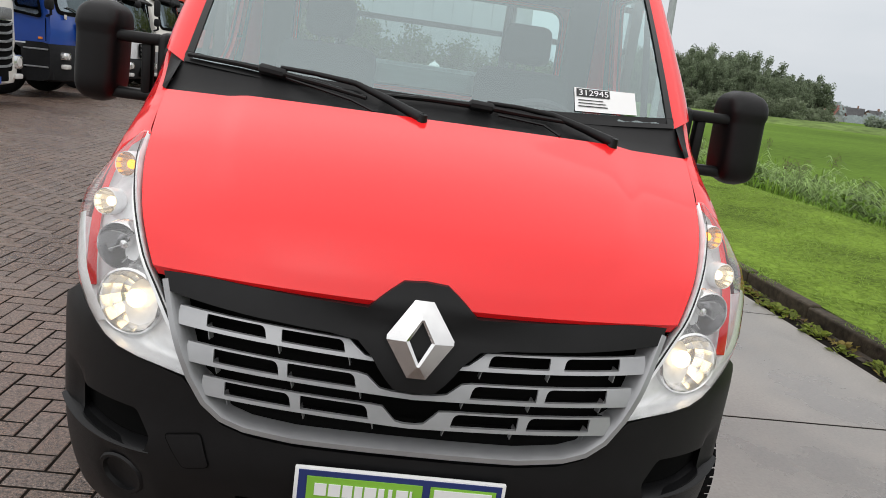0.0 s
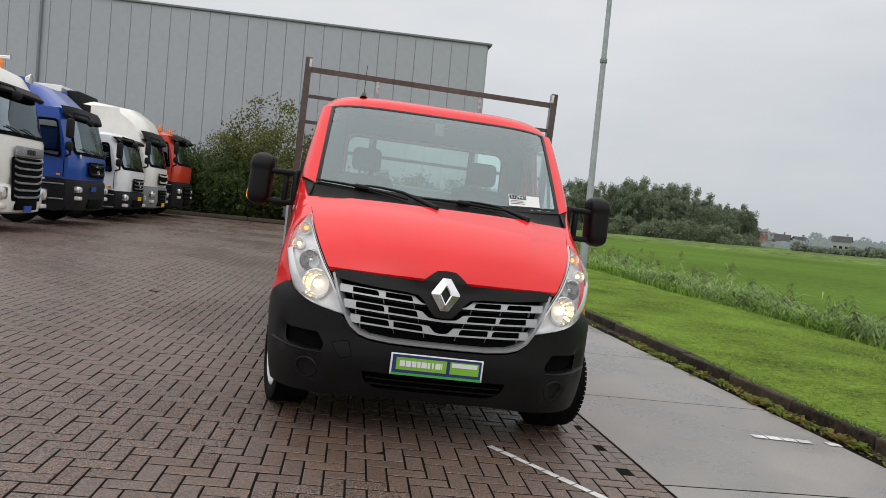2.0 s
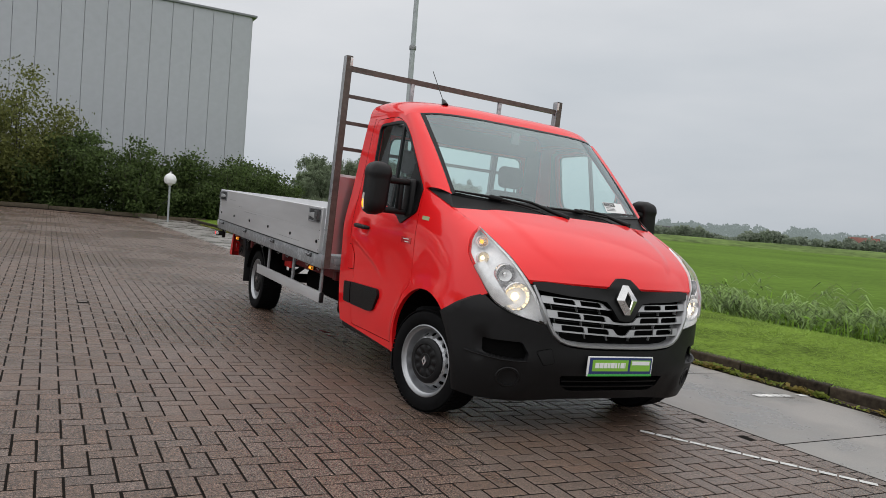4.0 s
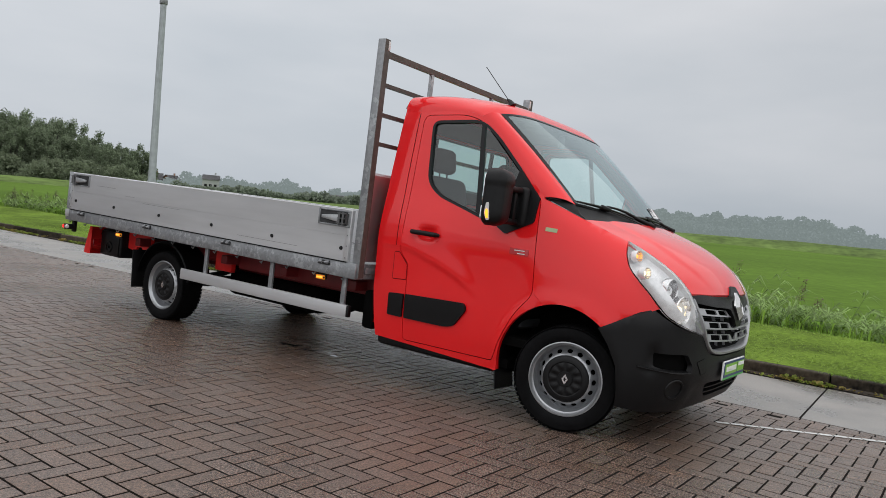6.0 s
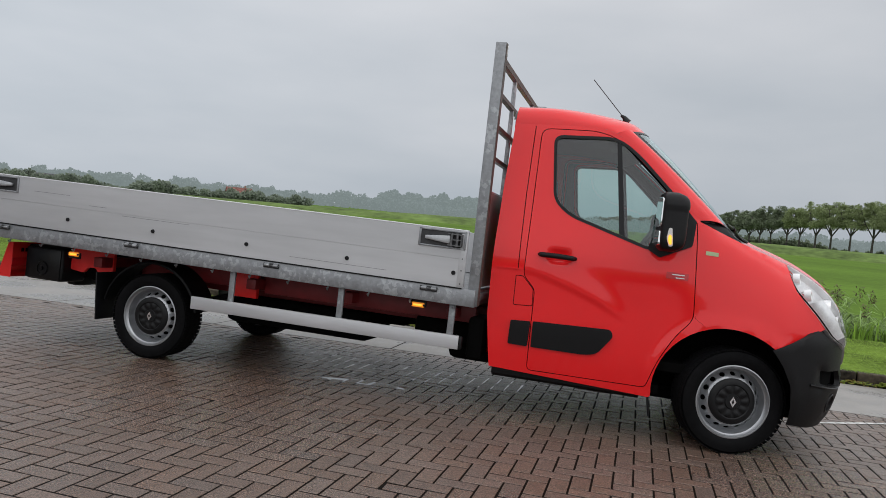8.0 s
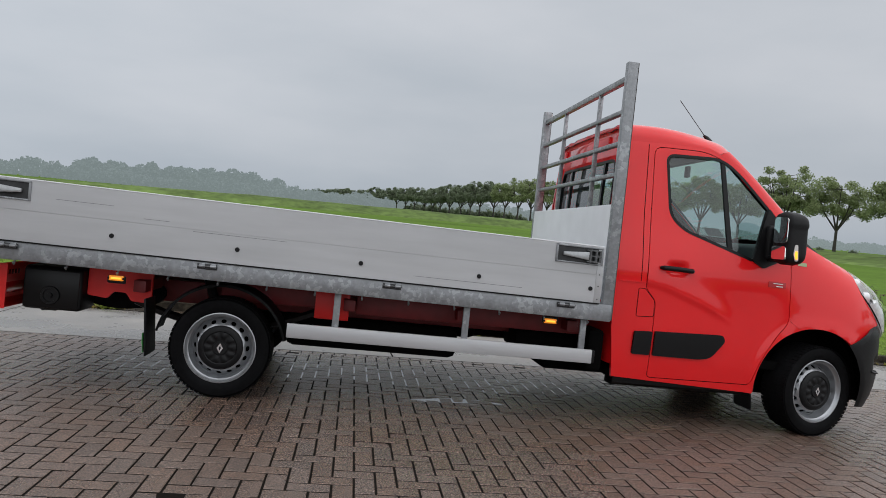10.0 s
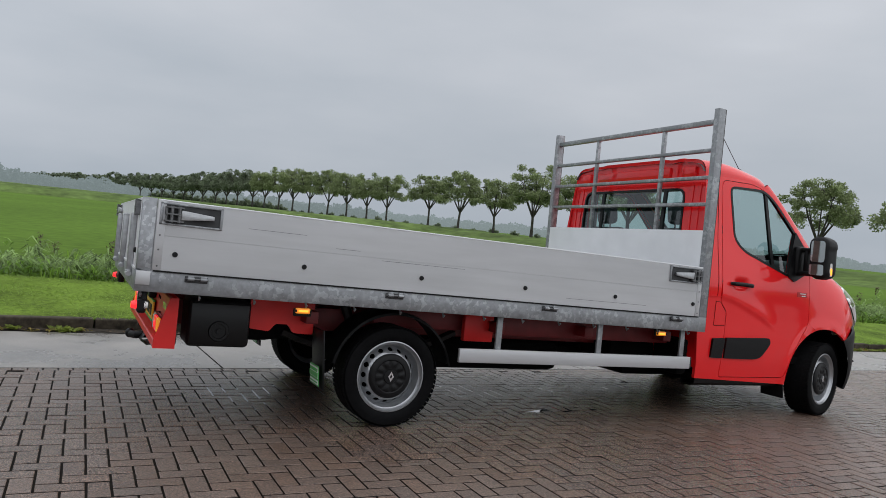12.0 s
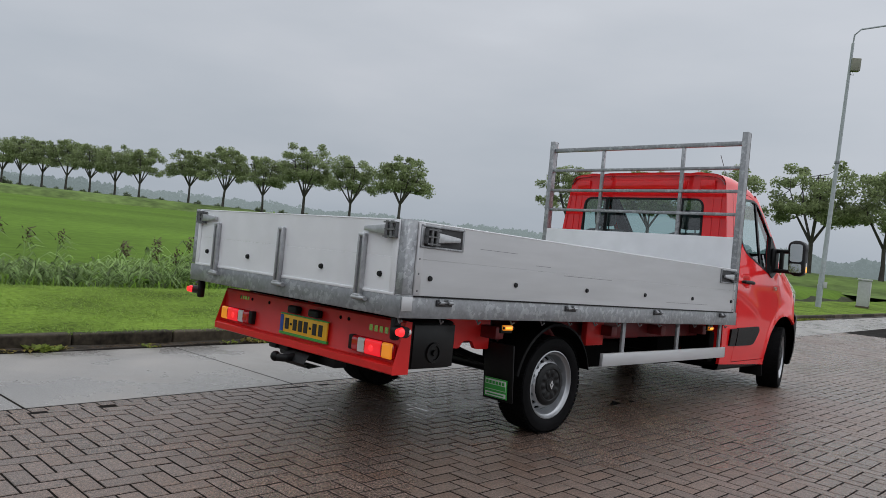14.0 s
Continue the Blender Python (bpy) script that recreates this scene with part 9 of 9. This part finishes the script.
# worn white lines
def stripe(name, p, q, w, label, lift=0.004, seed=1):
    r = np.random.default_rng(seed)
    p, q = Vector(p), Vector(q)
    d = (q - p)
    nn = Vector((-d.y, d.x)).normalized() * w / 2
    k = max(2, int(d.length / 0.104))
    vs, fs = [], []
    for i in range(k):
        if r.random() < 0.04:
            continue
        a, b = p + d * (i + 0.05) / k, p + d * (i + 0.95) / k
        t0, t1 = r.uniform(0.7, 1.0), r.uniform(0.7, 1.0)
        i0 = len(vs)
        for pt in (a + nn * t0, a - nn * t1, b - nn * t1, b + nn * t0):
            vs.append((pt.x, pt.y, rise(pt.x, pt.y) + lift))
        fs.append((i0, i0 + 1, i0 + 2, i0 + 3))
    ob = pydata(name, vs, fs, WHITE_LINE)
    tagged(ob, label, "road marking", kind="structure")


stripe("road_line", (0.40, -0.63), (1.20, -1.80), 0.055, "worn thin white line painted on the bricks", seed=2)
# rain water standing in the joints of a shallow rut
bm = nb()
rows = []
for k in range(44):
    y = 0.9 + 0.16 * k
    end = smooth(7.7, 5.2, y) * smooth(0.7, 1.6, y)
    mid_ = 0.12 + 0.2 * noise.noise((y * 0.5, 4, 7))
    lo = mid_ - (0.95 + 0.2 * noise.noise((y * 0.9, 3, 0))) * (0.35 + 0.65 * end)
    hi = mid_ + (0.95 + 0.25 * noise.noise((y * 0.7, 9, 2))) * (0.35 + 0.65 * end)
    row = []
    for t in range(11):
        x = lerp(lo, hi, t / 10)
        sink = 0.006 * abs(t / 5 - 1) ** 3 + 0.004 * (1 - end) + 0.0008 * noise.noise((x * 2.5, y * 2.5, 1))
        row.append((x, y, rise(x, y) - 0.0023 - sink))
    rows.append(row)
loft(bm, rows)
bmesh.ops.reverse_faces(bm, faces=bm.faces[:])
rut = finish("rain_water", bm, WATER)
tagged(rut, "rain water standing between the paving bricks", "water", kind="structure")
# a thin film over a few sunken bricks
bm = nb()
rows = []
for k in range(25):
    t = k / 24
    y = lerp(2.28, 3.02, t)
    mid = -0.62 + 0.04 * math.sin(5 * t) + 0.03 * noise.noise((y * 6, 1, 0))
    half = 0.075 * math.sin(math.pi * min(1, max(0.02, t))) ** 0.6 * (1 + 0.6 * noise.noise((y * 9, 5, 0)))
    rows.append([(mid + half * q, y, rise(mid + half * q, y) - 0.0004) for q in (-1, -0.3, 0.3, 1)])
loft(bm, rows)
bmesh.ops.reverse_faces(bm, faces=bm.faces[:])
film = finish("rain_puddle", bm, WATER)
tagged(film, "thin shallow rain puddle on the paving bricks", "puddle", kind="structure")
stripe("road_line", (2.56, 0.15), (3.26, 0.12), 0.095, "short white mark painted on the slab", 0.006, seed=6)
